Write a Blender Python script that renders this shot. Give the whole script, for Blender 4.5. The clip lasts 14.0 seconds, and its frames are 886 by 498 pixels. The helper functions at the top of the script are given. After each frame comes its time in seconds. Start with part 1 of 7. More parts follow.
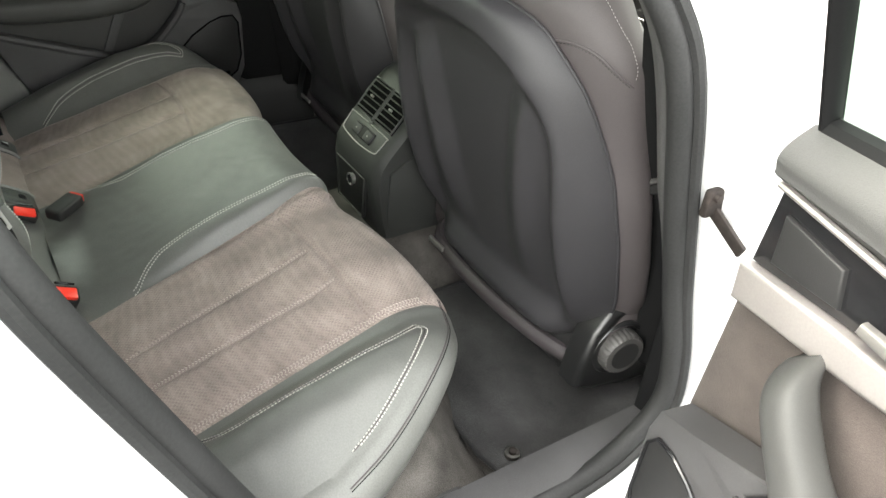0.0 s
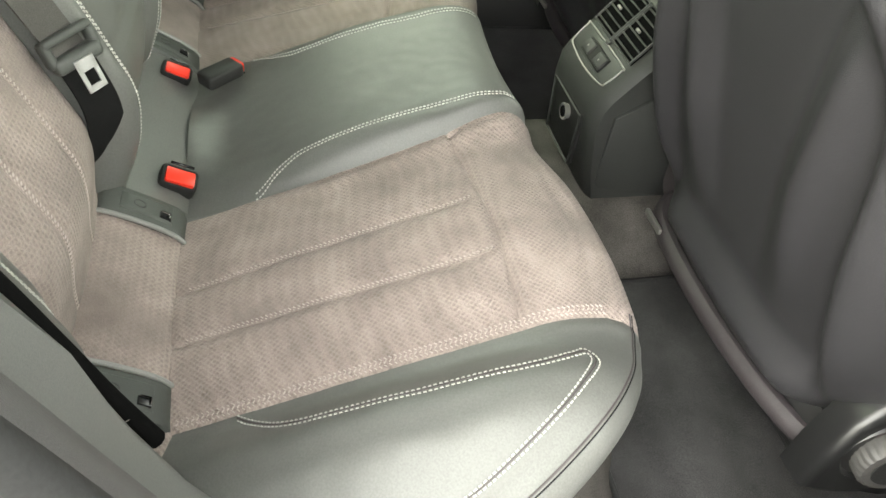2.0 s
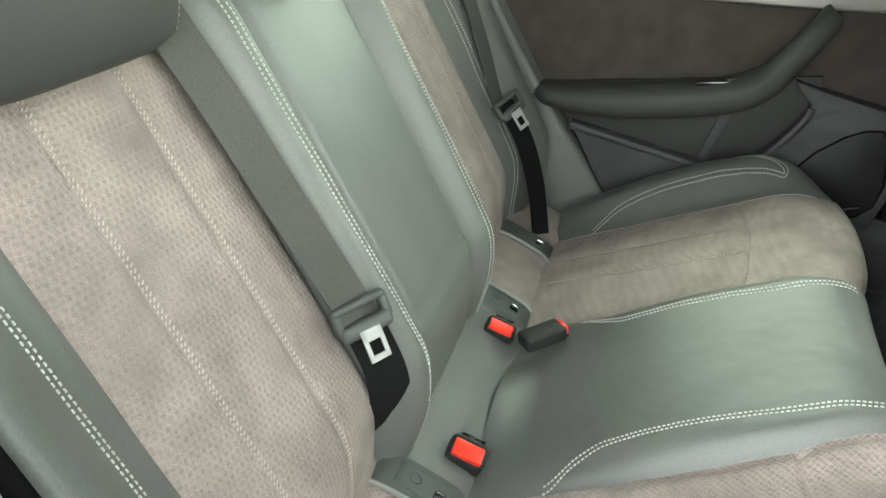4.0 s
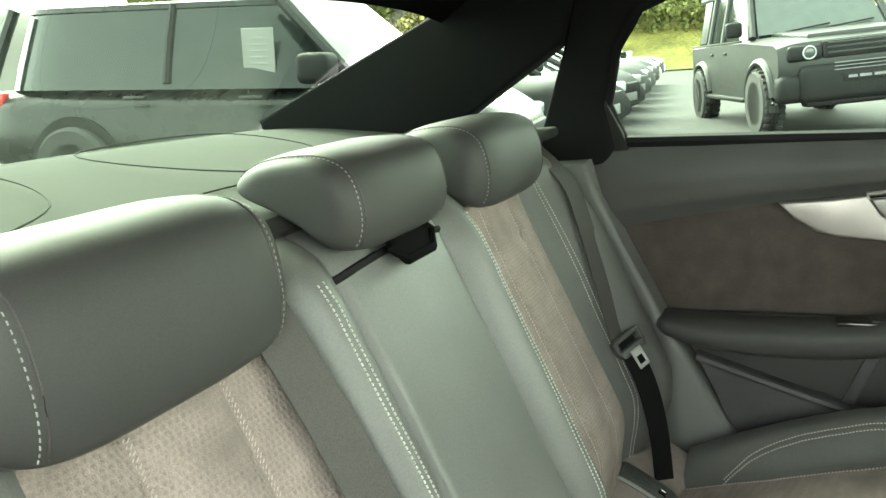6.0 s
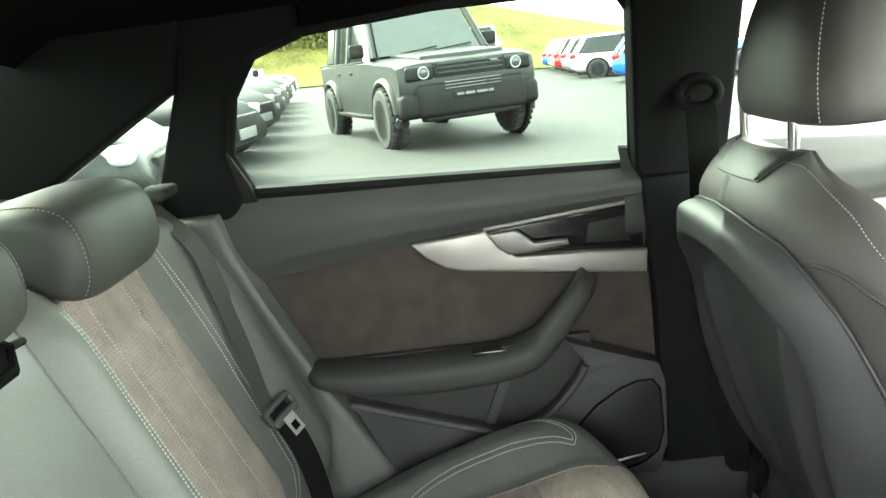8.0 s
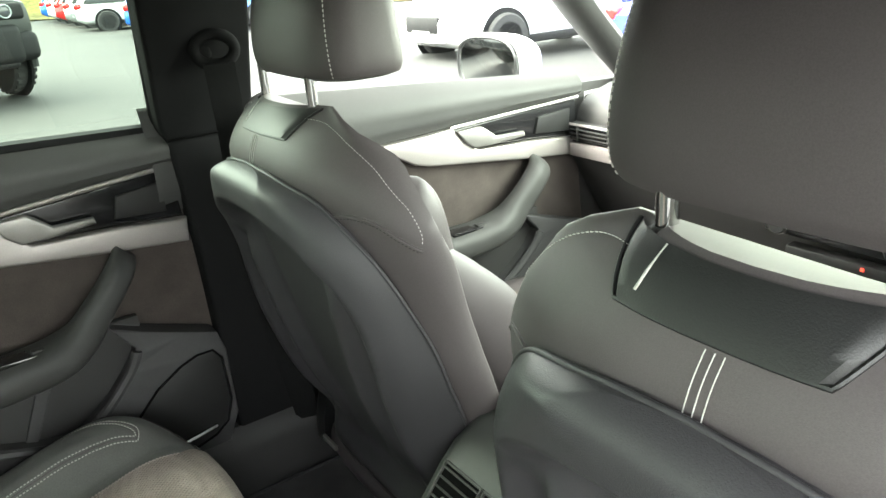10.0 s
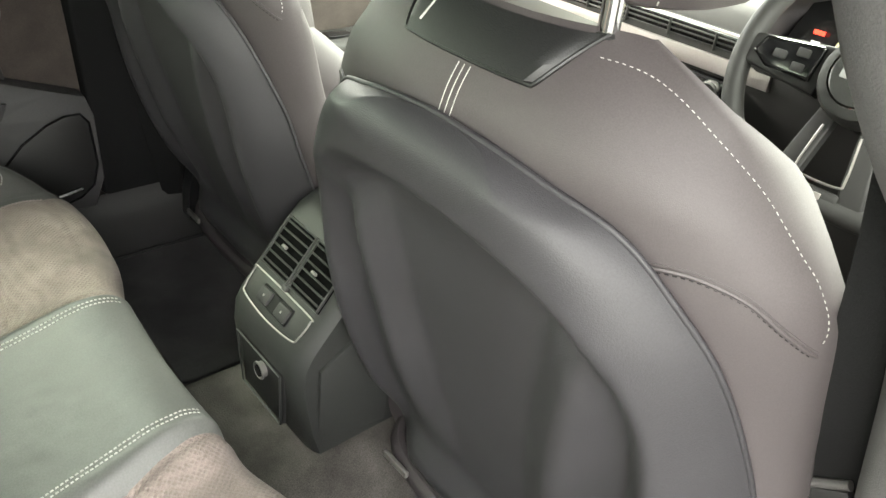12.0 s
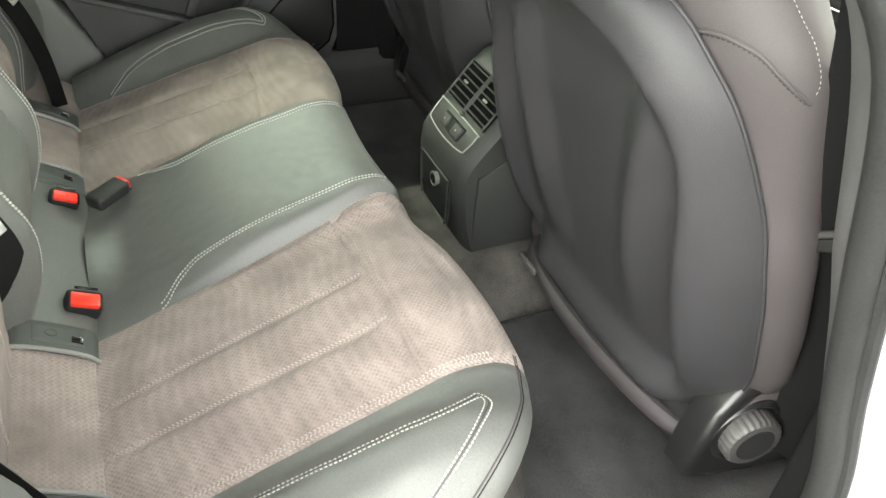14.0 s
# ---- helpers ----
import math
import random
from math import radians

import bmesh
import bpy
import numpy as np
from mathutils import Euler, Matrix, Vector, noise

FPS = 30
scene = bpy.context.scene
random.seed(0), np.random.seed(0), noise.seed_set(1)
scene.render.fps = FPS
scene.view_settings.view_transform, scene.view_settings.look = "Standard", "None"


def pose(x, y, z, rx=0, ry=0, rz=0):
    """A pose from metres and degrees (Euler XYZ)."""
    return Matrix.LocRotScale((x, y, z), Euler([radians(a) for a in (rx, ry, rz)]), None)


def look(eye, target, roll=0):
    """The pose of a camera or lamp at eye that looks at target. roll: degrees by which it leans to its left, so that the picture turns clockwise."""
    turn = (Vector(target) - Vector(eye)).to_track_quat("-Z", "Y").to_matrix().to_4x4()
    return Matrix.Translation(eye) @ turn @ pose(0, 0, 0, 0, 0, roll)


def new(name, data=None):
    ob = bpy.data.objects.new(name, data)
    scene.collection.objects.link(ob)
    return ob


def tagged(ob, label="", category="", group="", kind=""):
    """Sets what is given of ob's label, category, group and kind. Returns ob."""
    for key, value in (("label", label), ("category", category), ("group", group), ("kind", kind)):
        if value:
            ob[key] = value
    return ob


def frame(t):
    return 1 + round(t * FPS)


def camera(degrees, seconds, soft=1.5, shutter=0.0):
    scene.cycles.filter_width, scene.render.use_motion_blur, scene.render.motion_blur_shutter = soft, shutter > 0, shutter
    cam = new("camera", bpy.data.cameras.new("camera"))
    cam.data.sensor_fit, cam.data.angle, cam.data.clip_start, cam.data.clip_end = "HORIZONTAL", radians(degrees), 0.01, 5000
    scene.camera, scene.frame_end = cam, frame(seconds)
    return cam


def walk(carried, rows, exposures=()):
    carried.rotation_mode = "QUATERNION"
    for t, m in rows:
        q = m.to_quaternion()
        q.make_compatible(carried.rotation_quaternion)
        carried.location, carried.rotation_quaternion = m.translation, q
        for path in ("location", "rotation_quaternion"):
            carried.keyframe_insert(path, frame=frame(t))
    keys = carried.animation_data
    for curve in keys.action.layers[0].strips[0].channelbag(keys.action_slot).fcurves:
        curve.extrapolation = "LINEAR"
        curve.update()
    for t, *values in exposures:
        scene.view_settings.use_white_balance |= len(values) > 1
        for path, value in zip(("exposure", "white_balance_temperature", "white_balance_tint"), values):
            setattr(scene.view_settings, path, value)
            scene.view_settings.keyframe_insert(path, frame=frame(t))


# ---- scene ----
cam = camera(60.8, 14.0)
PATH = [
    (0, (1.23, -0.413, 1.259), (-0.107, 0.545, 0.122), 5.8),
    (0.5, (1.159, -0.388, 1.226), (-0.171, 0.5, 0.025), 7.6),
    (1, (1.082, -0.353, 1.19), (-0.248, 0.449, -0.07), 9.4),
    (1.5, (1.023, -0.304, 1.145), (-0.347, 0.346, -0.158), 9.9),
    (2, (0.974, -0.239, 1.099), (-0.448, 0.178, -0.244), 8.1),
    (2.5, (0.937, -0.194, 1.071), (-0.561, 0.0, -0.24), 4.5),
    (3, (0.889, -0.162, 1.054), (-0.716, -0.235, -0.136), -0.7),
    (3.5, (0.838, -0.154, 1.055), (-0.836, -0.502, 0.017), -4.3),
    (4, (0.809, -0.147, 1.076), (-0.895, -0.726, 0.203), -5.5),
    (4.2, (0.798, -0.144, 1.087), (-0.906, -0.813, 0.282), -6.1),
    (6.3, (0.719, -0.133, 1.187), (-1.03, -1.017, 0.785), -6.5),
    (6.5, (0.707, -0.133, 1.19), (-1.072, -0.954, 0.786), -6.9),
    (7, (0.68, -0.134, 1.2), (-1.172, -0.764, 0.779), -7.3),
    (7.5, (0.655, -0.124, 1.217), (-1.257, -0.494, 0.762), -7.4),
    (8, (0.628, -0.123, 1.228), (-1.308, -0.164, 0.728), -6.8),
    (8.5, (0.606, -0.109, 1.238), (-1.293, 0.202, 0.695), -6.0),
    (9, (0.579, -0.107, 1.232), (-1.233, 0.524, 0.664), -4.8),
    (9.2, (0.577, -0.104, 1.230), (-1.191, 0.636, 0.655), -4.7),
    (11.3, (0.654, -0.095, 1.224), (-0.614, 1.152, 0.309), 0.8),
    (11.5, (0.68, -0.107, 1.217), (-0.574, 1.117, 0.253), 2.3),
    (12, (0.742, -0.14, 1.196), (-0.505, 0.998, 0.123), 5.7),
    (12.5, (0.805, -0.16, 1.177), (-0.473, 0.85, 0.016), 7.0),
    (13, (0.87, -0.169, 1.166), (-0.451, 0.684, -0.068), 6.8),
    (13.5, (0.945, -0.2, 1.175), (-0.437, 0.507, -0.087), 5.6),
    (14, (1.038, -0.245, 1.189), (-0.395, 0.427, -0.035), 4.1),
]
walk(cam, [(t, look(eye, target, roll)) for t, eye, target, roll in PATH],
     [(0.0, 2.75, 7200, 6), (1.0, 3.0, 7300, 6), (2.0, 3.2, 7500, 4), (3.0, 3.27, 7400, 2), (4.2, 3.27, 6900, -2), (6.3, 3.2, 7300, -6), (7.5, 3.45, 7000, -2), (8.5, 3.45, 6950, 0), (9.2, 3.3, 6950, 1),
      (11.3, 3.25, 7200, 5), (12.0, 3.4, 7400, 6), (13.0, 3.55, 7600, 5), (14.0, 3.35, 7300, 4)])

# ---- world and sun: an overcast sky ----
world = bpy.data.worlds.new("sky")
scene.world = world
world.use_nodes = True
wn, wl = world.node_tree.nodes, world.node_tree.links
sky = wn.new("ShaderNodeTexSky")
sky.sky_type = "NISHITA"
sky.sun_disc = False
sky.sun_elevation, sky.sun_rotation = radians(48), radians(215.5)
sky.dust_density = 3.0
soft_sky = wn.new("ShaderNodeHueSaturation")
soft_sky.inputs["Saturation"].default_value = 0.22
wl.new(sky.outputs[0], soft_sky.inputs["Color"])
wl.new(soft_sky.outputs[0], wn["Background"].inputs[0])
wn["Background"].inputs[1].default_value = 0.50
sun = new("sun", bpy.data.lights.new("sun", "SUN"))
sun.data.energy, sun.data.angle, sun.data.color = 0.2, radians(60), (1.0, 0.95, 0.88)
sun.matrix_world = look((-5, -7, 9.5), (0, 0, 0))
# daylight through the windscreen and the driver's door window
for nm, eye, target, sx, sy, watts in (("daylight_windscreen", (-0.12, 1.24, 1.19), (-0.5, 0.4, 0.75), 0.70, 0.34, 2.4),
                                       ("daylight_side_window", (0.655, 0.72, 1.13), (-0.3, 0.2, 0.7), 0.62, 0.22, 0.6)):
    lamp = new(nm, bpy.data.lights.new(nm, "AREA"))
    lamp.data.shape, lamp.data.size, lamp.data.size_y, lamp.data.energy, lamp.data.color = "RECTANGLE", sx, sy, watts, (0.88, 1.0, 0.88)
    lamp.matrix_world = look(eye, target)


# ---- materials ----
def mat(name, color, rough=0.5, metal=0.0, grain=0.0, grain_scale=300.0, bump=0.0, bump_scale=600.0, stain=0.0, stain_scale=6.0,
        spec=0.5, coat=0.0, sheen=0.0, dark=None, voronoi=False):
    """A surface of one base colour with fine grain, large stains and a fine relief, in object space."""
    m = bpy.data.materials.new(name)
    m.use_nodes = True
    n, l = m.node_tree.nodes, m.node_tree.links
    b = n["Principled BSDF"]
    b.inputs["Roughness"].default_value, b.inputs["Metallic"].default_value = rough, metal
    b.inputs["Specular IOR Level"].default_value = spec
    b.inputs["Coat Weight"].default_value = coat
    b.inputs["Sheen Weight"].default_value = sheen
    b.inputs["Sheen Roughness"].default_value = 0.45
    pos = n.new("ShaderNodeTexCoord").outputs["Object"]
    base = n.new("ShaderNodeRGB").outputs[0]
    base.default_value = (*color, 1)
    last = base
    for amount, scale, detail in ((grain, grain_scale, 3.0), (stain, stain_scale, 5.0)):
        if amount:
            t = n.new("ShaderNodeTexNoise")
            t.inputs["Scale"].default_value, t.inputs["Detail"].default_value = scale, detail
            l.new(pos, t.inputs["Vector"])
            r = n.new("ShaderNodeMapRange")
            r.inputs["From Min"].default_value, r.inputs["From Max"].default_value = 0.3, 0.7
            r.inputs["To Min"].default_value, r.inputs["To Max"].default_value = 1 - amount, 1 + amount
            l.new(t.outputs["Fac"], r.inputs["Value"])
            mul = n.new("ShaderNodeVectorMath")
            mul.operation = "SCALE"
            l.new(last, mul.inputs[0]), l.new(r.outputs[0], mul.inputs["Scale"])
            last = mul.outputs[0]
    l.new(last, b.inputs["Base Color"])
    if stain:
        rr = n.new("ShaderNodeMapRange")
        rr.inputs["To Min"].default_value, rr.inputs["To Max"].default_value = max(rough - 0.08, 0.02), min(rough + 0.08, 1)
        l.new(t.outputs["Fac"], rr.inputs["Value"]), l.new(rr.outputs[0], b.inputs["Roughness"])
    if bump:
        if voronoi:
            t2 = n.new("ShaderNodeTexVoronoi")
            t2.feature = "DISTANCE_TO_EDGE"
            out = t2.outputs["Distance"]
        else:
            t2 = n.new("ShaderNodeTexNoise")
            t2.inputs["Detail"].default_value = 4.0
            out = t2.outputs["Fac"]
        t2.inputs["Scale"].default_value = bump_scale
        l.new(pos, t2.inputs["Vector"])
        bp = n.new("ShaderNodeBump")
        bp.inputs["Strength"].default_value, bp.inputs["Distance"].default_value = bump, 0.001
        l.new(out, bp.inputs["Height"]), l.new(bp.outputs[0], b.inputs["Normal"])
    return m


def glass_mat(name, tint, rough=0.0):
    m = bpy.data.materials.new(name)
    m.use_nodes = True
    n, l = m.node_tree.nodes, m.node_tree.links
    n.remove(n["Principled BSDF"])
    clear, gloss, mix, fres = (n.new(k) for k in ("ShaderNodeBsdfTransparent", "ShaderNodeBsdfGlossy", "ShaderNodeMixShader", "ShaderNodeFresnel"))
    clear.inputs[0].default_value = (*tint, 1)
    gloss.inputs["Roughness"].default_value = rough
    fres.inputs[0].default_value = 1.45
    l.new(fres.outputs[0], mix.inputs[0]), l.new(clear.outputs[0], mix.inputs[1]), l.new(gloss.outputs[0], mix.inputs[2])
    l.new(mix.outputs[0], n["Material Output"].inputs[0])
    return m


def glow_mat(name, color, strength):
    m = bpy.data.materials.new(name)
    m.use_nodes = True
    b = m.node_tree.nodes["Principled BSDF"]
    b.inputs["Base Color"].default_value = (*color, 1)
    b.inputs["Emission Color"].default_value = (*color, 1)
    b.inputs["Emission Strength"].default_value = strength
    return m


def suede_mat(name, color, ribs):
    """Brushed suede: soft sheen, dark strokes and stains; with ribs a fine embossed net of scales, its relief also
    shaded into the colour.
    """
    m = mat(name, color, 0.92, grain=0.16, grain_scale=900, stain=0.19, stain_scale=20, sheen=0.10, spec=0.12)
    n, l = m.node_tree.nodes, m.node_tree.links
    pos = n.new("ShaderNodeTexCoord").outputs["Object"]
    noise_node = n.new("ShaderNodeTexNoise")
    noise_node.inputs["Scale"].default_value = 700
    l.new(pos, noise_node.inputs["Vector"])
    height = noise_node.outputs["Fac"]
    if ribs:
        cell = n.new("ShaderNodeTexVoronoi")
        cell.inputs["Scale"].default_value, cell.inputs["Randomness"].default_value = 205, 0.15
        turned = n.new("ShaderNodeMapping")
        turned.inputs["Rotation"].default_value = (0.0, 0.0, radians(45))
        l.new(pos, turned.inputs["Vector"]), l.new(turned.outputs[0], cell.inputs["Vector"])
        patch = n.new("ShaderNodeTexNoise")
        patch.inputs["Scale"].default_value = 7
        l.new(pos, patch.inputs["Vector"])
        ramp = n.new("ShaderNodeMapRange")
        ramp.inputs["From Min"].default_value, ramp.inputs["From Max"].default_value = 0.30, 0.52
        ramp.inputs["To Max"].default_value = 1.6
        l.new(patch.outputs["Fac"], ramp.inputs["Value"])
        mul = n.new("ShaderNodeMath")
        mul.operation = "MULTIPLY"
        l.new(cell.outputs["Distance"], mul.inputs[0]), l.new(ramp.outputs[0], mul.inputs[1])
        add = n.new("ShaderNodeMath")
        l.new(mul.outputs[0], add.inputs[0]), l.new(height, add.inputs[1])
        height = add.outputs[0]
        # base colour follows the net's height, as painted relief shading
        tone = n.new("ShaderNodeMapRange")
        tone.inputs["From Max"].default_value = 0.9
        tone.inputs["To Min"].default_value, tone.inputs["To Max"].default_value = 0.82, 1.18
        l.new(mul.outputs[0], tone.inputs["Value"])
        relief_shade = n.new("ShaderNodeVectorMath")
        relief_shade.operation = "SCALE"
        l.new(n["Principled BSDF"].inputs["Base Color"].links[0].from_socket, relief_shade.inputs[0])
        l.new(tone.outputs[0], relief_shade.inputs["Scale"])
        l.new(relief_shade.outputs[0], n["Principled BSDF"].inputs["Base Color"])
    bp = n.new("ShaderNodeBump")
    bp.inputs["Strength"].default_value, bp.inputs["Distance"].default_value = (0.7 if ribs else 0.3), 0.002
    l.new(height, bp.inputs["Height"]), l.new(bp.outputs[0], n["Principled BSDF"].inputs["Normal"])
    return m


LEATHER = mat("black_leather", (0.100, 0.101, 0.096), 0.46, grain=0.12, grain_scale=500, bump=0.2, bump_scale=1100, stain=0.10, stain_scale=7, spec=0.5)
LEATHER_SMOOTH = mat("smooth_black_leather", (0.055, 0.0475, 0.049), 0.55, grain=0.1, grain_scale=900, bump=0.16, bump_scale=1500, stain=0.1, spec=0.36)
FLAP = mat("flap_vinyl", (0.009, 0.009, 0.0095), 0.5, grain=0.1, grain_scale=700, bump=0.25, bump_scale=900, stain=0.1)
SUEDE = suede_mat("grey_suede", (0.244, 0.202, 0.185), False)
SUEDE_NET = suede_mat("embossed_grey_suede", (0.234, 0.192, 0.176), True)
SUEDE_DARK = suede_mat("dark_suede", (0.060, 0.050, 0.046), False)
PLASTIC = mat("black_plastic", (0.018, 0.0178, 0.0182), 0.48, grain=0.1, grain_scale=800, bump=0.35, bump_scale=900, stain=0.08, spec=0.25)
PLASTIC_SOFT = mat("soft_dark_grey_plastic", (0.032, 0.0315, 0.0315), 0.52, grain=0.1, grain_scale=800, bump=0.4, bump_scale=800, stain=0.1, spec=0.3)
PLASTIC_GLOSS = mat("gloss_black_plastic", (0.010, 0.010, 0.011), 0.16, stain=0.1, grain=0.05)
SHELL = mat("seat_shell_plastic", (0.0315, 0.0303, 0.033), 0.44, grain=0.1, grain_scale=700, bump=0.35, bump_scale=900, stain=0.15, stain_scale=5, spec=0.30)
HEADLINER = mat("black_headlining", (0.0035, 0.0035, 0.0035), 0.95, grain=0.2, grain_scale=900, bump=0.4, bump_scale=1200, spec=0.04)
LEATHER_PAD = mat("black_restraint_leather", (0.042, 0.042, 0.041), 0.56, grain=0.1, grain_scale=900, bump=0.16, bump_scale=1500, stain=0.1, spec=0.28)
DOOR_UPPER = mat("soft_door_top", (0.058, 0.058, 0.057), 0.52, grain=0.1, grain_scale=800, bump=0.35, bump_scale=800, stain=0.1, spec=0.28)
WING = mat("grey_wing_leather", (0.115, 0.117, 0.112), 0.5, grain=0.1, grain_scale=700, bump=0.25, bump_scale=900, stain=0.1, spec=0.4)
PILLAR = mat("pillar_trim", (0.0085, 0.0085, 0.009), 0.8, grain=0.15, grain_scale=900, bump=0.4, bump_scale=1200, stain=0.1, spec=0.08)
SHELF = mat("parcel_shelf_felt", (0.040, 0.042, 0.038), 0.9, grain=0.15, grain_scale=900, bump=0.4, bump_scale=1000, stain=0.1, spec=0.05)
FLOOR_MAT = mat("dusty_floor_mat", (0.036, 0.035, 0.036), 0.97, grain=0.4, grain_scale=800, bump=0.9, bump_scale=550, stain=0.45, stain_scale=10, sheen=0.2, spec=0.04)
SILVER = mat("satin_silver_trim", (0.38, 0.352, 0.342), 0.42, 0.70, grain=0.04, grain_scale=400, stain=0.05)
CHROME = mat("chrome", (0.72, 0.72, 0.72), 0.12, 1.0, stain=0.05, grain=0.02)
STEEL = mat("dull_steel", (0.20, 0.19, 0.18), 0.45, 1.0, grain=0.15, grain_scale=200, stain=0.2)
RUST = mat("rusty_steel", (0.026, 0.020, 0.018), 0.7, 0.4, grain=0.4, grain_scale=120, stain=0.4, stain_scale=40)
BELT = mat("grey_belt_webbing", (0.060, 0.057, 0.053), 0.7, grain=0.2, grain_scale=700, bump=0.6, bump_scale=900, stain=0.1, spec=0.25)
BELT_DARK = mat("dark_grey_belt_webbing", (0.045, 0.042, 0.039), 0.7, grain=0.2, grain_scale=700, bump=0.6, bump_scale=900, stain=0.1)
BELT_BLACK = mat("black_belt_webbing", (0.007, 0.007, 0.0073), 0.8, grain=0.2, grain_scale=700, bump=0.6, bump_scale=900, spec=0.1)
RED = mat("red_button", (0.75, 0.03, 0.015), 0.4, grain=0.05, stain=0.1)
STRIP = mat("mauve_grey_strip", (0.034, 0.028, 0.031), 0.6, grain=0.15, grain_scale=600, bump=0.4, bump_scale=700, stain=0.15)
CONSOLE = mat("console_plastic", (0.028, 0.029, 0.028), 0.5, grain=0.1, grain_scale=700, bump=0.3, bump_scale=900, stain=0.12, spec=0.35)
SATIN = mat("satin_metal", (0.26, 0.25, 0.24), 0.42, 0.7, grain=0.04, grain_scale=400, stain=0.06)
DOOR_TRIM = mat("grey_door_trim", (0.046, 0.045, 0.0465), 0.55, grain=0.12, grain_scale=700, bump=0.4, bump_scale=800, stain=0.2, stain_scale=7, spec=0.3)
OPENING_TRIM = mat("grey_opening_trim", (0.082, 0.080, 0.081), 0.52, grain=0.12, grain_scale=700, bump=0.4, bump_scale=800, stain=0.2, stain_scale=7, spec=0.35)
COVER = mat("satin_black_cover", (0.010, 0.010, 0.0105), 0.30, grain=0.08, grain_scale=500, stain=0.1, spec=0.55)
ANCHOR_PLASTIC = mat("grey_green_plastic", (0.060, 0.064, 0.060), 0.5, grain=0.1, grain_scale=700, bump=0.3, bump_scale=900, stain=0.15, spec=0.35)
LIP = mat("pale_worn_plastic", (0.20, 0.20, 0.19), 0.4, grain=0.1, grain_scale=700, stain=0.2)
FRAME_BLACK = mat("black_window_frame", (0.006, 0.006, 0.0065), 0.5, grain=0.1, grain_scale=500, stain=0.1, spec=0.2)
BRIGHT_STEEL = mat("bright_steel", (0.40, 0.40, 0.39), 0.4, 0.4, grain=0.05, stain=0.05)
DIAL = mat("grey_ribbed_plastic", (0.050, 0.048, 0.047), 0.5, grain=0.1, grain_scale=500, stain=0.1)
EMBROIDERY = mat("pale_embroidery_thread", (0.39, 0.335, 0.31), 0.8, grain=0.15, grain_scale=700)
CARPET_WORN = mat("worn_grey_carpet", (0.078, 0.072, 0.067), 0.98, grain=0.35, grain_scale=700, bump=0.9, bump_scale=450, stain=0.4, stain_scale=14, spec=0.1)
THREAD = mat("light_grey_thread", (0.40, 0.40, 0.37), 0.8, grain=0.2, grain_scale=900)
THREAD_GREY = mat("mid_grey_thread", (0.26, 0.26, 0.245), 0.8, grain=0.2, grain_scale=900)
DARK_THREAD = mat("black_thread", (0.012, 0.012, 0.013), 0.8, grain=0.2, grain_scale=900, spec=0.1)
RUBBER = mat("black_rubber_seal", (0.022, 0.022, 0.0225), 0.6, grain=0.15, grain_scale=300, bump=0.3, bump_scale=200, stain=0.2, spec=0.25)
WHITE_PAINT = mat("white_car_paint", (0.62, 0.62, 0.625), 0.22, coat=0.6, stain=0.03, grain=0.01)
GLASS = glass_mat("green_privacy_glass", (0.42, 0.505, 0.435))
GLASS_REAR = glass_mat("rear_screen_glass", (0.36, 0.44, 0.37))
GLASS_CLEAR = glass_mat("clear_glass", (0.88, 0.92, 0.89))


# ---- mesh tools: every one returns (vertices, faces) ----
def merge(*meshes):
    vs, fs = [], []
    for v, f in meshes:
        k = len(vs)
        vs += [tuple(p) for p in v]
        fs += [tuple(i + k for i in q) for q in f]
    return vs, fs


def moved(mesh, m):
    return [tuple(m @ Vector(p)) for p in mesh[0]], mesh[1]


def grid(rows, wrap=False):
    """A sheet through rows of points of equal length."""
    n = len(rows[0])
    vs = [tuple(p) for r in rows for p in r]
    fs = []
    for i in range(len(rows) - 1):
        for j in range(n if wrap else n - 1):
            k = (j + 1) % n
            fs.append((i * n + j, i * n + k, (i + 1) * n + k, (i + 1) * n + j))
    return vs, fs


def loft(rings, caps=True):
    """A closed body through rings of points."""
    vs, fs = grid(rings, True)
    n = len(rings[0])
    if caps:
        fs.append(tuple(reversed(range(n))))
        fs.append(tuple(range(len(vs) - n, len(vs))))
    return vs, fs


def from_bm(bm):
    bm.verts.ensure_lookup_table()
    bm.verts.index_update()
    out = [tuple(v.co) for v in bm.verts], [tuple(v.index for v in f.verts) for f in bm.faces]
    bm.free()
    return out


def rbox(cx, cy, cz, sx, sy, sz, r=0.004, seg=2, m=None):
    """A box with rounded edges."""
    bm = bmesh.new()
    bmesh.ops.create_cube(bm, size=1)
    bmesh.ops.scale(bm, vec=(sx, sy, sz), verts=bm.verts)
    if r:
        bmesh.ops.bevel(bm, geom=list(bm.edges), offset=min(r, 0.49 * min(sx, sy, sz)), segments=seg, affect="EDGES", profile=0.5)
    bmesh.ops.translate(bm, vec=(cx, cy, cz), verts=bm.verts)
    out = from_bm(bm)
    return moved(out, m) if m else out


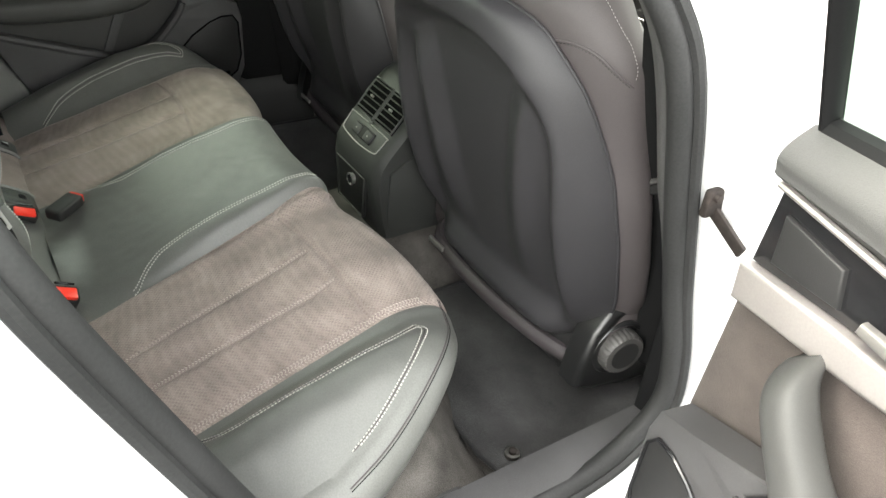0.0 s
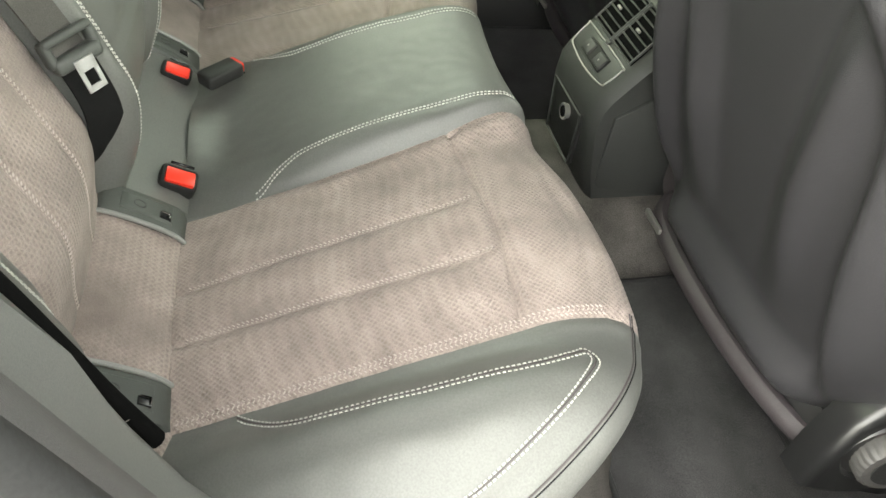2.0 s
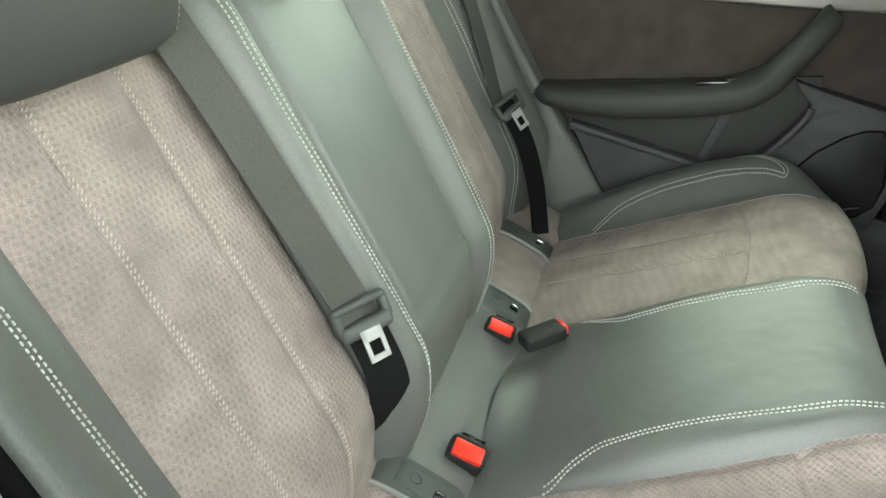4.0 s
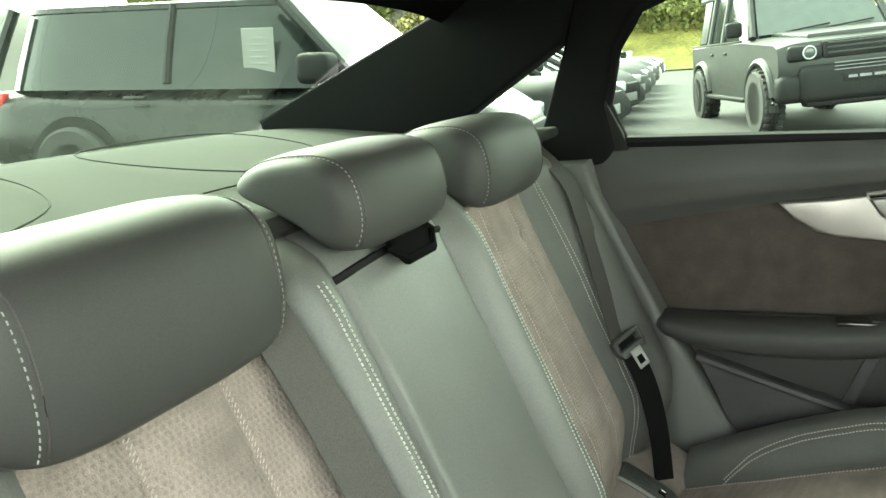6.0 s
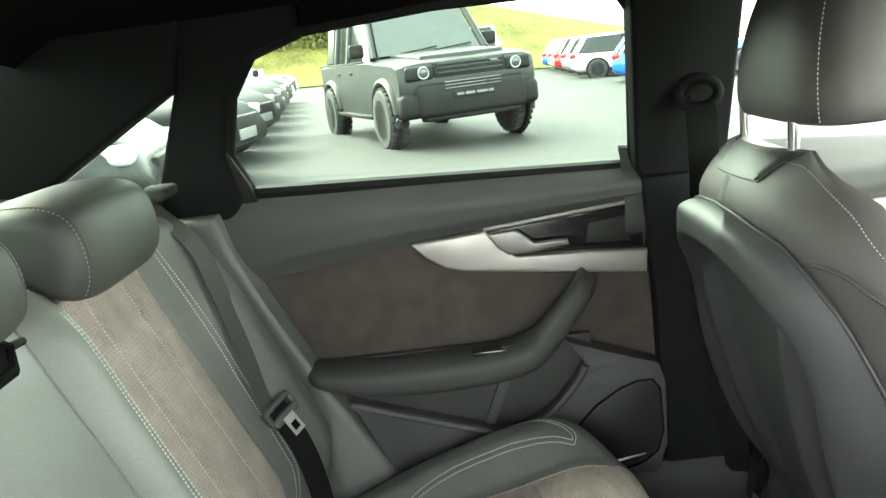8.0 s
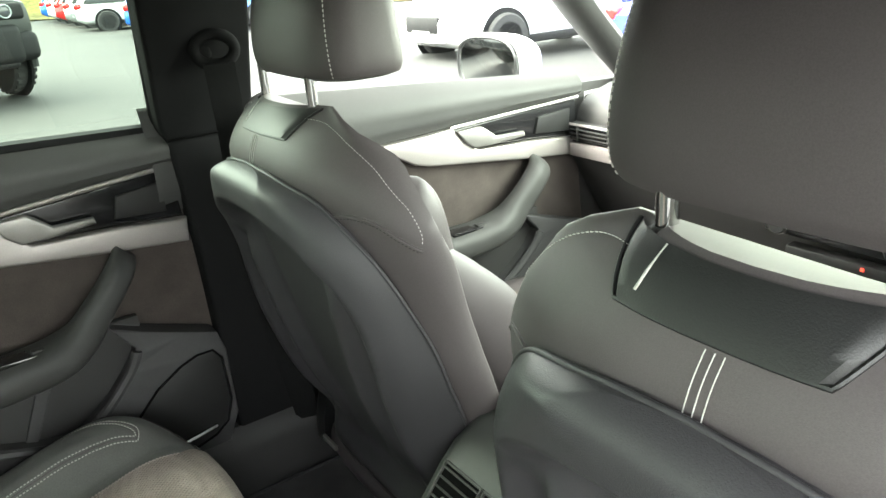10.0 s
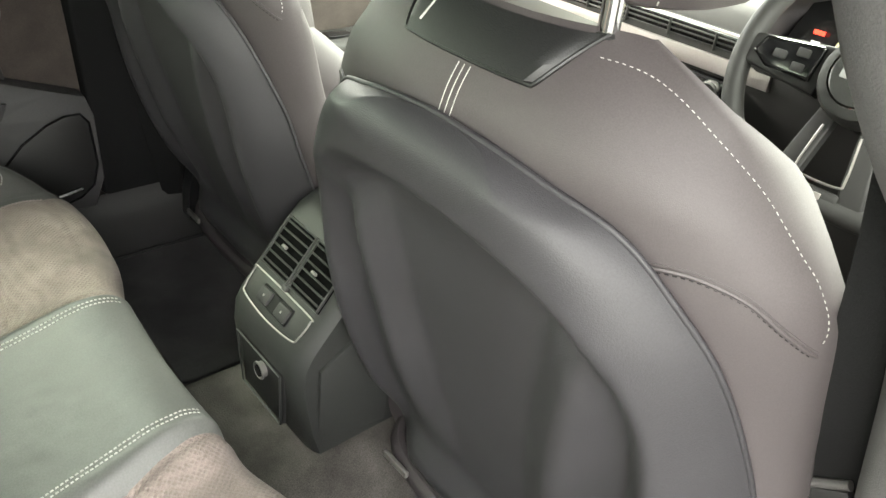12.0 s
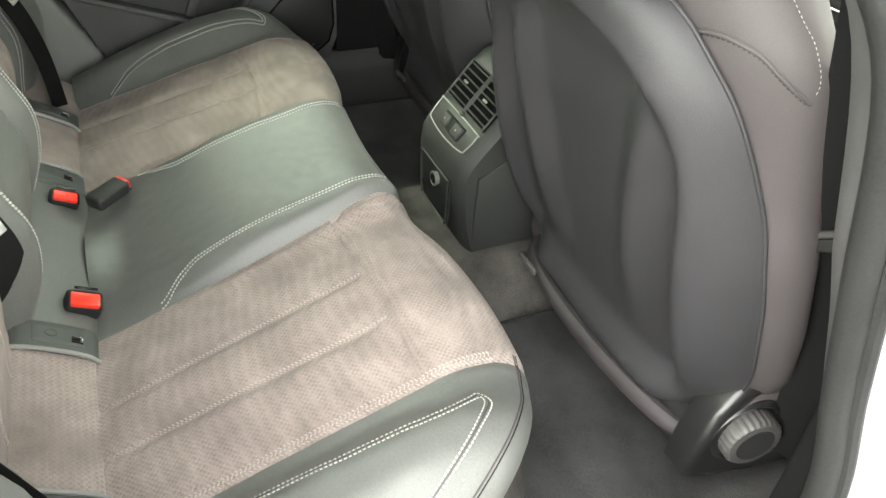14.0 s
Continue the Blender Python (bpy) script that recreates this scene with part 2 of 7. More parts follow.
def plate(outline, place, thick, bevel=0.003, seg=2):
    """A slab from a flat outline of (u, v); place(u, v, w) gives the point at depth w, from 0 (the show side) to -thick."""
    bm = bmesh.new()
    vs = [bm.verts.new((u, v, 0)) for u, v in outline]
    f = bm.faces.new(vs)
    f.normal_update()
    if f.normal.z < 0:
        f.normal_flip()
    ext = bmesh.ops.extrude_face_region(bm, geom=[f])
    for g in ext["geom"]:
        if isinstance(g, bmesh.types.BMVert):
            g.co.z += thick
    if bevel:
        top = [e for e in bm.edges if all(v.co.z > thick / 2 for v in e.verts)]
        bmesh.ops.bevel(bm, geom=top, offset=bevel, segments=seg, affect="EDGES", profile=0.5)
    bmesh.ops.triangulate(bm, faces=[g for g in bm.faces if len(g.verts) > 4])
    bmesh.ops.recalc_face_normals(bm, faces=bm.faces)
    v, f = from_bm(bm)
    return [tuple(place(a, b, c - thick)) for a, b, c in v], f


def smooth_path(pts, n=8, closed=False):
    """Catmull-Rom through the points."""
    p = [Vector(q) for q in pts]
    out = []
    k = len(p)
    for i in range(k if closed else k - 1):
        a, b, c, d = (p[(i + o) % k] if closed else p[min(max(i + o, 0), k - 1)] for o in (-1, 0, 1, 2))
        for s in range(n):
            t = s / n
            out.append(0.5 * (2 * b + (c - a) * t + (2 * a - 5 * b + 4 * c - d) * t * t + (3 * b - a - 3 * c + d) * t ** 3))
    if not closed:
        out.append(p[-1])
    return out


def tube(path, r, n=8, closed=False, flat=1.0, up=(0, 0, 1)):
    """A round (or flattened) rod along a path; r may be a list."""
    p = [Vector(q) for q in path]
    k = len(p)
    rings = []
    for i in range(k):
        a, b = (p[(i - 1) % k], p[(i + 1) % k]) if closed else (p[max(i - 1, 0)], p[min(i + 1, k - 1)])
        d = (b - a).normalized()
        s = d.cross(Vector(up))
        s = s.normalized() if s.length > 1e-5 else Vector((1, 0, 0))
        w = s.cross(d)
        rr = r[i] if isinstance(r, (list, tuple)) else r
        rings.append([p[i] + rr * (math.cos(q) * s + flat * math.sin(q) * w) for q in (2 * math.pi * j / n for j in range(n))])
    if closed:
        rings.append(rings[0])
    return loft(rings, not closed)


def lathe(profile, n=24, m=None):
    """A turned body round z from (radius, height) pairs."""
    rings = [[(r * math.cos(a), r * math.sin(a), h) for a in (2 * math.pi * j / n for j in range(n))] for r, h in profile]
    out = loft(rings)
    return moved(out, m) if m else out


def resample(path, step):
    p = [Vector(q) for q in path]
    out, left = [p[0]], step
    for a, b in zip(p, p[1:]):
        d = (b - a).length
        while d >= left > 0:
            a = a + (b - a).normalized() * left
            out.append(a)
            d -= left
            left = step
        left -= d
    return out


def stitches(path, normal, length=0.0036, gap=0.0016, w=0.0007, lift=0.0006):
    """A row of single stitches along a path; normal: a vector, or a function of the point."""
    out = []
    pts = resample(path, length + gap)
    for a, b in zip(pts, pts[1:]):
        d = b - a
        if d.length < 1e-6:
            continue
        nn = Vector(normal(a) if callable(normal) else normal)
        s = d.normalized().cross(nn).normalized() * w
        e = a + d * (length / (length + gap))
        h = nn * (lift * 0.6 + w * 0.4)
        lo = -nn * 0.0008
        a1, e1, t = a.lerp(e, 0.16), a.lerp(e, 0.84), s * 0.72
        q = [a + lo - s, a + lo + s, a1 + h + t, a1 + h - t, e1 + h + t, e1 + h - t, e + lo + s, e + lo - s]
        out.append(([tuple(v) for v in q], [(0, 1, 2, 3), (3, 2, 4, 5), (5, 4, 6, 7), (0, 3, 5, 7), (1, 6, 4, 2)]))
    return merge(*out) if out else ([(0, 0, 0)] * 3, [(0, 1, 2)])


def chevrons(path, normal, slant, step=0.0052, reach=0.0015):
    """A row of short stitches that slant across a path."""
    out = []
    pts = resample(path, step)
    nn = Vector(normal).normalized()
    for a, b in zip(pts, pts[1:]):
        d = (b - a).normalized()
        side = d.cross(nn).normalized()
        p, q = a - side * reach * slant, a + d * step * 0.55 + side * reach * slant
        out.append(stitches([p, q + (q - p) * 0.02], nn, (q - p).length * 0.99, (q - p).length * 0.005, 0.00048, 0.0004))
    return merge(*out)


def sm(a, b, x):
    t = min(max((x - a) / (b - a), 0.0), 1.0)
    return t * t * (3 - 2 * t)


def lerp(a, b, t):
    return a + (b - a) * t


def table(pairs, x):
    """Smooth value at x from (x, value) pairs: a cubic through them that does not overshoot."""
    n = len(pairs)
    if x <= pairs[0][0]:
        return pairs[0][1]
    if x >= pairs[-1][0]:
        return pairs[-1][1]
    i = max(k for k in range(n - 1) if pairs[k][0] <= x)
    slopes = [(pairs[k + 1][1] - pairs[k][1]) / (pairs[k + 1][0] - pairs[k][0]) for k in range(n - 1)]

    def tangent(k):
        if k == 0 or k == n - 1:
            return slopes[min(k, n - 2)]
        p, q = slopes[k - 1], slopes[k]
        return 0.0 if p * q <= 0 else 2 * p * q / (p + q)

    (x0, v0), (x1, v1) = pairs[i], pairs[i + 1]
    h = x1 - x0
    t = (x - x0) / h
    return ((2 * t ** 3 - 3 * t ** 2 + 1) * v0 + (t ** 3 - 2 * t ** 2 + t) * h * tangent(i) + (3 * t ** 2 - 2 * t ** 3) * v1 + (t ** 3 - t ** 2) * h * tangent(i + 1))


def lin(pairs, x):
    if x <= pairs[0][0]:
        return pairs[0][1]
    for (a, va), (b, vb) in zip(pairs, pairs[1:]):
        if x <= b:
            return lerp(va, vb, (x - a) / (b - a))
    return pairs[-1][1]


# ---- objects ----
def part(name, mesh, material, parent=None, label="", sharp=38):
    me = bpy.data.meshes.new(name)
    me.from_pydata(mesh[0], [], mesh[1])
    me.validate()
    me.update()
    me.shade_smooth()
    me.set_sharp_from_angle(angle=radians(sharp))
    me.materials.append(material)
    ob = new(name, me)
    if parent:
        ob.parent = parent
    if label:
        ob["label"] = label
    return ob


def thing(name, label, category, at=(0, 0, 0), group="", kind="", turn=0.0):
    ob = new(name)
    ob.empty_display_size = 0.1
    ob.matrix_world = pose(*at, 0, 0, turn)
    return tagged(ob, label, category, group, kind)


def structure(name, mesh, material, label, category, sharp=38):
    return tagged(part(name, mesh, material, None, "", sharp), label, category, "", "structure")


# ---- the car's body, seen from inside ----
def side_x(z):
    """The inner side wall's distance from the middle: upright below the sill, leaning in above it."""
    return 0.70 if z < 1.0 else 0.70 - 0.42 * (z - 1.0)


def left_side(off=0.0):
    return lambda u, v, w: (-side_x(v) + off + w, u, v)


def right_side(off=0.0):
    return lambda u, v, w: (side_x(v) - off - w, u, v)


def floor_z(x, y):
    """The footwell floor with the tunnel in the middle."""
    tunnel = 0.088 * (1 - sm(0.115, 0.215, abs(x)))
    return 0.285 + tunnel


rows = []
for i in range(60):
    y = -0.40 + 1.75 * i / 59
    rows.append([(x, y, floor_z(x, y)) for x in (-0.74 + 1.48 * j / 80 for j in range(81))])
structure("floor", grid(rows), CARPET_WORN, "black carpet over the car's floor and tunnel", "floor")

# headlining
rows = []
for i in range(24):
    y = -0.76 + 1.66 * i / 23
    zc = 1.335 + 0.02 * math.sin(math.pi * i / 23)
    rows.append([(x, y, zc - 0.032 * (abs(x) / 0.58) ** 4 - (0.03 if i == 0 else 0)) for x in (-0.60 + 1.20 * j / 40 for j in range(41))])
low = [[(x, y, z + 0.03) for x, y, z in r] for r in rows]
structure("ceiling", merge(grid(rows), grid([r[::-1] for r in low])), HEADLINER, "black cloth headlining under the car's roof", "headlining")
# outer roof skin
rows = [[(x, -0.77 + 1.70 * i / 12, 1.42 - 0.06 * (abs(x) / 0.66) ** 3) for x in (-0.66 + 1.32 * j / 16 for j in range(17))] for i in range(13)]
structure("roof", grid(rows), WHITE_PAINT, "white painted roof of the car", "car roof")

# left pillars
C_UP = [(-0.70, 1.318), (-1.27, 1.135), (-1.27, 1.05), (-0.86, 1.05), (-0.545, 1.218), (-0.50, 1.32)]
C_DOOR = [(-0.545, 1.218), (-0.63, 1.05), (-0.66, 0.80), (-0.545, 0.80), (-0.545, 0.93), (-0.49, 1.02), (-0.497, 1.10), (-0.465, 1.20), (-0.415, 1.262), (-0.325, 1.290),
          (-0.32, 1.335), (-0.50, 1.335)]
QUARTER = [(-0.86, 1.05), (-0.63, 1.05), (-0.66, 0.80), (-0.66, 0.40), (-1.27, 0.40), (-1.27, 1.05)]
RAIL = [(-0.325, 1.290), (-0.124, 1.304), (0.10, 1.304), (0.165, 1.290), (0.345, 1.275), (0.70, 1.285), (0.90, 1.21), (0.97, 1.23), (0.75, 1.345), (-0.32, 1.345)]
B_LOW = [(0.232, 0.30), (0.222, 0.80), (0.205, 0.98), (0.36, 0.98), (0.37, 0.62), (0.47, 0.58), (0.47, 0.30)]
B_UP = [(0.205, 0.98), (0.196, 1.0), (0.175, 1.26), (0.165, 1.30), (0.345, 1.30), (0.352, 0.98)]
for nm, ol, lab, m, off in (("pillar_c_upper", C_UP, "black cloth-covered rear pillar beside the rear screen", PILLAR, 0.03),
                            ("pillar_c_lower", C_DOOR, "black rear pillar trim behind the door window", PILLAR, 0.012),
                            ("wall_quarter", QUARTER, "dark trim panel beside the rear bench", PILLAR, 0.0),
                            ("roof_rail", RAIL, "black cloth roof rail over the side windows", HEADLINER, 0.02),
                            ("pillar_b_lower", B_LOW, "black plastic centre pillar trim", PILLAR, 0.03),
                            ("pillar_b_upper", B_UP, "black upper centre pillar trim", PILLAR, 0.035)):
    structure(nm + "_left", plate(ol, left_side(off), 0.05, 0.008, 3), m, lab, "pillar trim")
    if nm not in ("pillar_b_lower", "pillar_b_upper", "pillar_c_lower"):
        structure(nm + "_right", plate(ol, right_side(off), 0.05, 0.008, 3), m, lab, "pillar trim")

structure("pillar_b_lower_right", plate([(0.36, 0.34), (0.35, 0.98), (0.47, 0.98), (0.47, 0.34)], right_side(-0.012), 0.05, 0.008, 3), PILLAR, "black lower centre pillar trim behind the belt", "pillar trim")

# sill trim on the left: kick panel below the rear door
rows = []
for i in range(30):
    y = -0.30 + 0.72 * i / 29
    ring = [(-0.70, 0.42), (-0.672, 0.425), (-0.655, 0.41), (-0.648, 0.38), (-0.642, 0.33), (-0.64, 0.28)]
    rows.append([(x, y, z) for x, z in ring])
structure("sill_trim_left", grid(rows), PLASTIC_SOFT, "dark grey plastic sill trim below the door", "sill trim")

for sgn, nm in ((-1, "left"), (1, "right")):
    arch = [(-0.70, 1.0), (-0.535, 1.0), (-0.515, 0.93), (-0.47, 0.83), (-0.395, 0.67), (-0.30, 0.50), (-0.24, 0.36), (-0.70, 0.34)]
    if sgn > 0:
        arch = [(-0.70, 1.0), (-0.50, 1.0), (-0.470, 0.94), (-0.435, 0.85), (-0.400, 0.757), (-0.378, 0.69), (-0.352, 0.61), (-0.322, 0.53), (-0.28, 0.45), (-0.24, 0.36), (-0.70, 0.34)]
    structure("wall_wheel_arch_" + nm, plate(arch, lambda u, v, w: (sgn * ((0.622 if sgn > 0 else 0.640) - w), u, v), 0.085 if sgn > 0 else 0.06, 0.012, 3), WING, "dark grey leather-covered wing beside the bench", "trim")
# parcel shelf with its grilles
rows = []
for i in range(26):
    y = -0.63 - 0.70 * i / 25
    rows.append([(x, y, 1.052 + 0.06 * sm(-0.63, -1.25, y) + 0.012 * math.sin(math.pi * (x + 0.66) / 1.32)) for x in (-0.66 + 1.32 * j / 40 for j in range(41))])
shelf_front = [[(x, -0.63, 1.052 + 0.012 * math.sin(math.pi * (x + 0.66) / 1.32)) for x in (-0.66 + 1.32 * j / 40 for j in range(41))],
               [(x, -0.63, 0.95) for x in (-0.66 + 1.32 * j / 40 for j in range(41))]]
shelf = structure("parcel_shelf", merge(grid(rows), grid(shelf_front)), SHELF, "grey felt parcel shelf below the rear screen", "parcel shelf")
for sx in (-0.28, 0.20):
    ol = [(sx + 0.02, -0.86), (sx + 0.24, -0.80), (sx + 0.26, -1.12), (sx - 0.04, -1.12)]
    ring = smooth_path([(x, y, 1.07 + 0.06 * sm(-0.63, -1.25, y) + 0.008 * math.sin(math.pi * (x + 0.66) / 1.32)) for x, y in ol], 8, True)
    part("seam", tube(ring, 0.0012, 6, True), SHELF, shelf, "moulded outline of a speaker")
part("seam", tube([(x, -0.80 - 0.03 * abs(x), 1.066 + 0.012 * math.sin(math.pi * (x + 0.66) / 1.32)) for x in (-0.6 + 1.2 * j / 30 for j in range(31))], 0.0013, 6), SHELF, shelf)
anchor = thing("anchor_cover", "grey plastic child-seat anchor cover on the parcel shelf", "anchor cover", (-0.28, -0.74, 1.068))
part("cover", rbox(0, 0, 0.003, 0.075, 0.03, 0.008, 0.003), SHELF, anchor)
part("lip", tube([(-0.034, -0.012, 0.008), (0.034, -0.012, 0.008), (0.034, 0.012, 0.008)], 0.0018, 6), PLASTIC, anchor)

# rear screen and windows
def pane(name, pts, label, mate=GLASS):
    a, b, c = (Vector(q) for q in pts[:3])
    order = list(range(len(pts)))
    if (b - a).cross(c - a).dot(Vector((0, 0.2, 1.0)) - a) < 0:
        order.reverse()
    ob = part(name, (pts, [tuple(order)]), mate)
    ob.visible_shadow = mate is not GLASS_CLEAR
    return tagged(ob, label, "window", "", "structure")


pane("window_rear", [(-0.64, -1.30, 1.11), (0.64, -1.30, 1.11), (0.52, -0.74, 1.335), (-0.52, -0.74, 1.335)], "green-tinted rear screen of the car", GLASS_REAR)
pane("window_front", [(-0.70, 1.66, 0.92), (0.70, 1.66, 0.92), (0.56, 0.86, 1.33), (-0.56, 0.86, 1.33)], "windscreen of the car", GLASS_CLEAR)
pane("window_quarter", [(-side_x(z) - 0.02, y, z) for y, z in ((-0.53, 1.23), (-0.87, 1.04), (-0.62, 1.04))], "small fixed quarter window")
pane("window_side_front", [(-side_x(z) - 0.025, y, z) for y, z in ((0.34, 0.97), (0.34, 1.29), (0.72, 1.30), (0.92, 1.21), (1.32, 0.89))], "front passenger door window", GLASS_CLEAR)

# windscreen pillars and cowl
for s in (-1, 1):
    path = smooth_path([(s * 0.545, 0.80, 1.305), (s * 0.60, 0.95, 1.215), (s * 0.655, 1.14, 1.07), (s * 0.705, 1.36, 0.905)], 6)
    structure("pillar_a_" + ("left" if s < 0 else "right"), tube(path, 0.046, 12, flat=0.62), PLASTIC_SOFT, "grey windscreen pillar trim", "pillar trim")

# ---- right-hand door opening: white body with a rubber seal ----
APERTURE = [(0.335, 0.56), (0.33, 0.48), (0.285, 0.42), (0.20, 0.385), (0.0, 0.375), (-0.12, 0.385), (-0.20, 0.45), (-0.262, 0.58), (-0.335, 0.755), (-0.415, 0.956),
            (-0.445, 1.06), (-0.41, 1.17), (-0.33, 1.255), (-0.15, 1.30), (0.02, 1.305), (0.14, 1.285), (0.175, 1.22), (0.195, 1.08), (0.235, 0.98), (0.285, 0.80), (0.32, 0.66)]


def front_side(y):
    return min(max(y / 0.2, 0.0), 1.0)


def body_x(y, z):
    lean = 0.044 * front_side(y) * min(max((z - 0.50) / 0.22, 0.0), 1.0)
    return (0.775 if z < 0.95 else 0.775 - 0.45 * (z - 0.95)) - lean


loop = smooth_path([(body_x(y, z), y, z) for y, z in APERTURE], 6, True)
centre = Vector((0, -0.02, 0.85))


def ring_at(dx, grow, zlow=0.0):
    out = []
    for p in loop:
        d = Vector((0, p.y + 0.02, p.z - 0.85)).normalized()
        depth = lin([(0.50, 0.18), (0.666, 0.29), (0.738, 0.35), (0.80, 0.45), (0.914, 0.52), (1.05, 0.60)], p.z)
        wide = 1 - (1 - depth) * front_side(p.y) - 0.45 * sm(-0.12, -0.27, p.y) if dx < 0 else 1.0
        out.append((p.x + dx * wide, p.y + d.y * grow, p.z + d.z * grow))
    return out


inner = ring_at(-0.075, 0.012)
mid = ring_at(-0.01, 0.006)
structure("trim_door_opening", grid([ring_at(-0.13, 0.07), ring_at(-0.115, 0.030), ring_at(-0.09, 0.014), ring_at(-0.05, 0.004), ring_at(-0.022, 0.0), mid], True), OPENING_TRIM, "dark grey plastic trim round the open doorway", "door trim")
seal = structure("door_seal", merge(tube(ring_at(0.0, 0.006), 0.016, 10, True, up=(1, 0, 0)), tube(ring_at(0.016, 0.018), 0.008, 8, True, up=(1, 0, 0))), RUBBER,
                 "black rubber door seal round the open doorway", "door seal")
structure("wall_body_right", grid([ring_at(0.008, 0.015), ring_at(0.012, 0.034), ring_at(0.03, 0.045), ring_at(0.055, 0.052), ring_at(0.062, 0.075), ring_at(0.085, 0.105), ring_at(0.10, 0.15), ring_at(0.10, 0.32)], True),
          WHITE_PAINT, "glossy white painted body round the open rear door", "car body")
rows = []
for i in range(24):
    y = -0.22 + 0.62 * i / 23
    rows.append([(x, y, z) for x, z in ((0.775, 0.392), (0.745, 0.400), (0.715, 0.395), (0.695, 0.36), (0.69, 0.31), (0.69, 0.28))])
structure("sill_trim_right", grid(rows), DOOR_TRIM, "dark grey plastic sill trim in the doorway", "sill trim")


# ---- rear bench: cushion ----
BC = 0.02  # the bench's middle


def front_y(u):
    """Front edge of the cushion over the distance u from the bench's middle."""
    a = abs(u)
    return table([(0.0, 0.045), (0.12, 0.048), (0.17, 0.052), (0.29, 0.080), (0.40, 0.087), (0.475, 0.083), (0.53, 0.064), (0.565, 0.040), (0.60, 0.006), (0.635, -0.045), (0.66, -0.10), (0.675, -0.16), (0.69, -0.24)], a)


# seams, as distance from the middle over y
def seam_stitch(y):  # edge of the leather middle
    return table([(-0.30, 0.182), (-0.268, 0.176), (-0.235, 0.146), (-0.205, 0.130), (-0.12, 0.126), (0.05, 0.120)], y)


def seam_inner(y):  # inner edge of the suede
    return lin([(-0.36, 0.190), (-0.27, 0.181), (-0.03, 0.163), (0.09, 0.141)], y)


def seam_outer(y):  # outer edge of the suede
    return lin([(-0.36, 0.503), (-0.17, 0.496), (0.09, 0.488)], y)


def outer_stitch(y):
    return table([(-0.295, 0.500), (-0.275, 0.520), (-0.245, 0.541), (-0.20, 0.551), (-0.12, 0.556), (-0.04, 0.556), (0.0, 0.552), (0.03, 0.543), (0.06, 0.535)], y)


def sewn_line(k, y):  # the two embroidered lines of the suede
    return lin([(-0.35, 0.322), (-0.186, 0.303), (0.0, 0.290)], y) if k == 0 else lin([(-0.35, 0.398), (-0.186, 0.390), (0.0, 0.383)], y)


def outer_edge(y):
    return 0.675


def cross_seam(u):
    a = abs(u)
    return -0.020 + 0.016 * max(0, 1 - ((a - 0.36) / 0.17) ** 2) - (0.030 if u < 0 else 0.0)


def cushion_z(u, y):
    a = abs(u)
    z = 0.557 + 0.30 * y - 0.9 * max(y - 0.0, 0) ** 2 * 4
    grow = sm(-0.36, -0.10, y)
    ridge = 0.034 * math.exp(-((a - 0.132) / 0.045) ** 2) * grow
    if a < 0.132:
        ridge = 0.034 * grow * (0.74 + 0.26 * (a / 0.132) ** 2)
    z += ridge
    z -= 0.012 * math.exp(-((a - seam_inner(y)) / 0.010) ** 2) * grow
    dish = max(0.0, 1 - ((a - 0.345) / 0.165) ** 2)
    z += 0.010 * dish - 0.006
    # pillows between the sewn lines
    for k in (0, 1):
        z -= 0.0042 * math.exp(-((a - sewn_line(k, y)) / 0.007) ** 2) * sm(-0.01, -0.05, y)
    z -= 0.004 * math.exp(-((a - seam_outer(y)) / 0.006) ** 2)
    cross = cross_seam(u)
    if 0.16 < a < 0.484:
        z -= 0.0050 * math.exp(-((y - cross) / 0.005) ** 2)
    z += sm(0.500, 0.580, a) * table([(-0.36, 0.022), (-0.25, 0.040), (-0.15, 0.047), (-0.08, 0.046), (0.0, 0.033), (0.05, 0.020), (0.09, 0.010)], y)
    z -= 0.05 * sm(0.60, 0.70, a)
    z += 0.02 * sm(-0.30, -0.37, y) * sm(0.14, 0.0, a)
    return z


def crease(u, y):
    return 0.0016 * noise.noise((u * 18, y * 18, 1.7)) + 0.0007 * noise.noise((u * 60, y * 50, 4.1))


def roll(s):
    """The front roll: how far it goes outwards and down."""
    if s <= 2:
        a = (s - 1) * math.pi / 2 * 1.12
        return 0.042 * math.sin(a), 0.042 * (1 - math.cos(a))
    return 0.041 - 0.11 * (s - 2), 0.045 + 0.20 * (s - 2)


def cushion_row(s, us):
    """Points at the share s of the depth; beyond 1 the front roll."""
    out = []
    for u in us:
        f = front_y(u)
        if s <= 1:
            y = -0.36 + s * (f + 0.36)
            out.append((u + BC, y, cushion_z(u, y) + crease(u, y)))
        else:
            z = cushion_z(u, f)
            slope = (front_y(abs(u) + 0.004) - front_y(abs(u) - 0.004)) / 0.008
            n = Vector((-slope * (1 if u > 0 else -1), 1.0, 0)).normalized()
            go, down = roll(s)
            side = sm(0.45, 0.62, abs(u))
            if s > 2:
                go, down = lerp(go, 0.040 - 0.045 * (s - 2) ** 2, side), lerp(down, 0.046 + 0.095 * (s - 2), side)
            out.append((u + BC + n.x * go, f + n.y * go, z - down))
    return out


DEPTH = [i / 110 for i in range(111)] + [1 + i / 10 for i in range(1, 11)] + [2 + i / 5 for i in range(1, 6)]


def cushion_panel(lo, hi, n, sign, depth=DEPTH):
    rows = []
    for s in depth:
        ys = -0.36 + min(s, 1) * 0.42
        us = [sign * lerp(lo(ys), hi(ys), k / n) for k in range(n + 1)]
        rows.append(cushion_row(s, us))
    g = grid(rows)
    return g if sign > 0 else (g[0], [tuple(reversed(f)) for f in g[1]])


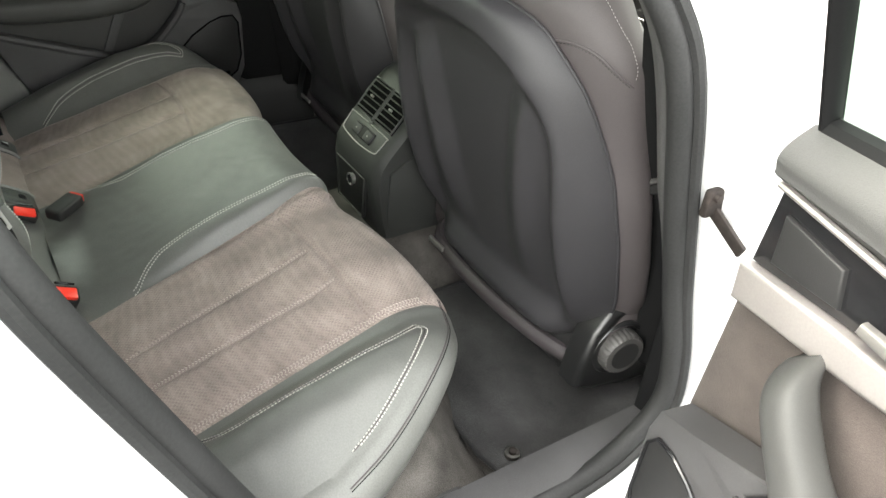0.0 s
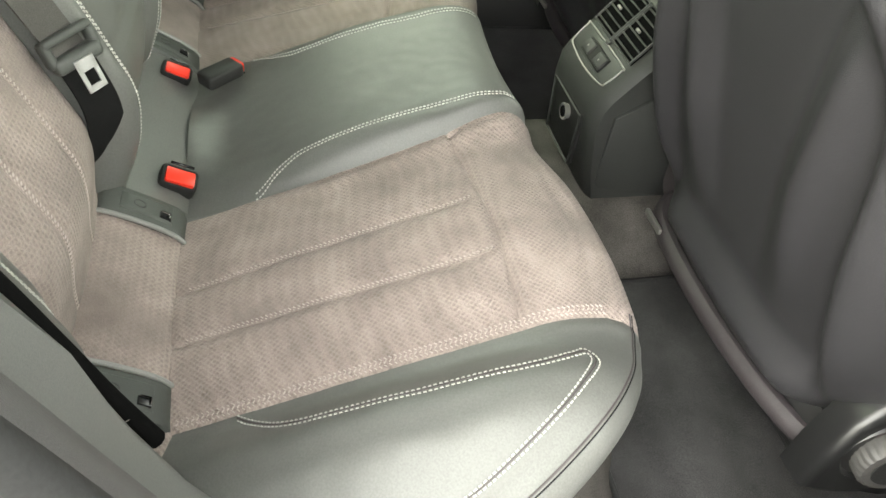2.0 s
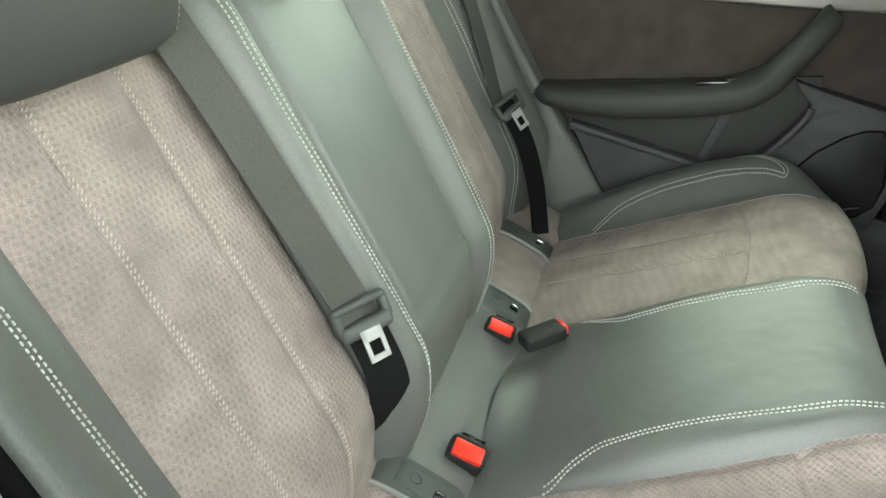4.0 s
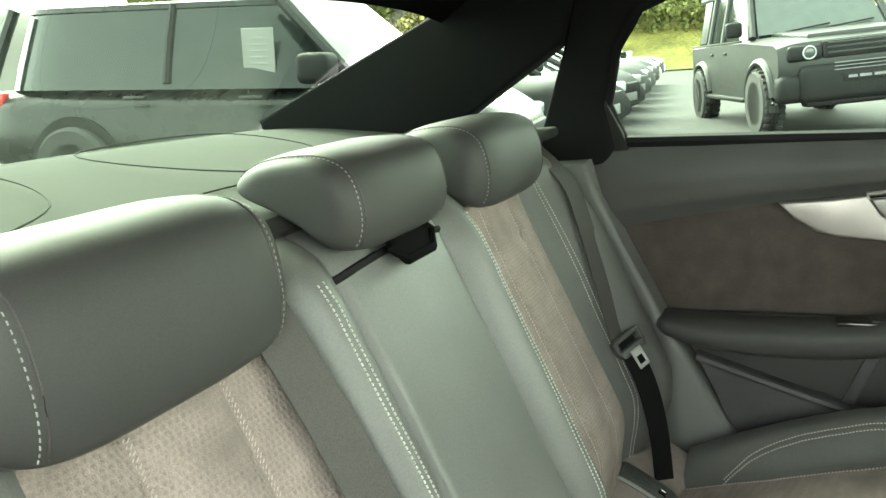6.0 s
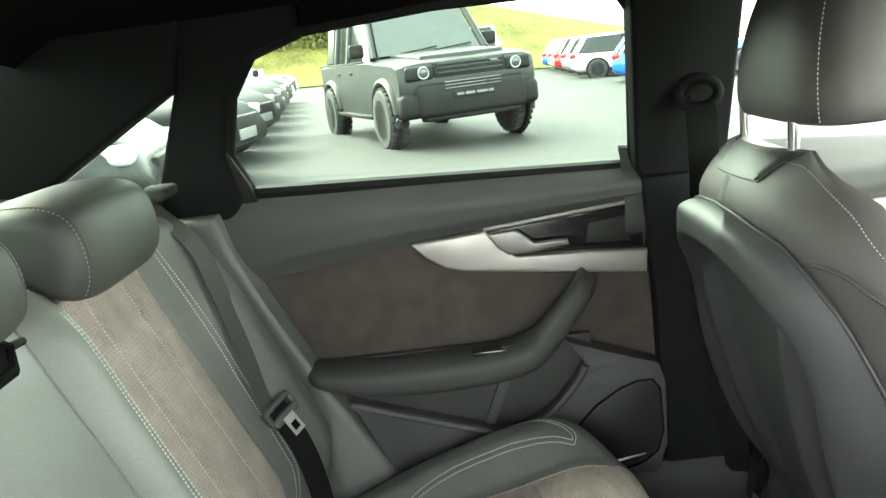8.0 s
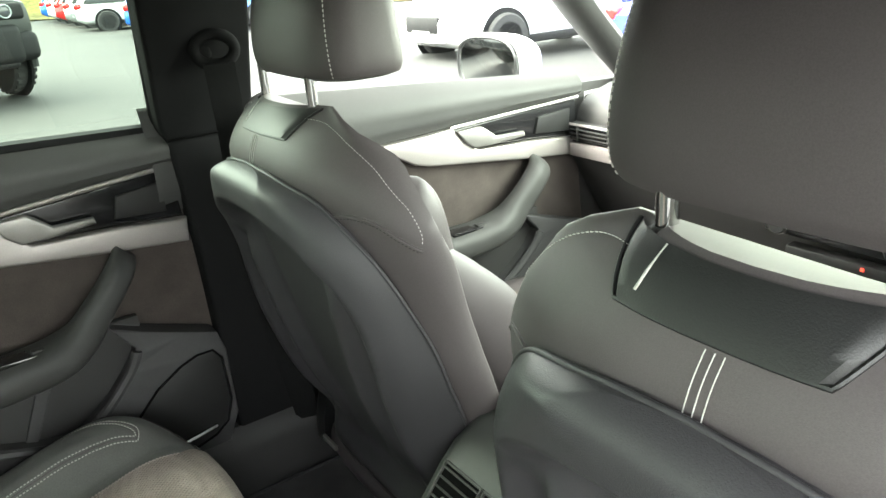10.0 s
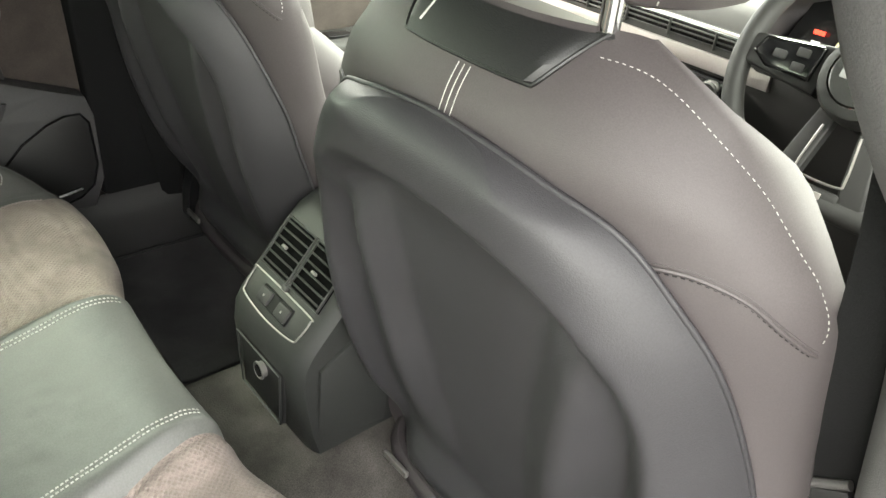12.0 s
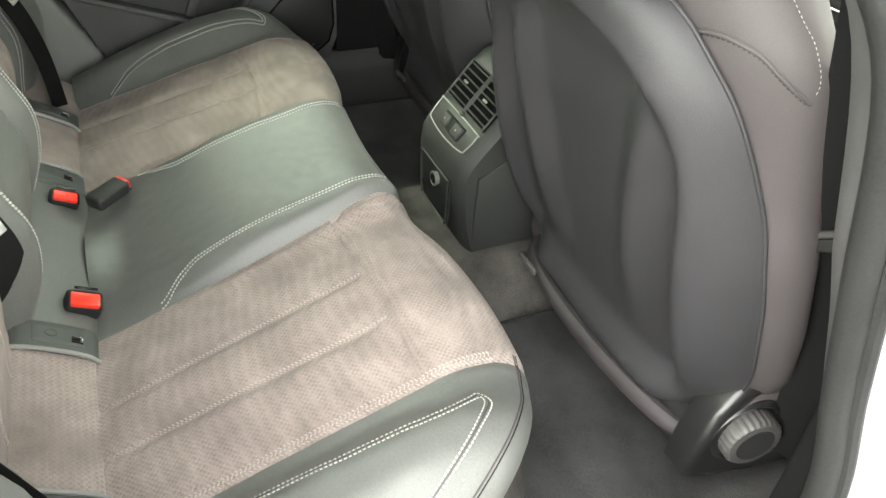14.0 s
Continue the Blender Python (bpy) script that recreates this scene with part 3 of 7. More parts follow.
def on_cushion(u, y, lift=0.0008):
    if y > front_y(u):
        a = min((y - front_y(u)) / 0.042, 1.0)
        a = math.asin(a)
        return Vector((u + BC, y, cushion_z(u, front_y(u)) - 0.042 * (1 - math.cos(a)) + lift))
    return Vector((u + BC, y, cushion_z(u, y) + crease(u, y) + lift))


cushion = thing("rear_bench", "black leather rear bench with worn grey suede panels", "rear bench", (0, 0, 0))
mid_panel = merge(cushion_panel(lambda y: 0.0, seam_stitch, 24, 1), cushion_panel(lambda y: 0.0, seam_stitch, 24, -1))
part("center_panel", mid_panel, LEATHER, cushion, "smooth black leather middle seat panel")
for sign in (1, -1):
    part("inner_bolster", cushion_panel(seam_stitch, seam_inner, 16, sign), LEATHER, cushion, "black leather roll beside the middle seat")
    part("seat_panel", cushion_panel(seam_inner, seam_outer, 64, sign), SUEDE_NET, cushion, "worn grey embossed suede seat panel")
    part("side_bolster", cushion_panel(seam_outer, outer_edge, 44, sign), LEATHER, cushion, "black leather outer bolster")
    # outer flank
    rows = []
    for s in [i / 30 for i in range(31)]:
        p = Vector(cushion_row(s, [sign * 0.675])[0])
        r = []
        for k in range(15):
            q = 1 + 2 * k / 14
            go, down = roll(q) if q <= 2 else (0.040 - 0.045 * (q - 2) ** 2, 0.046 + 0.095 * (q - 2))
            r.append((p.x + sign * go, p.y + 0.25 * go, p.z - down))
        rows.append(r)
    g = grid(rows)
    part("side_flank", g if sign > 0 else (g[0], [tuple(reversed(f)) for f in g[1]]), LEATHER, cushion)
    UPN = (0, -0.25, 1)
    for d in (-0.0035, 0.0035):
        p2 = [on_cushion(sign * (seam_stitch(y) + d * (1 if y > -0.2 else 1.2)), y) for y in [-0.268 + 0.345 * i / 90 for i in range(91)]]
        part("stitching", stitches(p2, UPN), THREAD, cushion, "light grey double stitching")
    for d, stuff in ((0.0, None), (-0.0045, THREAD), (0.0045, THREAD)):
        turn = [(outer_stitch(y) + d, y) for y in [-0.290 + 0.323 * i / 40 for i in range(41)]]
        turn += [(u, front_y(u) - 0.008 - d) for u in (0.562, 0.59, 0.615, 0.64, 0.655, 0.665)]
        p3 = [on_cushion(sign * q.x, q.y) for q in smooth_path([(a, b, 0) for a, b in turn], 3)]
        if stuff:
            part("stitching", stitches(p3, UPN), stuff, cushion, "light grey double stitching")
        else:
            part("seam", tube(p3, 0.0008, 5), LEATHER_SMOOTH, cushion)
    # embroidered lines across the suede
    for k, y0, y1 in ((0, -0.345, -0.018 - (0.03 if sign < 0 else 0)), (1, -0.345, -0.012 - (0.03 if sign < 0 else 0))):
        ys = [lerp(y0, y1, i / 90) for i in range(91)]
        p4 = [on_cushion(sign * sewn_line(k, y), y) for y in ys]
        part("seam", tube(p4, 0.0007, 5), SUEDE, cushion)
        for d in (-0.0044, -0.0012):
            p5 = [on_cushion(sign * (sewn_line(k, y) + d), y) for y in ys]
            part("embroidery", chevrons(p5, UPN, sign * (1 if d < 0 else -1)), EMBROIDERY, cushion, "row of small slanting stitches")
    for d in (0.0, 0.0034, 0.0068):
        p7 = [on_cushion(sign * (seam_outer(y) - 0.004 - d), y) for y in [-0.35 + 0.43 * i / 80 for i in range(81)]]
        part("embroidery", chevrons(p7, UPN, sign * (-1 if d == 0.0034 else 1)), EMBROIDERY, cushion, "row of small chevron stitches")
    cross_path = [on_cushion(sign * a, cross_seam(sign * a), 0.0006) for a in (0.17 + 0.31 * i / 40 for i in range(41))]
    part("seam", tube(cross_path, 0.0007, 5), SUEDE, cushion)
    # The pale lowest line is a painted highlight on the leather's edge.
    for q, rr, stuff in ((1.42, 0.0008, DARK_THREAD), (1.37, 0.0012, LEATHER_SMOOTH), (2.72, 0.0011, THREAD)):
        edge_u = [0.478 + 0.195 * i / 50 for i in range(51)]
        edge_line = [Vector(cushion_row(q, [sign * u])[0]) for u in edge_u]
        part("edge_line", tube(edge_line, rr, 6), stuff, cushion, "thin line on the cushion's edge: black piping, the lowest a painted highlight")

# carpeted step below the cushion, round its corners
rows = []
for t in (0.0, 0.2, 0.4, 0.6, 0.8, 1.0):
    row = []
    for k in range(71):
        u = -0.67 + 1.34 * k / 70
        top = Vector((u + BC, front_y(u) - 0.012, 0.445))
        x = u + BC
        foot = Vector((min(max(x * 1.02, -0.70), 0.70), 0.132 + 0.055 * sm(0.60, 0.42, abs(x)), 0.287))
        p = top.lerp(foot, t)
        p.z += 0.004 * noise.noise((p.x * 9, p.y * 9, p.z * 9))
        row.append(p)
    rows.append(row)
structure("wall_seat_base", grid(rows), CARPET_WORN, "worn grey carpet on the step below the bench", "carpet")

# ---- rear bench: backrest ----
def back_y(z):
    return -0.433 - 0.415 * (z - 0.646)


BN = Vector((0, 1, 0.415)).normalized()


def back_bulge(u, z):
    """How far the backrest stands proud of its plane, over the distance u from the middle."""
    a = abs(u)
    t = sm(0.46, 0.56, z) * (1 - 0.6 * sm(0.96, 1.06, z))
    d = 0.0
    if a < 0.115:
        d = 0.010 + 0.006 * (1 - (a / 0.115) ** 2)
        d -= 0.006 * math.exp(-((z - 0.635) / 0.004) ** 2)
    elif a < 0.20:
        d = 0.030 * math.sin(math.pi * sm(0.105, 0.215, a)) ** 0.8 + 0.002 - 0.016 * sm(0.17, 0.20, a)
    else:
        d = -0.020 + 0.008 * max(0.0, 1 - ((a - 0.33) / 0.13) ** 2)
        d += 0.060 * sm(0.452, 0.57, a) * (1 - 0.4 * sm(0.85, 1.05, z))
        d -= 0.085 * (sm(0.555, 0.602, a) if u > 0 else sm(0.596, 0.632, a))
        for line in (0.285, 0.385):
            d -= 0.004 * math.exp(-((a - line) / 0.007) ** 2) * sm(0.50, 0.56, z)
        if 0.285 < a < 0.385:
            d -= 0.004 * math.exp(-((z - 0.93) / 0.006) ** 2)
    for line in (0.115, 0.20, 0.455):
        d -= 0.005 * math.exp(-((a - line) / 0.006) ** 2)
    return d * t


def on_back(u, z, lift=0.0):
    d = back_bulge(u, z) + lift
    if z > 1.0:
        d -= 0.08 * ((z - 1.0) / 0.06) ** 2 * 0.5
    d -= 0.085 * sm(0.63, 0.455, z)
    return Vector((u + BC, back_y(z), z)) + BN * (d + 0.0012 * noise.noise((u * 16, z * 16, 9.3)))


ZS = [0.452 + 0.60 * i / 70 for i in range(71)]


def back_panel(lo, hi, n, sign, zs=ZS):
    g = grid([[on_back(sign * lerp(lo, hi, k / n), z) for k in range(n + 1)] for z in zs])
    return g if sign < 0 else (g[0], [tuple(reversed(f)) for f in g[1]])


backrest = cushion
part("center_panel", merge(back_panel(0.0, 0.115, 20, 1), back_panel(0.0, 0.115, 20, -1)), LEATHER, backrest, "black leather folding middle armrest panel")
for sign in (1, -1):
    part("inner_bolster", back_panel(0.115, 0.20, 16, sign), LEATHER, backrest, "black leather roll beside the middle backrest")
    part("back_panel", back_panel(0.20, 0.455, 50, sign), SUEDE_NET, backrest, "grey embossed suede backrest panel")
    part("side_bolster", back_panel(0.455, 0.632, 44, sign), LEATHER, backrest, "black leather side bolster")
    for u0, d in ((0.152, -0.004), (0.152, 0.004), (0.488, -0.004), (0.488, 0.004)):
        p = [on_back(sign * (u0 + d + 0.012 * math.sin(4 * (z - 0.6))), z, 0.0008) for z in [0.50 + 0.50 * i / 90 for i in range(91)]]
        part("stitching", stitches(p, BN), THREAD, backrest, "light grey double stitching")
    for line in (0.285, 0.385):
        p = [on_back(sign * line, z, 0.0004) for z in [0.52 + 0.49 * i / 80 for i in range(81)]]
        part("seam", tube(p, 0.0007, 5), SUEDE, backrest)
        for d in (-0.0044, -0.0012):
            p = [on_back(sign * (line + d), z, 0.0005) for z in [0.52 + 0.49 * i / 80 for i in range(81)]]
            part("embroidery", chevrons(p, BN, sign * (1 if d < 0 else -1)), EMBROIDERY, backrest, "row of small slanting stitches")
    p = [on_back(sign * lerp(0.287, 0.383, i / 16), 0.93, 0.0004) for i in range(17)]
    part("seam", tube(p, 0.0008, 5), SUEDE, backrest)
    # near-white piping along the roll beside the middle
    p = [on_back(sign * 0.1165, z, 0.0006) for z in [0.50 + 0.52 * i / 60 for i in range(61)]]
    part("seam", tube(p, 0.0012, 5), LEATHER_SMOOTH, backrest)
# Black tube painted in for the shade of the gap beside the bolster.
part("gap_shade", tube(smooth_path([(0.611, -0.470, 0.90), (0.610, -0.436, 0.81), (0.609, -0.412, 0.745), (0.609, -0.392, 0.69), (0.608, -0.368, 0.62), (0.606, -0.345, 0.56)], 5), 0.0085, 10), HEADLINER, backrest, "black tube standing in for the shaded gap beside the bolster")
part("latch", tube(smooth_path([(0.601, -0.376, 0.622), (0.604, -0.371, 0.614), (0.608, -0.365, 0.606), (0.611, -0.360, 0.598)], 4), 0.0058, 10), STEEL, backrest, "worn steel backrest latch beside the bolster")
# top roll and rear closing
rows = []
for k in range(97):
    u = -0.632 + 1.264 * k / 96
    p = on_back(u, 1.052)
    rows.append([p, p + Vector((0, -0.012, 0.010)), p + Vector((0, -0.03, 0.012)), p + Vector((0, -0.055, 0.004)), p + Vector((0, -0.06, -0.10))])
part("top_roll", grid(rows), LEATHER_SMOOTH, backrest)
# suede strip between cushion and backrest
STRIP_PROFILE = [(-0.345, 0.425), (-0.354, 0.444), (-0.366, 0.458), (-0.385, 0.471), (-0.41, 0.486), (-0.435, 0.500), (-0.465, 0.515)]
for lo, hi, m in ((-0.60, -0.185, SUEDE), (-0.185, 0.185, LEATHER), (0.185, 0.60, SUEDE_NET)):
    rows = []
    for k in range(41):
        u = lerp(lo, hi, k / 40)
        rows.append([(u + BC, y, z + 0.0015 * noise.noise((u * 20, y * 20, 3))) for y, z in STRIP_PROFILE])
    part("rear_strip", grid([r for r in rows]), m, backrest, "strip of cover between cushion and backrest")
# armrest slit and release strap; its shaded recess is a raised black plate
slit = [on_back(u, 0.999 - 0.006 * (u / 0.12) ** 2, 0.002) for u in [-0.115 + 0.23 * i / 20 for i in range(21)]]
part("slit", tube(slit, 0.0045, 6), DARK_THREAD, backrest, "dark gap over the folding armrest")
strap = [on_back(u, z, 0.021) for u, z in ((-0.036, 1.014), (-0.050, 0.998), (-0.034, 0.980), (0.026, 0.980), (0.044, 0.998), (0.026, 1.014))]
part("strap", merge((strap + [sum(strap, Vector()) / 6 + BN * 0.006], [(k, (k + 1) % 6, 6) for k in range(6)]), tube(strap, 0.006, 6, True)), HEADLINER, backrest, "black plate standing in for the shaded strap recess of the armrest")


# ---- rear head restraints ----
def rear_head_restraint(x, w, z0=0.985, tall=1.0):
    ob = thing("rear_head_restraint", "padded black leather rear head restraint with light stitching, pushed fully down", "head restraint",
               (x, back_y(1.03) - 0.005, z0), "rear head restraints")
    # an overhanging pad: full at the top, hollow at the lower front
    rings = []
    n = 44
    for i in range(n + 1):
        s = 0.5 - 0.5 * math.cos(math.pi * i / n)
        u = -w / 2 + w * s
        e = (1 - abs(2 * s - 1) ** 4.2) ** (1 / 2.6) if 0 < s < 1 else 0.0
        prof = [(0.056, 0.006), (0.068, 0.040), (0.066, 0.085), (0.054, 0.118), (0.026, 0.136), (-0.020, 0.140), (-0.060, 0.134), (-0.088, 0.118), (-0.098, 0.100),
                (-0.085, 0.084), (-0.045, 0.062), (0.000, 0.030), (0.030, 0.002)]
        c = (-0.01, 0.08)
        rings.append([(u, c[0] + (a - c[0]) * (0.52 + 0.48 * e), tall * (c[1] + (b - c[1]) * (0.52 + 0.48 * e))) for a, b in smooth_ring(prof)])
    part("pad", loft(rings), LEATHER_PAD, ob, "padded black leather")
    for sgn in (-1, 1):
        k = 0.52 + 0.48 * (1 - 0.80 ** 4.2) ** (1 / 2.6) + 0.004
        path = [(sgn * w / 2 * 0.80, -0.01 + (a + 0.01) * k, tall * (0.08 + (b - 0.08) * k)) for a, b in smooth_ring(prof)[:30]]
        part("seam", tube(path, 0.0008, 5), LEATHER_SMOOTH, ob)
        k2 = 0.52 + 0.48 * (1 - 0.835 ** 4.2) ** (1 / 2.6) + 0.004
        path = [(sgn * w / 2 * 0.835, -0.01 + (a + 0.01) * k2, tall * (0.08 + (b - 0.08) * k2)) for a, b in smooth_ring(prof)[:30]]
        part("stitching", stitches(path, lambda p: Vector((0, p[1] + 0.01, p[2] - 0.08)).normalized(), 0.0034, 0.0022, 0.0004, 0.0006), THREAD_GREY, ob, "light grey stitching")
        part("post", tube([(sgn * 0.06, -0.03, -0.05), (sgn * 0.06, -0.03, 0.05)], 0.006, 10), CHROME, ob)
    return ob


def smooth_ring(prof):
    return [(p.x, p.y) for p in smooth_path([(a, b, 0) for a, b in prof], 3, True)]


rear_head_restraint(BC + 0.352, 0.272, 0.972)
rear_head_restraint(BC + 0.012, 0.225, 1.018, 0.76)
rear_head_restraint(BC - 0.318, 0.262, 0.998, 0.88)


# ---- front seats ----
SEAT_LEAN = 0.26  # how far the shell leans back over its height


def shell_w(z):
    return table([(0.405, 0.165), (0.420, 0.196), (0.45, 0.222), (0.50, 0.246), (0.55, 0.261), (0.60, 0.267), (0.66, 0.2695), (0.74, 0.2635), (0.82, 0.2455), (0.887, 0.221), (0.935, 0.186), (0.966, 0.148),
                  (0.981, 0.095), (0.989, 0.055), (0.993, 0.004)], z)


def seat_w(z):
    return table([(0.36, 0.205), (0.45, 0.240), (0.55, 0.276), (0.65, 0.286), (0.72, 0.284), (0.80, 0.272), (0.86, 0.268), (0.93, 0.262), (0.97, 0.241), (1.01, 0.208), (1.03, 0.184), (1.045, 0.161), (1.056, 0.138), (1.062, 0.122), (1.066, 0.106)], z)


def shell_y(z):
    return 0.305 - SEAT_LEAN * (z - 0.40) - 0.02 * math.sin(math.pi * min(max((z - 0.4) / 0.6, 0), 1))


def seat_mid(z):
    return shell_y(z) + 0.038 + (0.060 * ((z - 0.985) / 0.08) ** 1.6 if z > 0.985 else 0.0)


def thin(z):
    return 1 - 0.72 * sm(1.01, 1.066, z)


def seat_bow(k, z):
    """How far the sides of the back wrap forward; less so at the top."""
    return 0.045 * k ** 2.4 * (1 - 0.62 * sm(0.995, 1.05, z) * k ** 6)


def seat_rear(px, z):
    """The rear surface of the upholstered back."""
    k = min(abs(px) / seat_w(z), 1.0)
    c = k ** (1 / 0.62)
    return seat_mid(z) + seat_bow(k, z) + 0.060 * thin(z) * (1 - max(1 - c * c, 0.0) ** 0.4)


def front_seat(x, y, label):
    ob = thing("car_seat", label, "car seat", (x, y, 0), "front seats")
    # upholstered back: rings from the foot up; the rear side lies just before the shell
    rings = []
    for i in range(57):
        z = 0.36 + 0.706 * i / 56
        w = seat_w(z)
        dep = 0.085 - 0.062 * sm(0.96, 1.066, z)
        ring = []
        for j in range(56):
            a = 2 * math.pi * j / 56
            c, s = math.cos(a), math.sin(a)
            px = w * abs(c) ** 0.62 * (1 if c > 0 else -1)
            bow = seat_bow(abs(px) / w, z)
            if s < 0:
                py = seat_mid(z) + bow + 0.060 * thin(z) * (1 - abs(s) ** 0.8)
            else:
                py = seat_mid(z) + bow + 0.060 * thin(z) + abs(s) ** 0.7 * (dep - 0.06 * thin(z) + 0.02 * (abs(px) / w) ** 2) * sm(0.965, 0.88, z)
            crease = 0.0022 * noise.noise((px * 9 + x, z * 14, 2.0)) + 0.0009 * noise.noise((px * 30 + x, z * 26, 5.0))
            hide = 0.045 * sm(0.935, 0.885, z) * sm(0.90, 0.74, abs(px) / shell_w(min(max(z, 0.39), 0.99))) if s < 0 else 0.0
            ring.append((px, py + crease + hide, z - (0.04 * sm(1.015, 1.066, z) * abs(s) ** 0.7 if s > 0 else 0.0)))
        rings.append(ring)
    part("back_cushion", loft(rings), LEATHER_SMOOTH, ob, "black leather seat back with a grained surface")
    # moulded rear shell with a two-stepped knee hollow
    rows = []
    NZ, NX = 100, 84
    for i in range(NZ + 1):
        z = 0.405 + 0.588 * math.sin(math.pi / 2 * i / NZ) ** 0.9 if i else 0.405
        w = shell_w(z)
        row = []
        for j in range(NX + 1):
            s = -1 + 2 * j / NX
            px = w * math.sin(s * math.pi / 2)
            k = abs(px) / w
            y0 = shell_y(z)
            edge = max(k ** 4.2, max((z - 0.915) / 0.078, 0.0) ** 6, sm(0.45, 0.405, z) * 0.55)
            yy = y0 + (seat_rear(px, z) - 0.006 - y0) * edge
            # the knee hollow follows the outline; two soft flutes stand in it, with a flat field between them
            arch = (abs(px / 0.212) ** 2.6 + max((z - 0.74) / 0.198, 0.0) ** 2.6) ** (1 / 2.6)
            hollow = sm(1.03, 0.82, arch) * sm(0.415, 0.50, z)
            yy += 0.044 * hollow
            crest = lin([(0.50, 0.100), (0.70, 0.118), (0.90, 0.150)], z)
            tall = sm(0.47, 0.66, z) * sm(0.925, 0.80, z)
            yy -= 0.017 * tall * math.exp(-((abs(px) - crest) / 0.022) ** 2)
            yy += 0.006 * sm(crest - 0.030, crest - 0.050, abs(px)) * sm(0.45, 0.60, z) * sm(0.91, 0.86, z)
            row.append((px, yy, z))
        rows.append(row)
    shell = part("shell", merge(grid(rows), grid([[(a, b + 0.012, c) for a, b, c in r[::-1]] for r in rows])), SHELL, ob, "black moulded plastic rear shell with a knee hollow")
    rim = resample([r[0] for r in rows[:-1]] + [(0, rows[-1][NX // 2][1], 0.993)] + [r[-1] for r in rows[-2::-1]], 0.010)
    part("rim", tube(rim, 0.0024, 10, False, up=(0, 1, 0)), SHELL, shell, "rounded plastic rim")
    # lower rear edge: a padded strip with a plastic clip
    strip = smooth_path([(-0.222, 0.362, 0.400), (-0.20, 0.338, 0.397), (-0.16, 0.324, 0.393), (-0.08, 0.318, 0.390), (0.02, 0.319, 0.388), (0.12, 0.328, 0.388), (0.19, 0.343, 0.388), (0.228, 0.362, 0.388)], 5)
    part("lower_strip", tube(strip, 0.0135, 10, flat=1.2), STRIP, ob, "mauve-grey cloth-covered lower edge")
    part("seat_foot", rbox(0, 0.41, 0.395, 0.42, 0.13, 0.09, 0.02, 2), PLASTIC, ob, "dark underside of the seat")
    part("clip", rbox(-0.168, 0.306, 0.404, 0.052, 0.007, 0.012, 0.003), SATIN, ob, "pale plastic clip")
    # smooth field below the head restraint
    rows = []
    for i in range(15):
        t = i / 14
        z = lerp(1.030, 1.0635, t)
        hw = lerp(0.068, 0.089, t ** 0.9)
        mid = -0.008 if x > 0 else 0.008
        rows.append([(mid + hw * (-1 + 2 * k / 20), seat_rear(mid + hw * (-1 + 2 * k / 20), z) - 0.0042 + (0.006 if k in (0, 20) or i == 0 else 0.0), z) for k in range(21)])
    part("rear_flap", grid(rows), FLAP, ob, "smooth black field below the head restraint")
    edge = [(a, seat_rear(a, c) - 0.0002, c) for a, b, c in [r[0] for r in rows[::-1]] + rows[0][1:-1] + [r[-1] for r in rows]]
    part("seam", tube(edge, 0.0016, 6), FLAP, ob)
    part("flap_line", tube([(mid - 0.052 + 0.004 * q, seat_rear(mid - 0.052, lerp(1.040, 1.0625, q)) - 0.0046, lerp(1.040, 1.0625, q)) for q in (0.0, 0.5, 1.0)], 0.0011, 6), THREAD, ob, "thin pale line on the field")
    for d in (-0.006, 0.0, 0.006):
        p = [(d - 0.002 + 0.004 * t, 0.0, lerp(0.988, 1.027, t)) for t in [i / 14 for i in range(15)]]
        p = [(a, seat_rear(a, c) - 0.0006, c) for a, b, c in p]
        part("stitching", tube(p, 0.0004, 5), THREAD, ob, "three short rows of pale stitching")
    for sgn in (-1, 1):
        # shoulder stitching
        pts = [(px, z) for px, z in ((0.088, 1.0535), (0.107, 1.0525), (0.127, 1.049), (0.150, 1.0405), (0.171, 1.028), (0.188, 1.016), (0.203, 1.004), (0.220, 0.988), (0.233, 0.973), (0.245, 0.958), (0.255, 0.941), (0.2585, 0.928), (0.258, 0.915))]
        pts = smooth_path([(sgn * px, seat_rear(px, z) - 0.001, z) for px, z in pts], 5)
        pts = [(a, seat_rear(a, c) - 0.0012, c) for a, b, c in pts]
        part("stitching", stitches(pts, Vector((sgn * 0.5, -0.75, 0.4)).normalized(), 0.0026, 0.0022, 0.0003, 0.0004), THREAD, ob, "light grey stitching")
        # cross seams of the shoulder cover
        pts = smooth_path([(sgn * px, seat_rear(px, z), z) for px, z in ((0.150, 0.945), (0.166, 0.951), (0.184, 0.954), (0.200, 0.953), (0.222, 0.946), (0.242, 0.930), (0.258, 0.914))], 5)
        pts = [(a, seat_rear(a, c) - 0.0003, c) for a, b, c in pts]
        part("seam", merge(tube(pts, 0.0005, 5), tube([(a, b - 0.0002, c - 0.0035) for a, b, c in pts], 0.0016, 6)), LEATHER_SMOOTH, ob, "sewn seam in black leather")
        part("stitching", stitches([(a, b - 0.0004, c - 0.006) for a, b, c in pts], Vector((sgn * 0.5, -0.75, 0.4)).normalized(), 0.003, 0.002, 0.0004, 0.0004), DARK_THREAD, ob, "black stitching")
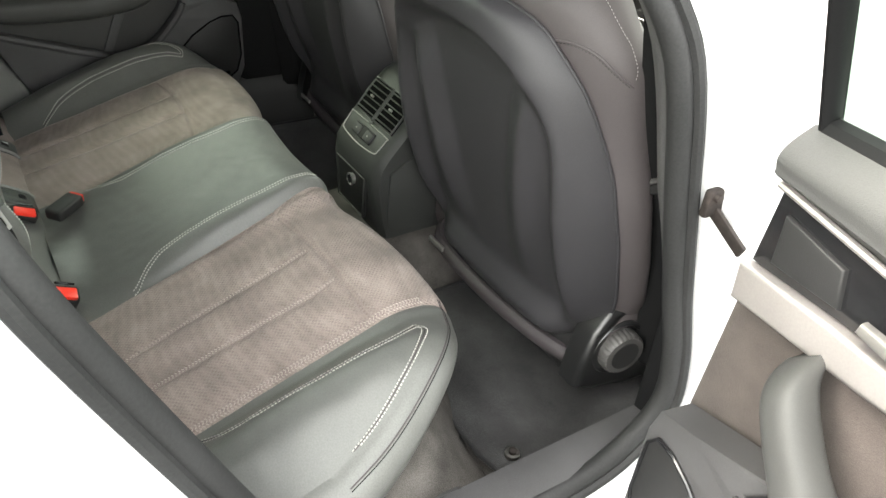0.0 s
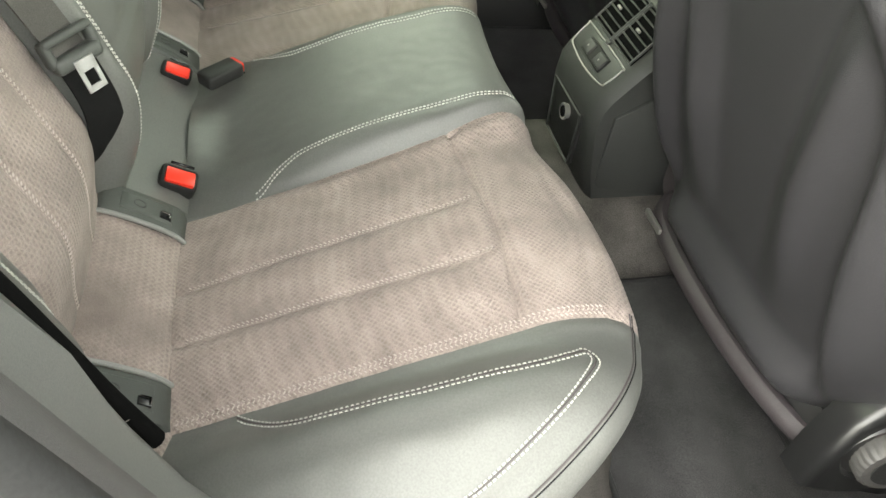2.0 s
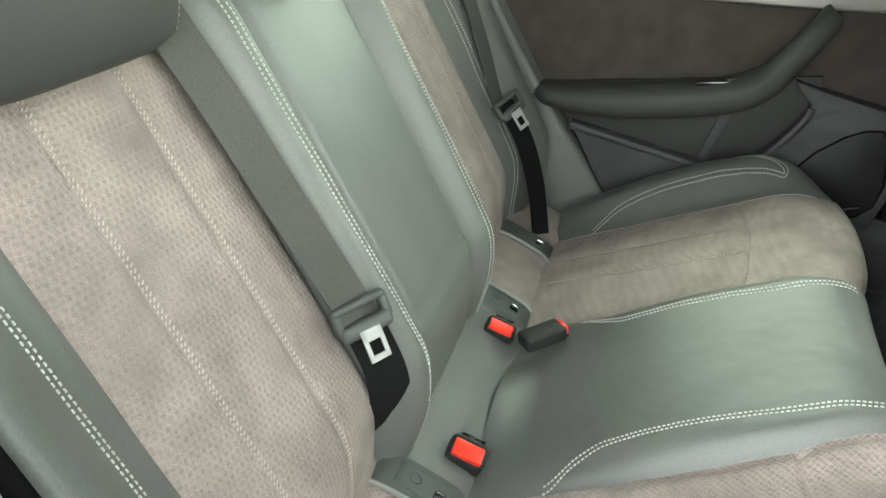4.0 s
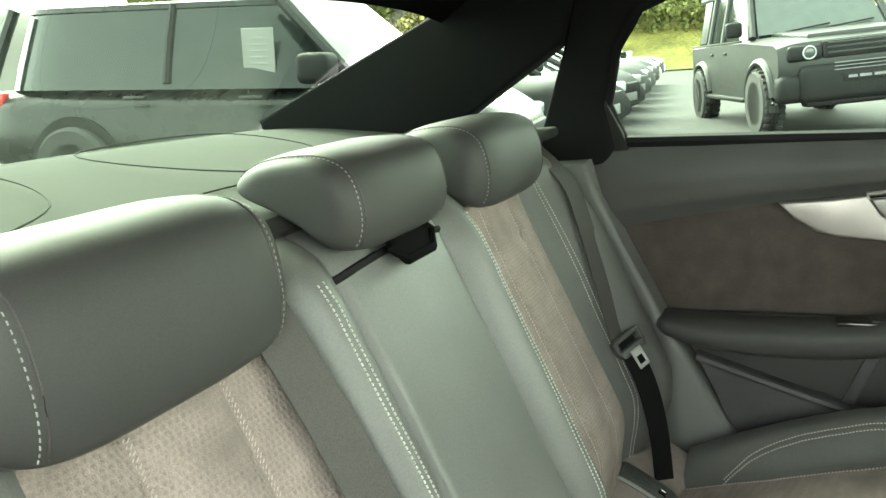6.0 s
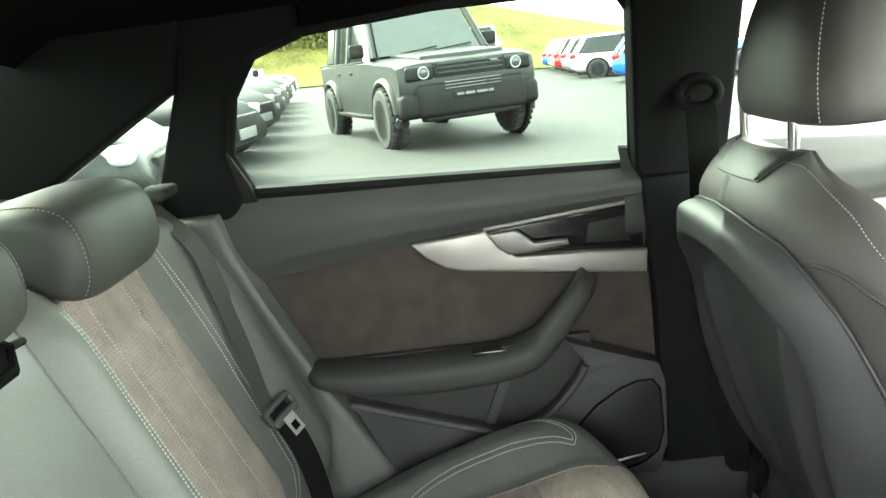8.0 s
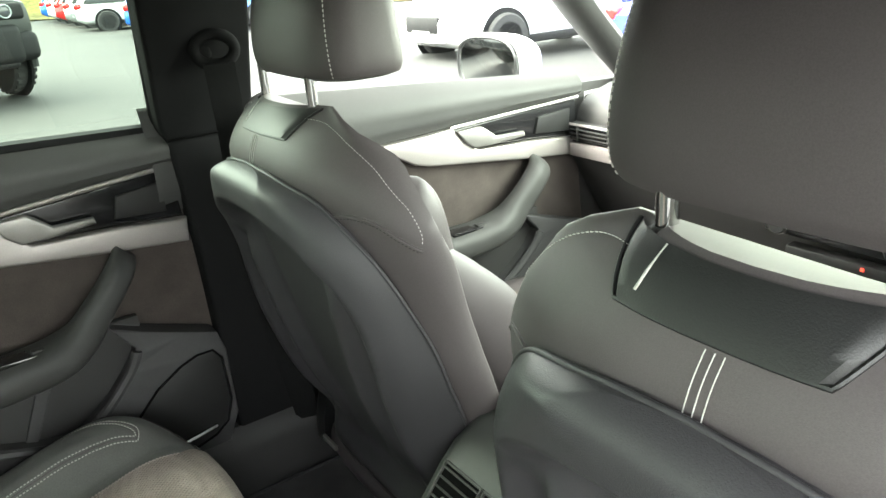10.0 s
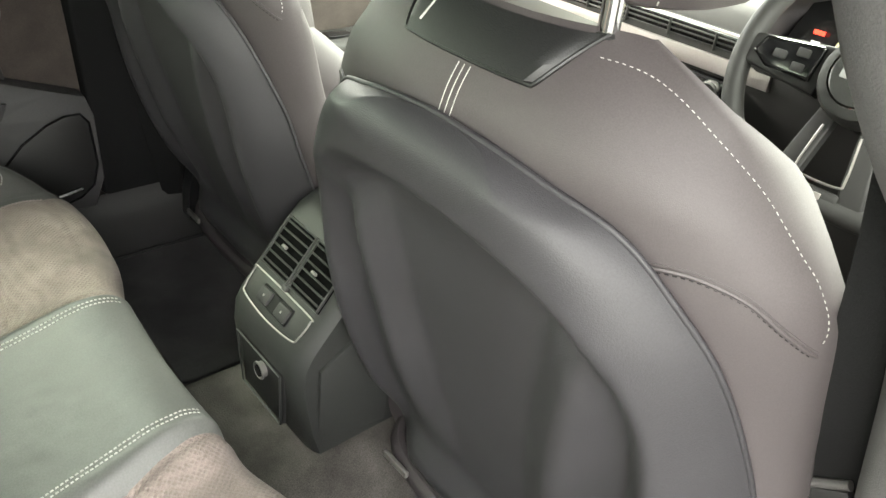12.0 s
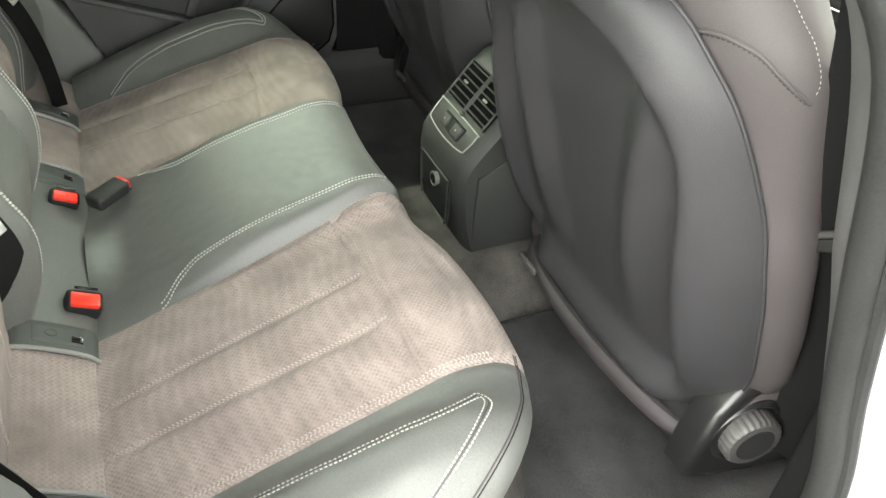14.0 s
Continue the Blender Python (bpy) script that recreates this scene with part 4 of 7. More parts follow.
    # side wings of the back and, above them, the shoulder bolsters
    for sgn in (-1, 1):
        for nm, z0, z1, lab in (("wing", 0.50, 0.885, "padded leather side wing"), ("shoulder_bolster", 0.78, 0.965, "padded leather shoulder bolster")):
            rings = []
            for i in range(29):
                t = i / 28
                z = lerp(z0, z1, t)
                e = max((1 - abs(2 * t - 1) ** 3.5) ** 0.45, 0.06)
                ahead = lin([(0.50, 0.23), (0.70, 0.225), (0.78, 0.20), (0.83, 0.165), (0.885, 0.13)], z) if nm == "wing" else 0.146
                px, py = sgn * (lerp(0.222, 0.205, t) if nm == "wing" else 0.187), shell_y(z) + ahead
                rings.append([(px + 0.036 * e * math.cos(a), py + (0.060 if nm == "wing" else 0.050) * e * math.sin(a), z + 0.02 * math.sin(a)) for a in (2 * math.pi * j / 28 for j in range(28))])
            part(nm, loft(rings), LEATHER_SMOOTH, ob, lab)
    # seat cushion
    rings = []
    for i in range(25):
        yy = 0.36 + 0.52 * i / 24
        e = max((1 - abs(2 * i / 24 - 1) ** 5) ** 0.2 if 0 < i < 24 else 0.0, 0.35)
        ring = []
        for j in range(36):
            a = 2 * math.pi * j / 36
            c, s = math.cos(a), math.sin(a)
            px = 0.262 * abs(c) ** 0.5 * (1 if c > 0 else -1)
            zz = 0.44 + 0.05 * (yy - 0.36) + (0.10 * e * abs(s) ** 0.5 + 0.03 * (abs(px) / 0.262) ** 3 if s > 0 else -0.07 * abs(s) ** 0.5)
            ring.append((px, yy, zz))
        rings.append(ring)
    part("seat_cushion", loft(rings), LEATHER_SMOOTH, ob, "black leather seat cushion")
    part("seat_insert", rbox(0, 0.60, 0.575, 0.30, 0.36, 0.012, 0.006), SUEDE_DARK, ob, "dark suede seat insert")
    # seat frame, side cover with the recliner dial on the door side, rails
    out = 1 if x > 0 else -1
    cover = [(0.315, 0.372), (0.320, 0.425), (0.334, 0.482), (0.366, 0.518), (0.420, 0.530), (0.475, 0.512), (0.55, 0.482), (0.85, 0.44), (0.88, 0.36), (0.60, 0.31), (0.44, 0.335), (0.36, 0.350)]
    part("side_cover", plate(cover, lambda u, v, w: (out * (0.260 + w), u, v), 0.045, 0.014, 5), COVER, ob, "black plastic side cover")
    dm = Matrix.Translation((out * 0.256, 0.388, 0.440)) @ pose(0, 0, 0, 0, 0, -8 * out) @ pose(0, 0, 0, 0, 90 * out, 0)
    dial_ring = part("dial_surround", lathe([(0.054, -0.01), (0.054, 0.006), (0.050, 0.011), (0.046, 0.009), (0.043, 0.002)], 48, dm), COVER, ob, "black plastic surround")
    knurl = []
    for h, r0 in ((0.0, 0.036), (0.005, 0.0385), (0.024, 0.0385), (0.029, 0.035), (0.030, 0.029)):
        knurl.append([((r0 + (0.0011 if (j // 2) % 2 else 0)) * math.cos(2 * math.pi * j / 112), (r0 + (0.0011 if (j // 2) % 2 else 0)) * math.sin(2 * math.pi * j / 112), h) for j in range(112)])
    part("dial", moved(loft(knurl), dm), DIAL, dial_ring, "ribbed grey recliner dial")
    part("dial_cap", lathe([(0.0, 0.0305), (0.026, 0.0305), (0.029, 0.028)], 32, dm), PLASTIC, dial_ring)
    for sx in (-0.20, 0.20):
        part("rail", rbox(sx, 0.69, 0.305, 0.045, 0.42, 0.03, 0.004), STEEL, ob, "steel seat rail")
    part("seat_frame", rbox(0, 0.60, 0.36, 0.44, 0.46, 0.09, 0.01), PLASTIC, ob)
    return ob


def front_head_restraint(x, y, side, lift):
    ob = thing("front_head_restraint", "black leather front head restraint on two chrome posts", "head restraint", (x, y, 1.066), "front head restraints")
    rings = []
    n = 40

    def at(s):
        e = max((1 - abs(2 * s - 1) ** 5.0) ** 0.32 if 0 < s < 1 else 0.0, 0.04)
        taper = 1.03 - 0.20 * s - 0.18 * s ** 3
        return 0.132 * (0.82 + 0.22 * e) * taper, 0.066 * (0.66 + 0.34 * e) * (1 - 0.26 * s), 0.054 + 0.026 * s - 0.012 * math.sin(math.pi * s), lift + 0.205 * s

    for i in range(n + 1):
        hw, hd, yc, z = at(i / n)
        ring = []
        for j in range(44):
            a = 2 * math.pi * j / 44
            c, q = math.cos(a), math.sin(a)
            ring.append((hw * abs(c) ** 0.5 * (1 if c > 0 else -1) - 0.011 * side, yc + hd * abs(q) ** 0.55 * (1 if q > 0 else -1) + 0.010 * (c * c), z))
        rings.append(ring)
    pad = part("pad", loft(rings), LEATHER_SMOOTH, ob, "padded black leather")
    for sgn in (-1, 1):
        path = []
        for i in range(41):
            hw, hd, yc, z = at(0.03 + 0.95 * i / 40)
            c = 0.86 ** 2
            q = math.sqrt(1 - c * c)
            path.append((sgn * hw * c ** 0.5 - 0.011 * side, yc - hd * q ** 0.55 + 0.010 * c * c - 0.0008, z))
        part("stitching", stitches(path, Vector((sgn * 0.6, -0.8, 0)), 0.0036, 0.002, 0.0005, 0.0002), THREAD, ob, "light grey stitching")
        post = part("post", lathe([(0.0074, -0.05), (0.0074, lift + 0.03)], 16, Matrix.Translation((sgn * 0.075, 0.004, 0))), CHROME, ob, "chrome post")
        part("collar", lathe([(0.0115, -0.012), (0.0115, -0.004), (0.008, -0.002)], 16, Matrix.Translation((sgn * 0.075, 0.004, 0))), PLASTIC, ob)
    part("button", lathe([(0.0, 0.010), (0.012, 0.0095), (0.016, 0.006), (0.017, -0.01)], 28, Matrix.Translation((side * 0.1135, 0.036, lift + 0.040)) @ pose(0, 0, 0, 0, 90 * side, 0) @ Matrix.Diagonal((1.45, 0.85, 1.0, 1))), DOOR_TRIM, ob, "oval black adjuster button")
    return ob


DRIVER_X, DRIVER_Y, PASS_X, PASS_Y = 0.37, 0.0, -0.37, 0.045
front_seat(DRIVER_X, DRIVER_Y, "black leather driver's seat with a moulded plastic rear shell")
front_seat(PASS_X, PASS_Y, "black leather passenger seat with a moulded plastic rear shell")
front_head_restraint(DRIVER_X, DRIVER_Y + 0.25, 1, 0.013)
front_head_restraint(PASS_X, PASS_Y + 0.25, -1, 0.028)


# ---- rear end of the centre console ----
console = thing("rear_console", "black plastic rear console with air vents, switches and socket", "center console", (0, 0, 0))


# body as a loft of side outlines across x
SIDE = [(0.262, 0.300), (0.240, 0.36), (0.226, 0.42), (0.218, 0.50), (0.222, 0.535), (0.234, 0.556), (0.270, 0.598), (0.305, 0.640), (0.330, 0.664), (0.37, 0.682), (0.44, 0.690), (0.62, 0.690), (0.62, 0.300)]
rings = []
for k in range(25):
    s = -1 + 2 * k / 24
    hw = 0.098
    e = abs(s) ** 8
    ring = []
    for y, z in SIDE:
        ring.append((hw * s * (1 + 0.10 * sm(0.52, 0.34, z)), lerp(y, y + 0.010 if y < 0.5 else y, e), lerp(z, z - 0.010 if z > 0.45 else z, e)))
    rings.append(ring)
part("body", loft(rings), CONSOLE, console, "grained black plastic housing")
# the sloping vent face: local axes along the slope
FO = Vector((0, 0.232, 0.553))
FU = Vector((0, 0.071, 0.084)).normalized()
FN = Vector((0, -0.084, 0.071)).normalized()


def face(u, v, w):
    return FO + Vector((u, 0, 0)) + FU * v + FN * w


# A flat black plate stands in for the shade inside the vents.
part("vent_field", plate([(-0.074, 0.050), (0.074, 0.050), (0.074, 0.126), (-0.074, 0.126)], lambda u, v, w: face(u, v, w + 0.0015), 0.004, 0.001), HEADLINER, console, "flat black plate for the shaded depth of the air vents")
TILT = Matrix((Vector((1, 0, 0)), FU, FN)).transposed().to_4x4()
for x0 in (-0.073, 0.003):
    frame_v = [(x0, 0.051), (x0 + 0.070, 0.051), (x0 + 0.070, 0.125), (x0, 0.125)]
    vent = part("vent_frame", tube([face(a, b, 0.003) for a, b in frame_v], 0.0024, 6, True, up=FN), CONSOLE, console, "black air vent")
    for i in range(6):
        m = Matrix.Translation(face(x0 + 0.035, 0.058 + 0.0122 * i, 0.0045)) @ TILT
        part("slat", rbox(0, 0, 0, 0.066, 0.0030, 0.0022, 0.0009, 1, m), CONSOLE, vent)
    m = Matrix.Translation(face(x0 + 0.033, 0.088, 0.0095)) @ TILT
    part("vent_slider", rbox(0, 0, 0, 0.012, 0.005, 0.005, 0.0022, 3, m), SATIN, vent, "bright vent slider")
m = Matrix.Translation(face(0, 0.045, 0.003)) @ TILT
part("wheel_switch", rbox(0, 0, 0, 0.012, 0.008, 0.005, 0.002, 2, m), PLASTIC_SOFT, console, "small grey thumb wheel")
frame_pts = smooth_path([face(a, b, 0.003) for a, b in ((-0.074, 0.036), (-0.072, 0.010), (-0.062, 0.000), (0.0, -0.005), (0.062, 0.000), (0.072, 0.010), (0.074, 0.036), (0.064, 0.041), (-0.064, 0.041))], 6, True)
part("switch_panel", plate([(-0.072, 0.002), (0.072, 0.002), (0.072, 0.040), (-0.072, 0.040)], lambda u, v, w: face(u, v, w + 0.0015), 0.004, 0.002), CONSOLE, console, "dark grey switch panel")
part("switch_frame", tube(frame_pts, 0.0013, 8, True, up=FN), SATIN, console, "thin silver frame")
m = Matrix.Translation(face(0, 0.019, 0.002)) @ TILT
well = part("switch_well", rbox(0, 0, 0, 0.076, 0.026, 0.004, 0.001, 1, m), FRAME_BLACK, console, "black switch well")
for x0 in (-0.023, 0.023):
    m = Matrix.Translation(face(x0, 0.019, 0.004)) @ TILT
    part("switch", rbox(0, 0, 0, 0.028, 0.021, 0.008, 0.003, 2, m), PLASTIC_SOFT, well, "black heating switch")
    part("mark", rbox(0, 0, 0.0042, 0.003, 0.003, 0.0006, 0.0002, 1, m), SATIN, well)
# socket in its shallow tray
part("tray", plate([(-0.055, 0.405), (0.055, 0.405), (0.062, 0.50), (-0.062, 0.50)], lambda u, v, w: (u, 0.2170 - w, v), 0.006, 0.004, 3), PLASTIC, console, "smooth black insert")
part("tray_edge", tube([(-0.055, 0.2145, 0.407), (0.055, 0.2145, 0.407), (0.061, 0.2130, 0.499), (-0.061, 0.2130, 0.499)], 0.0018, 6, True, up=(0, 1, 0)), CONSOLE, console, "rounded edge of the insert")
rm = Matrix.Translation((0.008, 0.2112, 0.474)) @ pose(0, 0, 0, 90, 0, 0)
sock = part("socket", lathe([(0.0138, 0.0), (0.0138, 0.003), (0.0125, 0.0036), (0.0118, 0.0), (0.0118, -0.02)], 24, rm), SATIN, console, "chrome-ringed power socket")
part("socket_cap", lathe([(0.0, 0.004), (0.009, 0.004), (0.0095, 0.0), (0.009, -0.004)], 20, rm), PLASTIC_GLOSS, sock)
part("side_bezel", plate([(0.30, 0.33), (0.245, 0.40), (0.25, 0.52), (0.30, 0.55), (0.36, 0.60), (0.36, 0.33)], lambda u, v, w: (0.105 + w, u, v), 0.006, 0.003), CONSOLE, console)
part("side_bezel", plate([(0.30, 0.33), (0.245, 0.40), (0.25, 0.52), (0.30, 0.55), (0.36, 0.60), (0.36, 0.33)], lambda u, v, w: (-0.105 - w, u, v), 0.006, 0.003), PLASTIC, console)


# ---- doors: built for the left side in (y, z), x inward from the wall ----
def door(name, label, place, front=False, with_glass=True):
    """place(x, y, z) turns a place of the closed left door into the world; front: a front door, scaled and shifted."""
    ob = thing(name, label, "car door", (0, 0, 0))

    def P(mesh):
        return [tuple(place(*p)) for p in mesh[0]], mesh[1]

    def slab(outline, x, thick, bevel=0.003, seg=2):
        return P(plate(outline, lambda u, v, w: (x + w, u, v), thick, bevel, seg))

    # core and outer skin
    part("door_panel", slab([(-0.56, 0.93), (-0.515, 0.85), (-0.43, 0.67), (-0.34, 0.48), (-0.30, 0.40), (0.225, 0.40), (0.232, 0.62), (0.222, 0.80), (0.205, 0.985), (-0.50, 1.01)], -0.705, 0.03, 0.008), SUEDE_DARK, ob, "dark brown suede insert")
    part("outer_skin", slab([(-0.53, 0.95), (-0.40, 0.65), (-0.28, 0.36), (0.24, 0.36), (0.24, 0.98), (-0.52, 1.01)], -0.735, 0.06, 0.02, 3), WHITE_PAINT, ob, "white painted outer skin")
    # upper roll under the window
    rows = []
    for i in range(41):
        y = -0.545 + 0.752 * i / 40
        top = lin([(-0.545, 1.03), (-0.47, 1.030), (0.207, 0.997)], y)
        bot = lin([(-0.545, 0.845), (-0.474, 0.866), (-0.209, 0.904), (0.0, 0.922), (0.207, 0.938)], y)
        r = []
        for k in range(13):
            t = k / 12
            z = lerp(top, bot, t)
            x = -0.712 + 0.040 * math.sin(math.pi * min(t * 1.35 + 0.12, 1.0) * 0.62) - 0.02 * sm(0.75, 1.0, t)
            r.append((x, y, z))
        r.append((-0.72, y, bot - 0.004))
        r.insert(0, (-0.735, y, top - 0.004))
        rows.append(r)
    part("upper_panel", P(grid(rows)), DOOR_UPPER, ob, "dark grey soft upper door panel")
    # silver blade
    part("trim_blade", slab([(-0.209, 0.903), (-0.185, 0.876), (-0.150, 0.852), (-0.120, 0.843), (0.05, 0.822), (0.212, 0.804), (0.216, 0.846), (0.10, 0.856), (-0.02, 0.860), (-0.05, 0.880), (-0.073, 0.914), (-0.13, 0.908)], -0.682, 0.016, 0.005, 3), SILVER, ob, "satin silver trim blade")
    part("bright_strip", P(tube([(-0.690, -0.075, 0.914), (-0.689, 0.06, 0.926), (-0.690, 0.208, 0.938)], 0.0042, 8)), SILVER, ob, "thin bright strip")
    part("handle_recess", slab([(-0.068, 0.908), (0.206, 0.932), (0.212, 0.848), (0.09, 0.858), (-0.02, 0.862), (-0.048, 0.88)], -0.694, 0.008, 0.003), PLASTIC_GLOSS, ob, "gloss black recess")
    part("tweeter_plate", slab([(0.104, 0.869), (0.186, 0.863), (0.189, 0.915), (0.113, 0.906)], -0.688, 0.008, 0.003, 3), PLASTIC, ob, "black perforated tweeter plate")
    part("handle", slab([(-0.070, 0.908), (-0.020, 0.911), (-0.008, 0.902), (0.012, 0.884), (0.072, 0.884), (0.074, 0.873), (0.0, 0.866), (-0.035, 0.866), (-0.052, 0.880)], -0.674, 0.010, 0.004, 3), SATIN, ob, "satin chrome opening lever")
    # armrest that sweeps up into the pull grip, as one padded body
    spine = [(-0.425, 0.694, 0.010, -0.672), (-0.40, 0.686, 0.020, -0.662), (-0.34, 0.676, 0.027, -0.654), (-0.26, 0.671, 0.031, -0.650), (-0.17, 0.671, 0.033, -0.648), (-0.09, 0.676, 0.032, -0.646), (-0.035, 0.686, 0.031, -0.644),
             (0.004, 0.706, 0.028, -0.642), (0.034, 0.737, 0.025, -0.642), (0.062, 0.768, 0.023, -0.645), (0.086, 0.794, 0.022, -0.653), (0.099, 0.807, 0.021, -0.669), (0.107, 0.815, 0.018, -0.690)]
    mids = smooth_path([(a, b, 0) for a, b, h, x in spine], 4)
    wide = smooth_path([(h, x, 0) for a, b, h, x in spine], 4)
    rings = []
    for i, (p, q) in enumerate(zip(mids, wide)):
        d = (mids[min(i + 1, len(mids) - 1)] - mids[max(i - 1, 0)]).normalized()
        nrm = Vector((-d.y, d.x, 0))
        deep = lerp(0.046, 0.024, sm(-0.03, 0.04, p.x)) * min(1.0, q.x / 0.02)
        ring = []
        for j in range(22):
            a = 2 * math.pi * j / 22
            c, s = math.cos(a), math.sin(a)
            r = p + nrm * (q.x * abs(c) ** 0.75 * (1 if c > 0 else -1))
            ring.append((q.y + deep * abs(s) ** 0.75 * (1 if s > 0 else -1), r.x, r.y))
        rings.append(ring)
    part("armrest", P(loft(rings)), LEATHER_PAD, ob, "padded black armrest sweeping up into a pull grip")
    part("window_switch", P(rbox(-0.636, -0.070, 0.706, 0.034, 0.10, 0.008, 0.002)), PLASTIC_GLOSS, ob, "gloss black window switch panel")
    part("switch", P(rbox(-0.634, -0.055, 0.711, 0.016, 0.024, 0.006, 0.002)), PLASTIC_SOFT, ob)
    # pocket and lower panel
    lip = [(-0.352, 0.625), (-0.27, 0.597), (-0.196, 0.572), (-0.12, 0.547), (-0.070, 0.533), (-0.030, 0.536), (0.015, 0.568), (0.050, 0.604), (0.072, 0.632), (0.082, 0.655)]
    lip = [(p.x, p.y) for p in smooth_path([(a, b, 0) for a, b in lip], 4)]
    part("pocket_back", slab([(-0.39, 0.70), (0.10, 0.70), (0.12, 0.50), (-0.28, 0.46)], -0.682, 0.012, 0.002), PLASTIC_SOFT, ob, "dark inside of the door pocket")
    part("pocket_rib", slab([(-0.12, 0.52), (-0.10, 0.52), (-0.035, 0.66), (-0.06, 0.66)], -0.676, 0.008, 0.003), DOOR_TRIM, ob)
    front_edge = [(0.060, 0.684), (0.052, 0.700), (0.111, 0.675), (0.165, 0.656), (0.218, 0.637), (0.228, 0.60), (0.228, 0.47), (0.205, 0.415), (-0.24, 0.405), (-0.30, 0.50)]
    part("lower_panel", slab(lip + front_edge, -0.652, 0.045, 0.0025, 1), DOOR_TRIM, ob, "dark grey lower door panel with a pocket")
    part("pocket_edge", P(tube([(-0.650, a, b - 0.004) for a, b in lip], 0.0085, 8, up=(1, 0, 0))), DOOR_TRIM, ob, "rounded edge of the door pocket")
    spk = [(0.024, 0.470), (0.050, 0.520), (0.098, 0.569), (0.144, 0.598), (0.175, 0.609), (0.203, 0.609), (0.216, 0.590), (0.219, 0.505), (0.206, 0.463), (0.180, 0.443), (0.124, 0.426), (0.045, 0.430)]
    part("speaker_grille", slab(spk, -0.648, 0.006, 0.003), PLASTIC, ob, "black perforated speaker grille")
    part("speaker_edge", P(tube([(-0.6475, a, b) for a, b in spk], 0.0024, 6, True, up=(1, 0, 0))), PLASTIC_GLOSS, ob)
    part("speaker_slot", P(tube([(-0.646, 0.060, 0.440), (-0.646, 0.184, 0.461)], 0.004, 6)), PLASTIC_GLOSS, ob)
    # window frame
    WIN = [(-0.470, 1.026), (-0.497, 1.10), (-0.465, 1.20), (-0.415, 1.262), (-0.325, 1.290), (-0.124, 1.304), (0.10, 1.304), (0.165, 1.290), (0.188, 1.26), (0.198, 0.996)]
    wpath = [(-side_x(z) - 0.012, y, z) for y, z in WIN]
    if with_glass:
        part("window_frame", P(tube(wpath, 0.013, 8, True, up=(1, 0, 0))), FRAME_BLACK, ob, "black window frame")
        part("window_divider", P(plate([(-0.496, 1.115), (-0.520, 1.01), (-0.466, 1.01), (-0.472, 1.045)], lambda u, v, w: (-side_x(v) + 0.006 + w, u, v), 0.03, 0.004)), PLASTIC, ob, "black window corner piece")
    if with_glass:
        part("window", P(([(-side_x(z) - 0.022, y, z) for y, z in WIN], [tuple(range(len(WIN)))])), GLASS, ob, "green-tinted window")
    return ob


door("rear_door", "closed rear door with dark suede insert, silver blade and speaker", lambda x, y, z: (x, y, z))
HX, HY, OPEN = 0.80, 0.33, radians(79)


def opened(x, y, z):
    dx, dy = -x - HX, y - HY
    return (HX + dx * math.cos(OPEN) - dy * math.sin(OPEN), HY + dx * math.sin(OPEN) + dy * math.cos(OPEN), z)


door("rear_door", "open white rear door with suede insert, silver blade and pull grip", opened)
door("front_door", "closed front passenger door with silver blade and pull grip", lambda x, y, z: (x - 0.008, 0.775 + y * 1.28 + 0.10, z - 0.02 - 0.055 * (y + 0.1)), True, False)
structure("wall_front_left", plate([(1.10, 0.32), (1.68, 0.32), (1.68, 0.90), (1.10, 0.93)], lambda u, v, w: (-0.735 + w, u, v), 0.03, 0.01), PLASTIC_SOFT, "dark trim of the front passenger footwell", "door trim")
structure("wall_front_right", plate([(0.42, 0.32), (1.45, 0.32), (1.45, 0.90), (0.42, 0.97)], lambda u, v, w: (0.735 - w, u, v), 0.03, 0.01), PLASTIC_SOFT, "dark trim of the driver's door", "door trim")


# ---- seat belts, buckles and anchor covers of the rear bench ----
def ribbon(path, w, side, thick=0.0012):
    """Webbing along a path; side: the direction of its width, a vector or one for each point."""
    p = [Vector(q) for q in path]
    rows = []
    for i, q in enumerate(p):
        s = Vector(side[i] if isinstance(side, list) else side).normalized() * (w / 2)
        d = (p[min(i + 1, len(p) - 1)] - p[max(i - 1, 0)]).normalized()
        n = d.cross(s).normalized() * thick
        rows.append([q - s + n, q - s * 0.5 + n * 1.6, q + s * 0.5 + n * 1.6, q + s + n, q + s - n, q - s - n])
    return loft(rows)


def tongue(parent, at, turn, m=None):
    """A belt tongue: black moulded loop with a bright steel plate."""
    m = Matrix.Translation(at) @ turn @ Matrix.Diagonal((0.84, 0.9, 0.84, 1))
    part("tongue_loop", merge(rbox(0, 0.004, 0.010, 0.070, 0.014, 0.010, 0.0045, 3, m), rbox(-0.031, 0, -0.004, 0.012, 0.018, 0.034, 0.0055, 3, m), rbox(0.031, 0, -0.004, 0.012, 0.018, 0.034, 0.0055, 3, m),
                              rbox(0, 0.002, -0.020, 0.068, 0.020, 0.020, 0.007, 3, m)), ANCHOR_PLASTIC, parent, "dark grey plastic belt tongue")
    steel = merge(*[rbox(x, 0.013, z, sx, 0.0028, sz, 0.0008, 1, m) for x, z, sx, sz in ((-0.0105, -0.041, 0.006, 0.042), (0.0105, -0.041, 0.006, 0.042), (0, -0.058, 0.026, 0.008), (0, -0.028, 0.026, 0.016))])
    part("tongue_plate", steel, BRIGHT_STEEL, parent, "bright steel tongue plate")


BACK_TURN = Matrix((Vector((1, 0, 0)), BN, Vector((0, -0.415, 1)).normalized())).transposed().to_4x4()

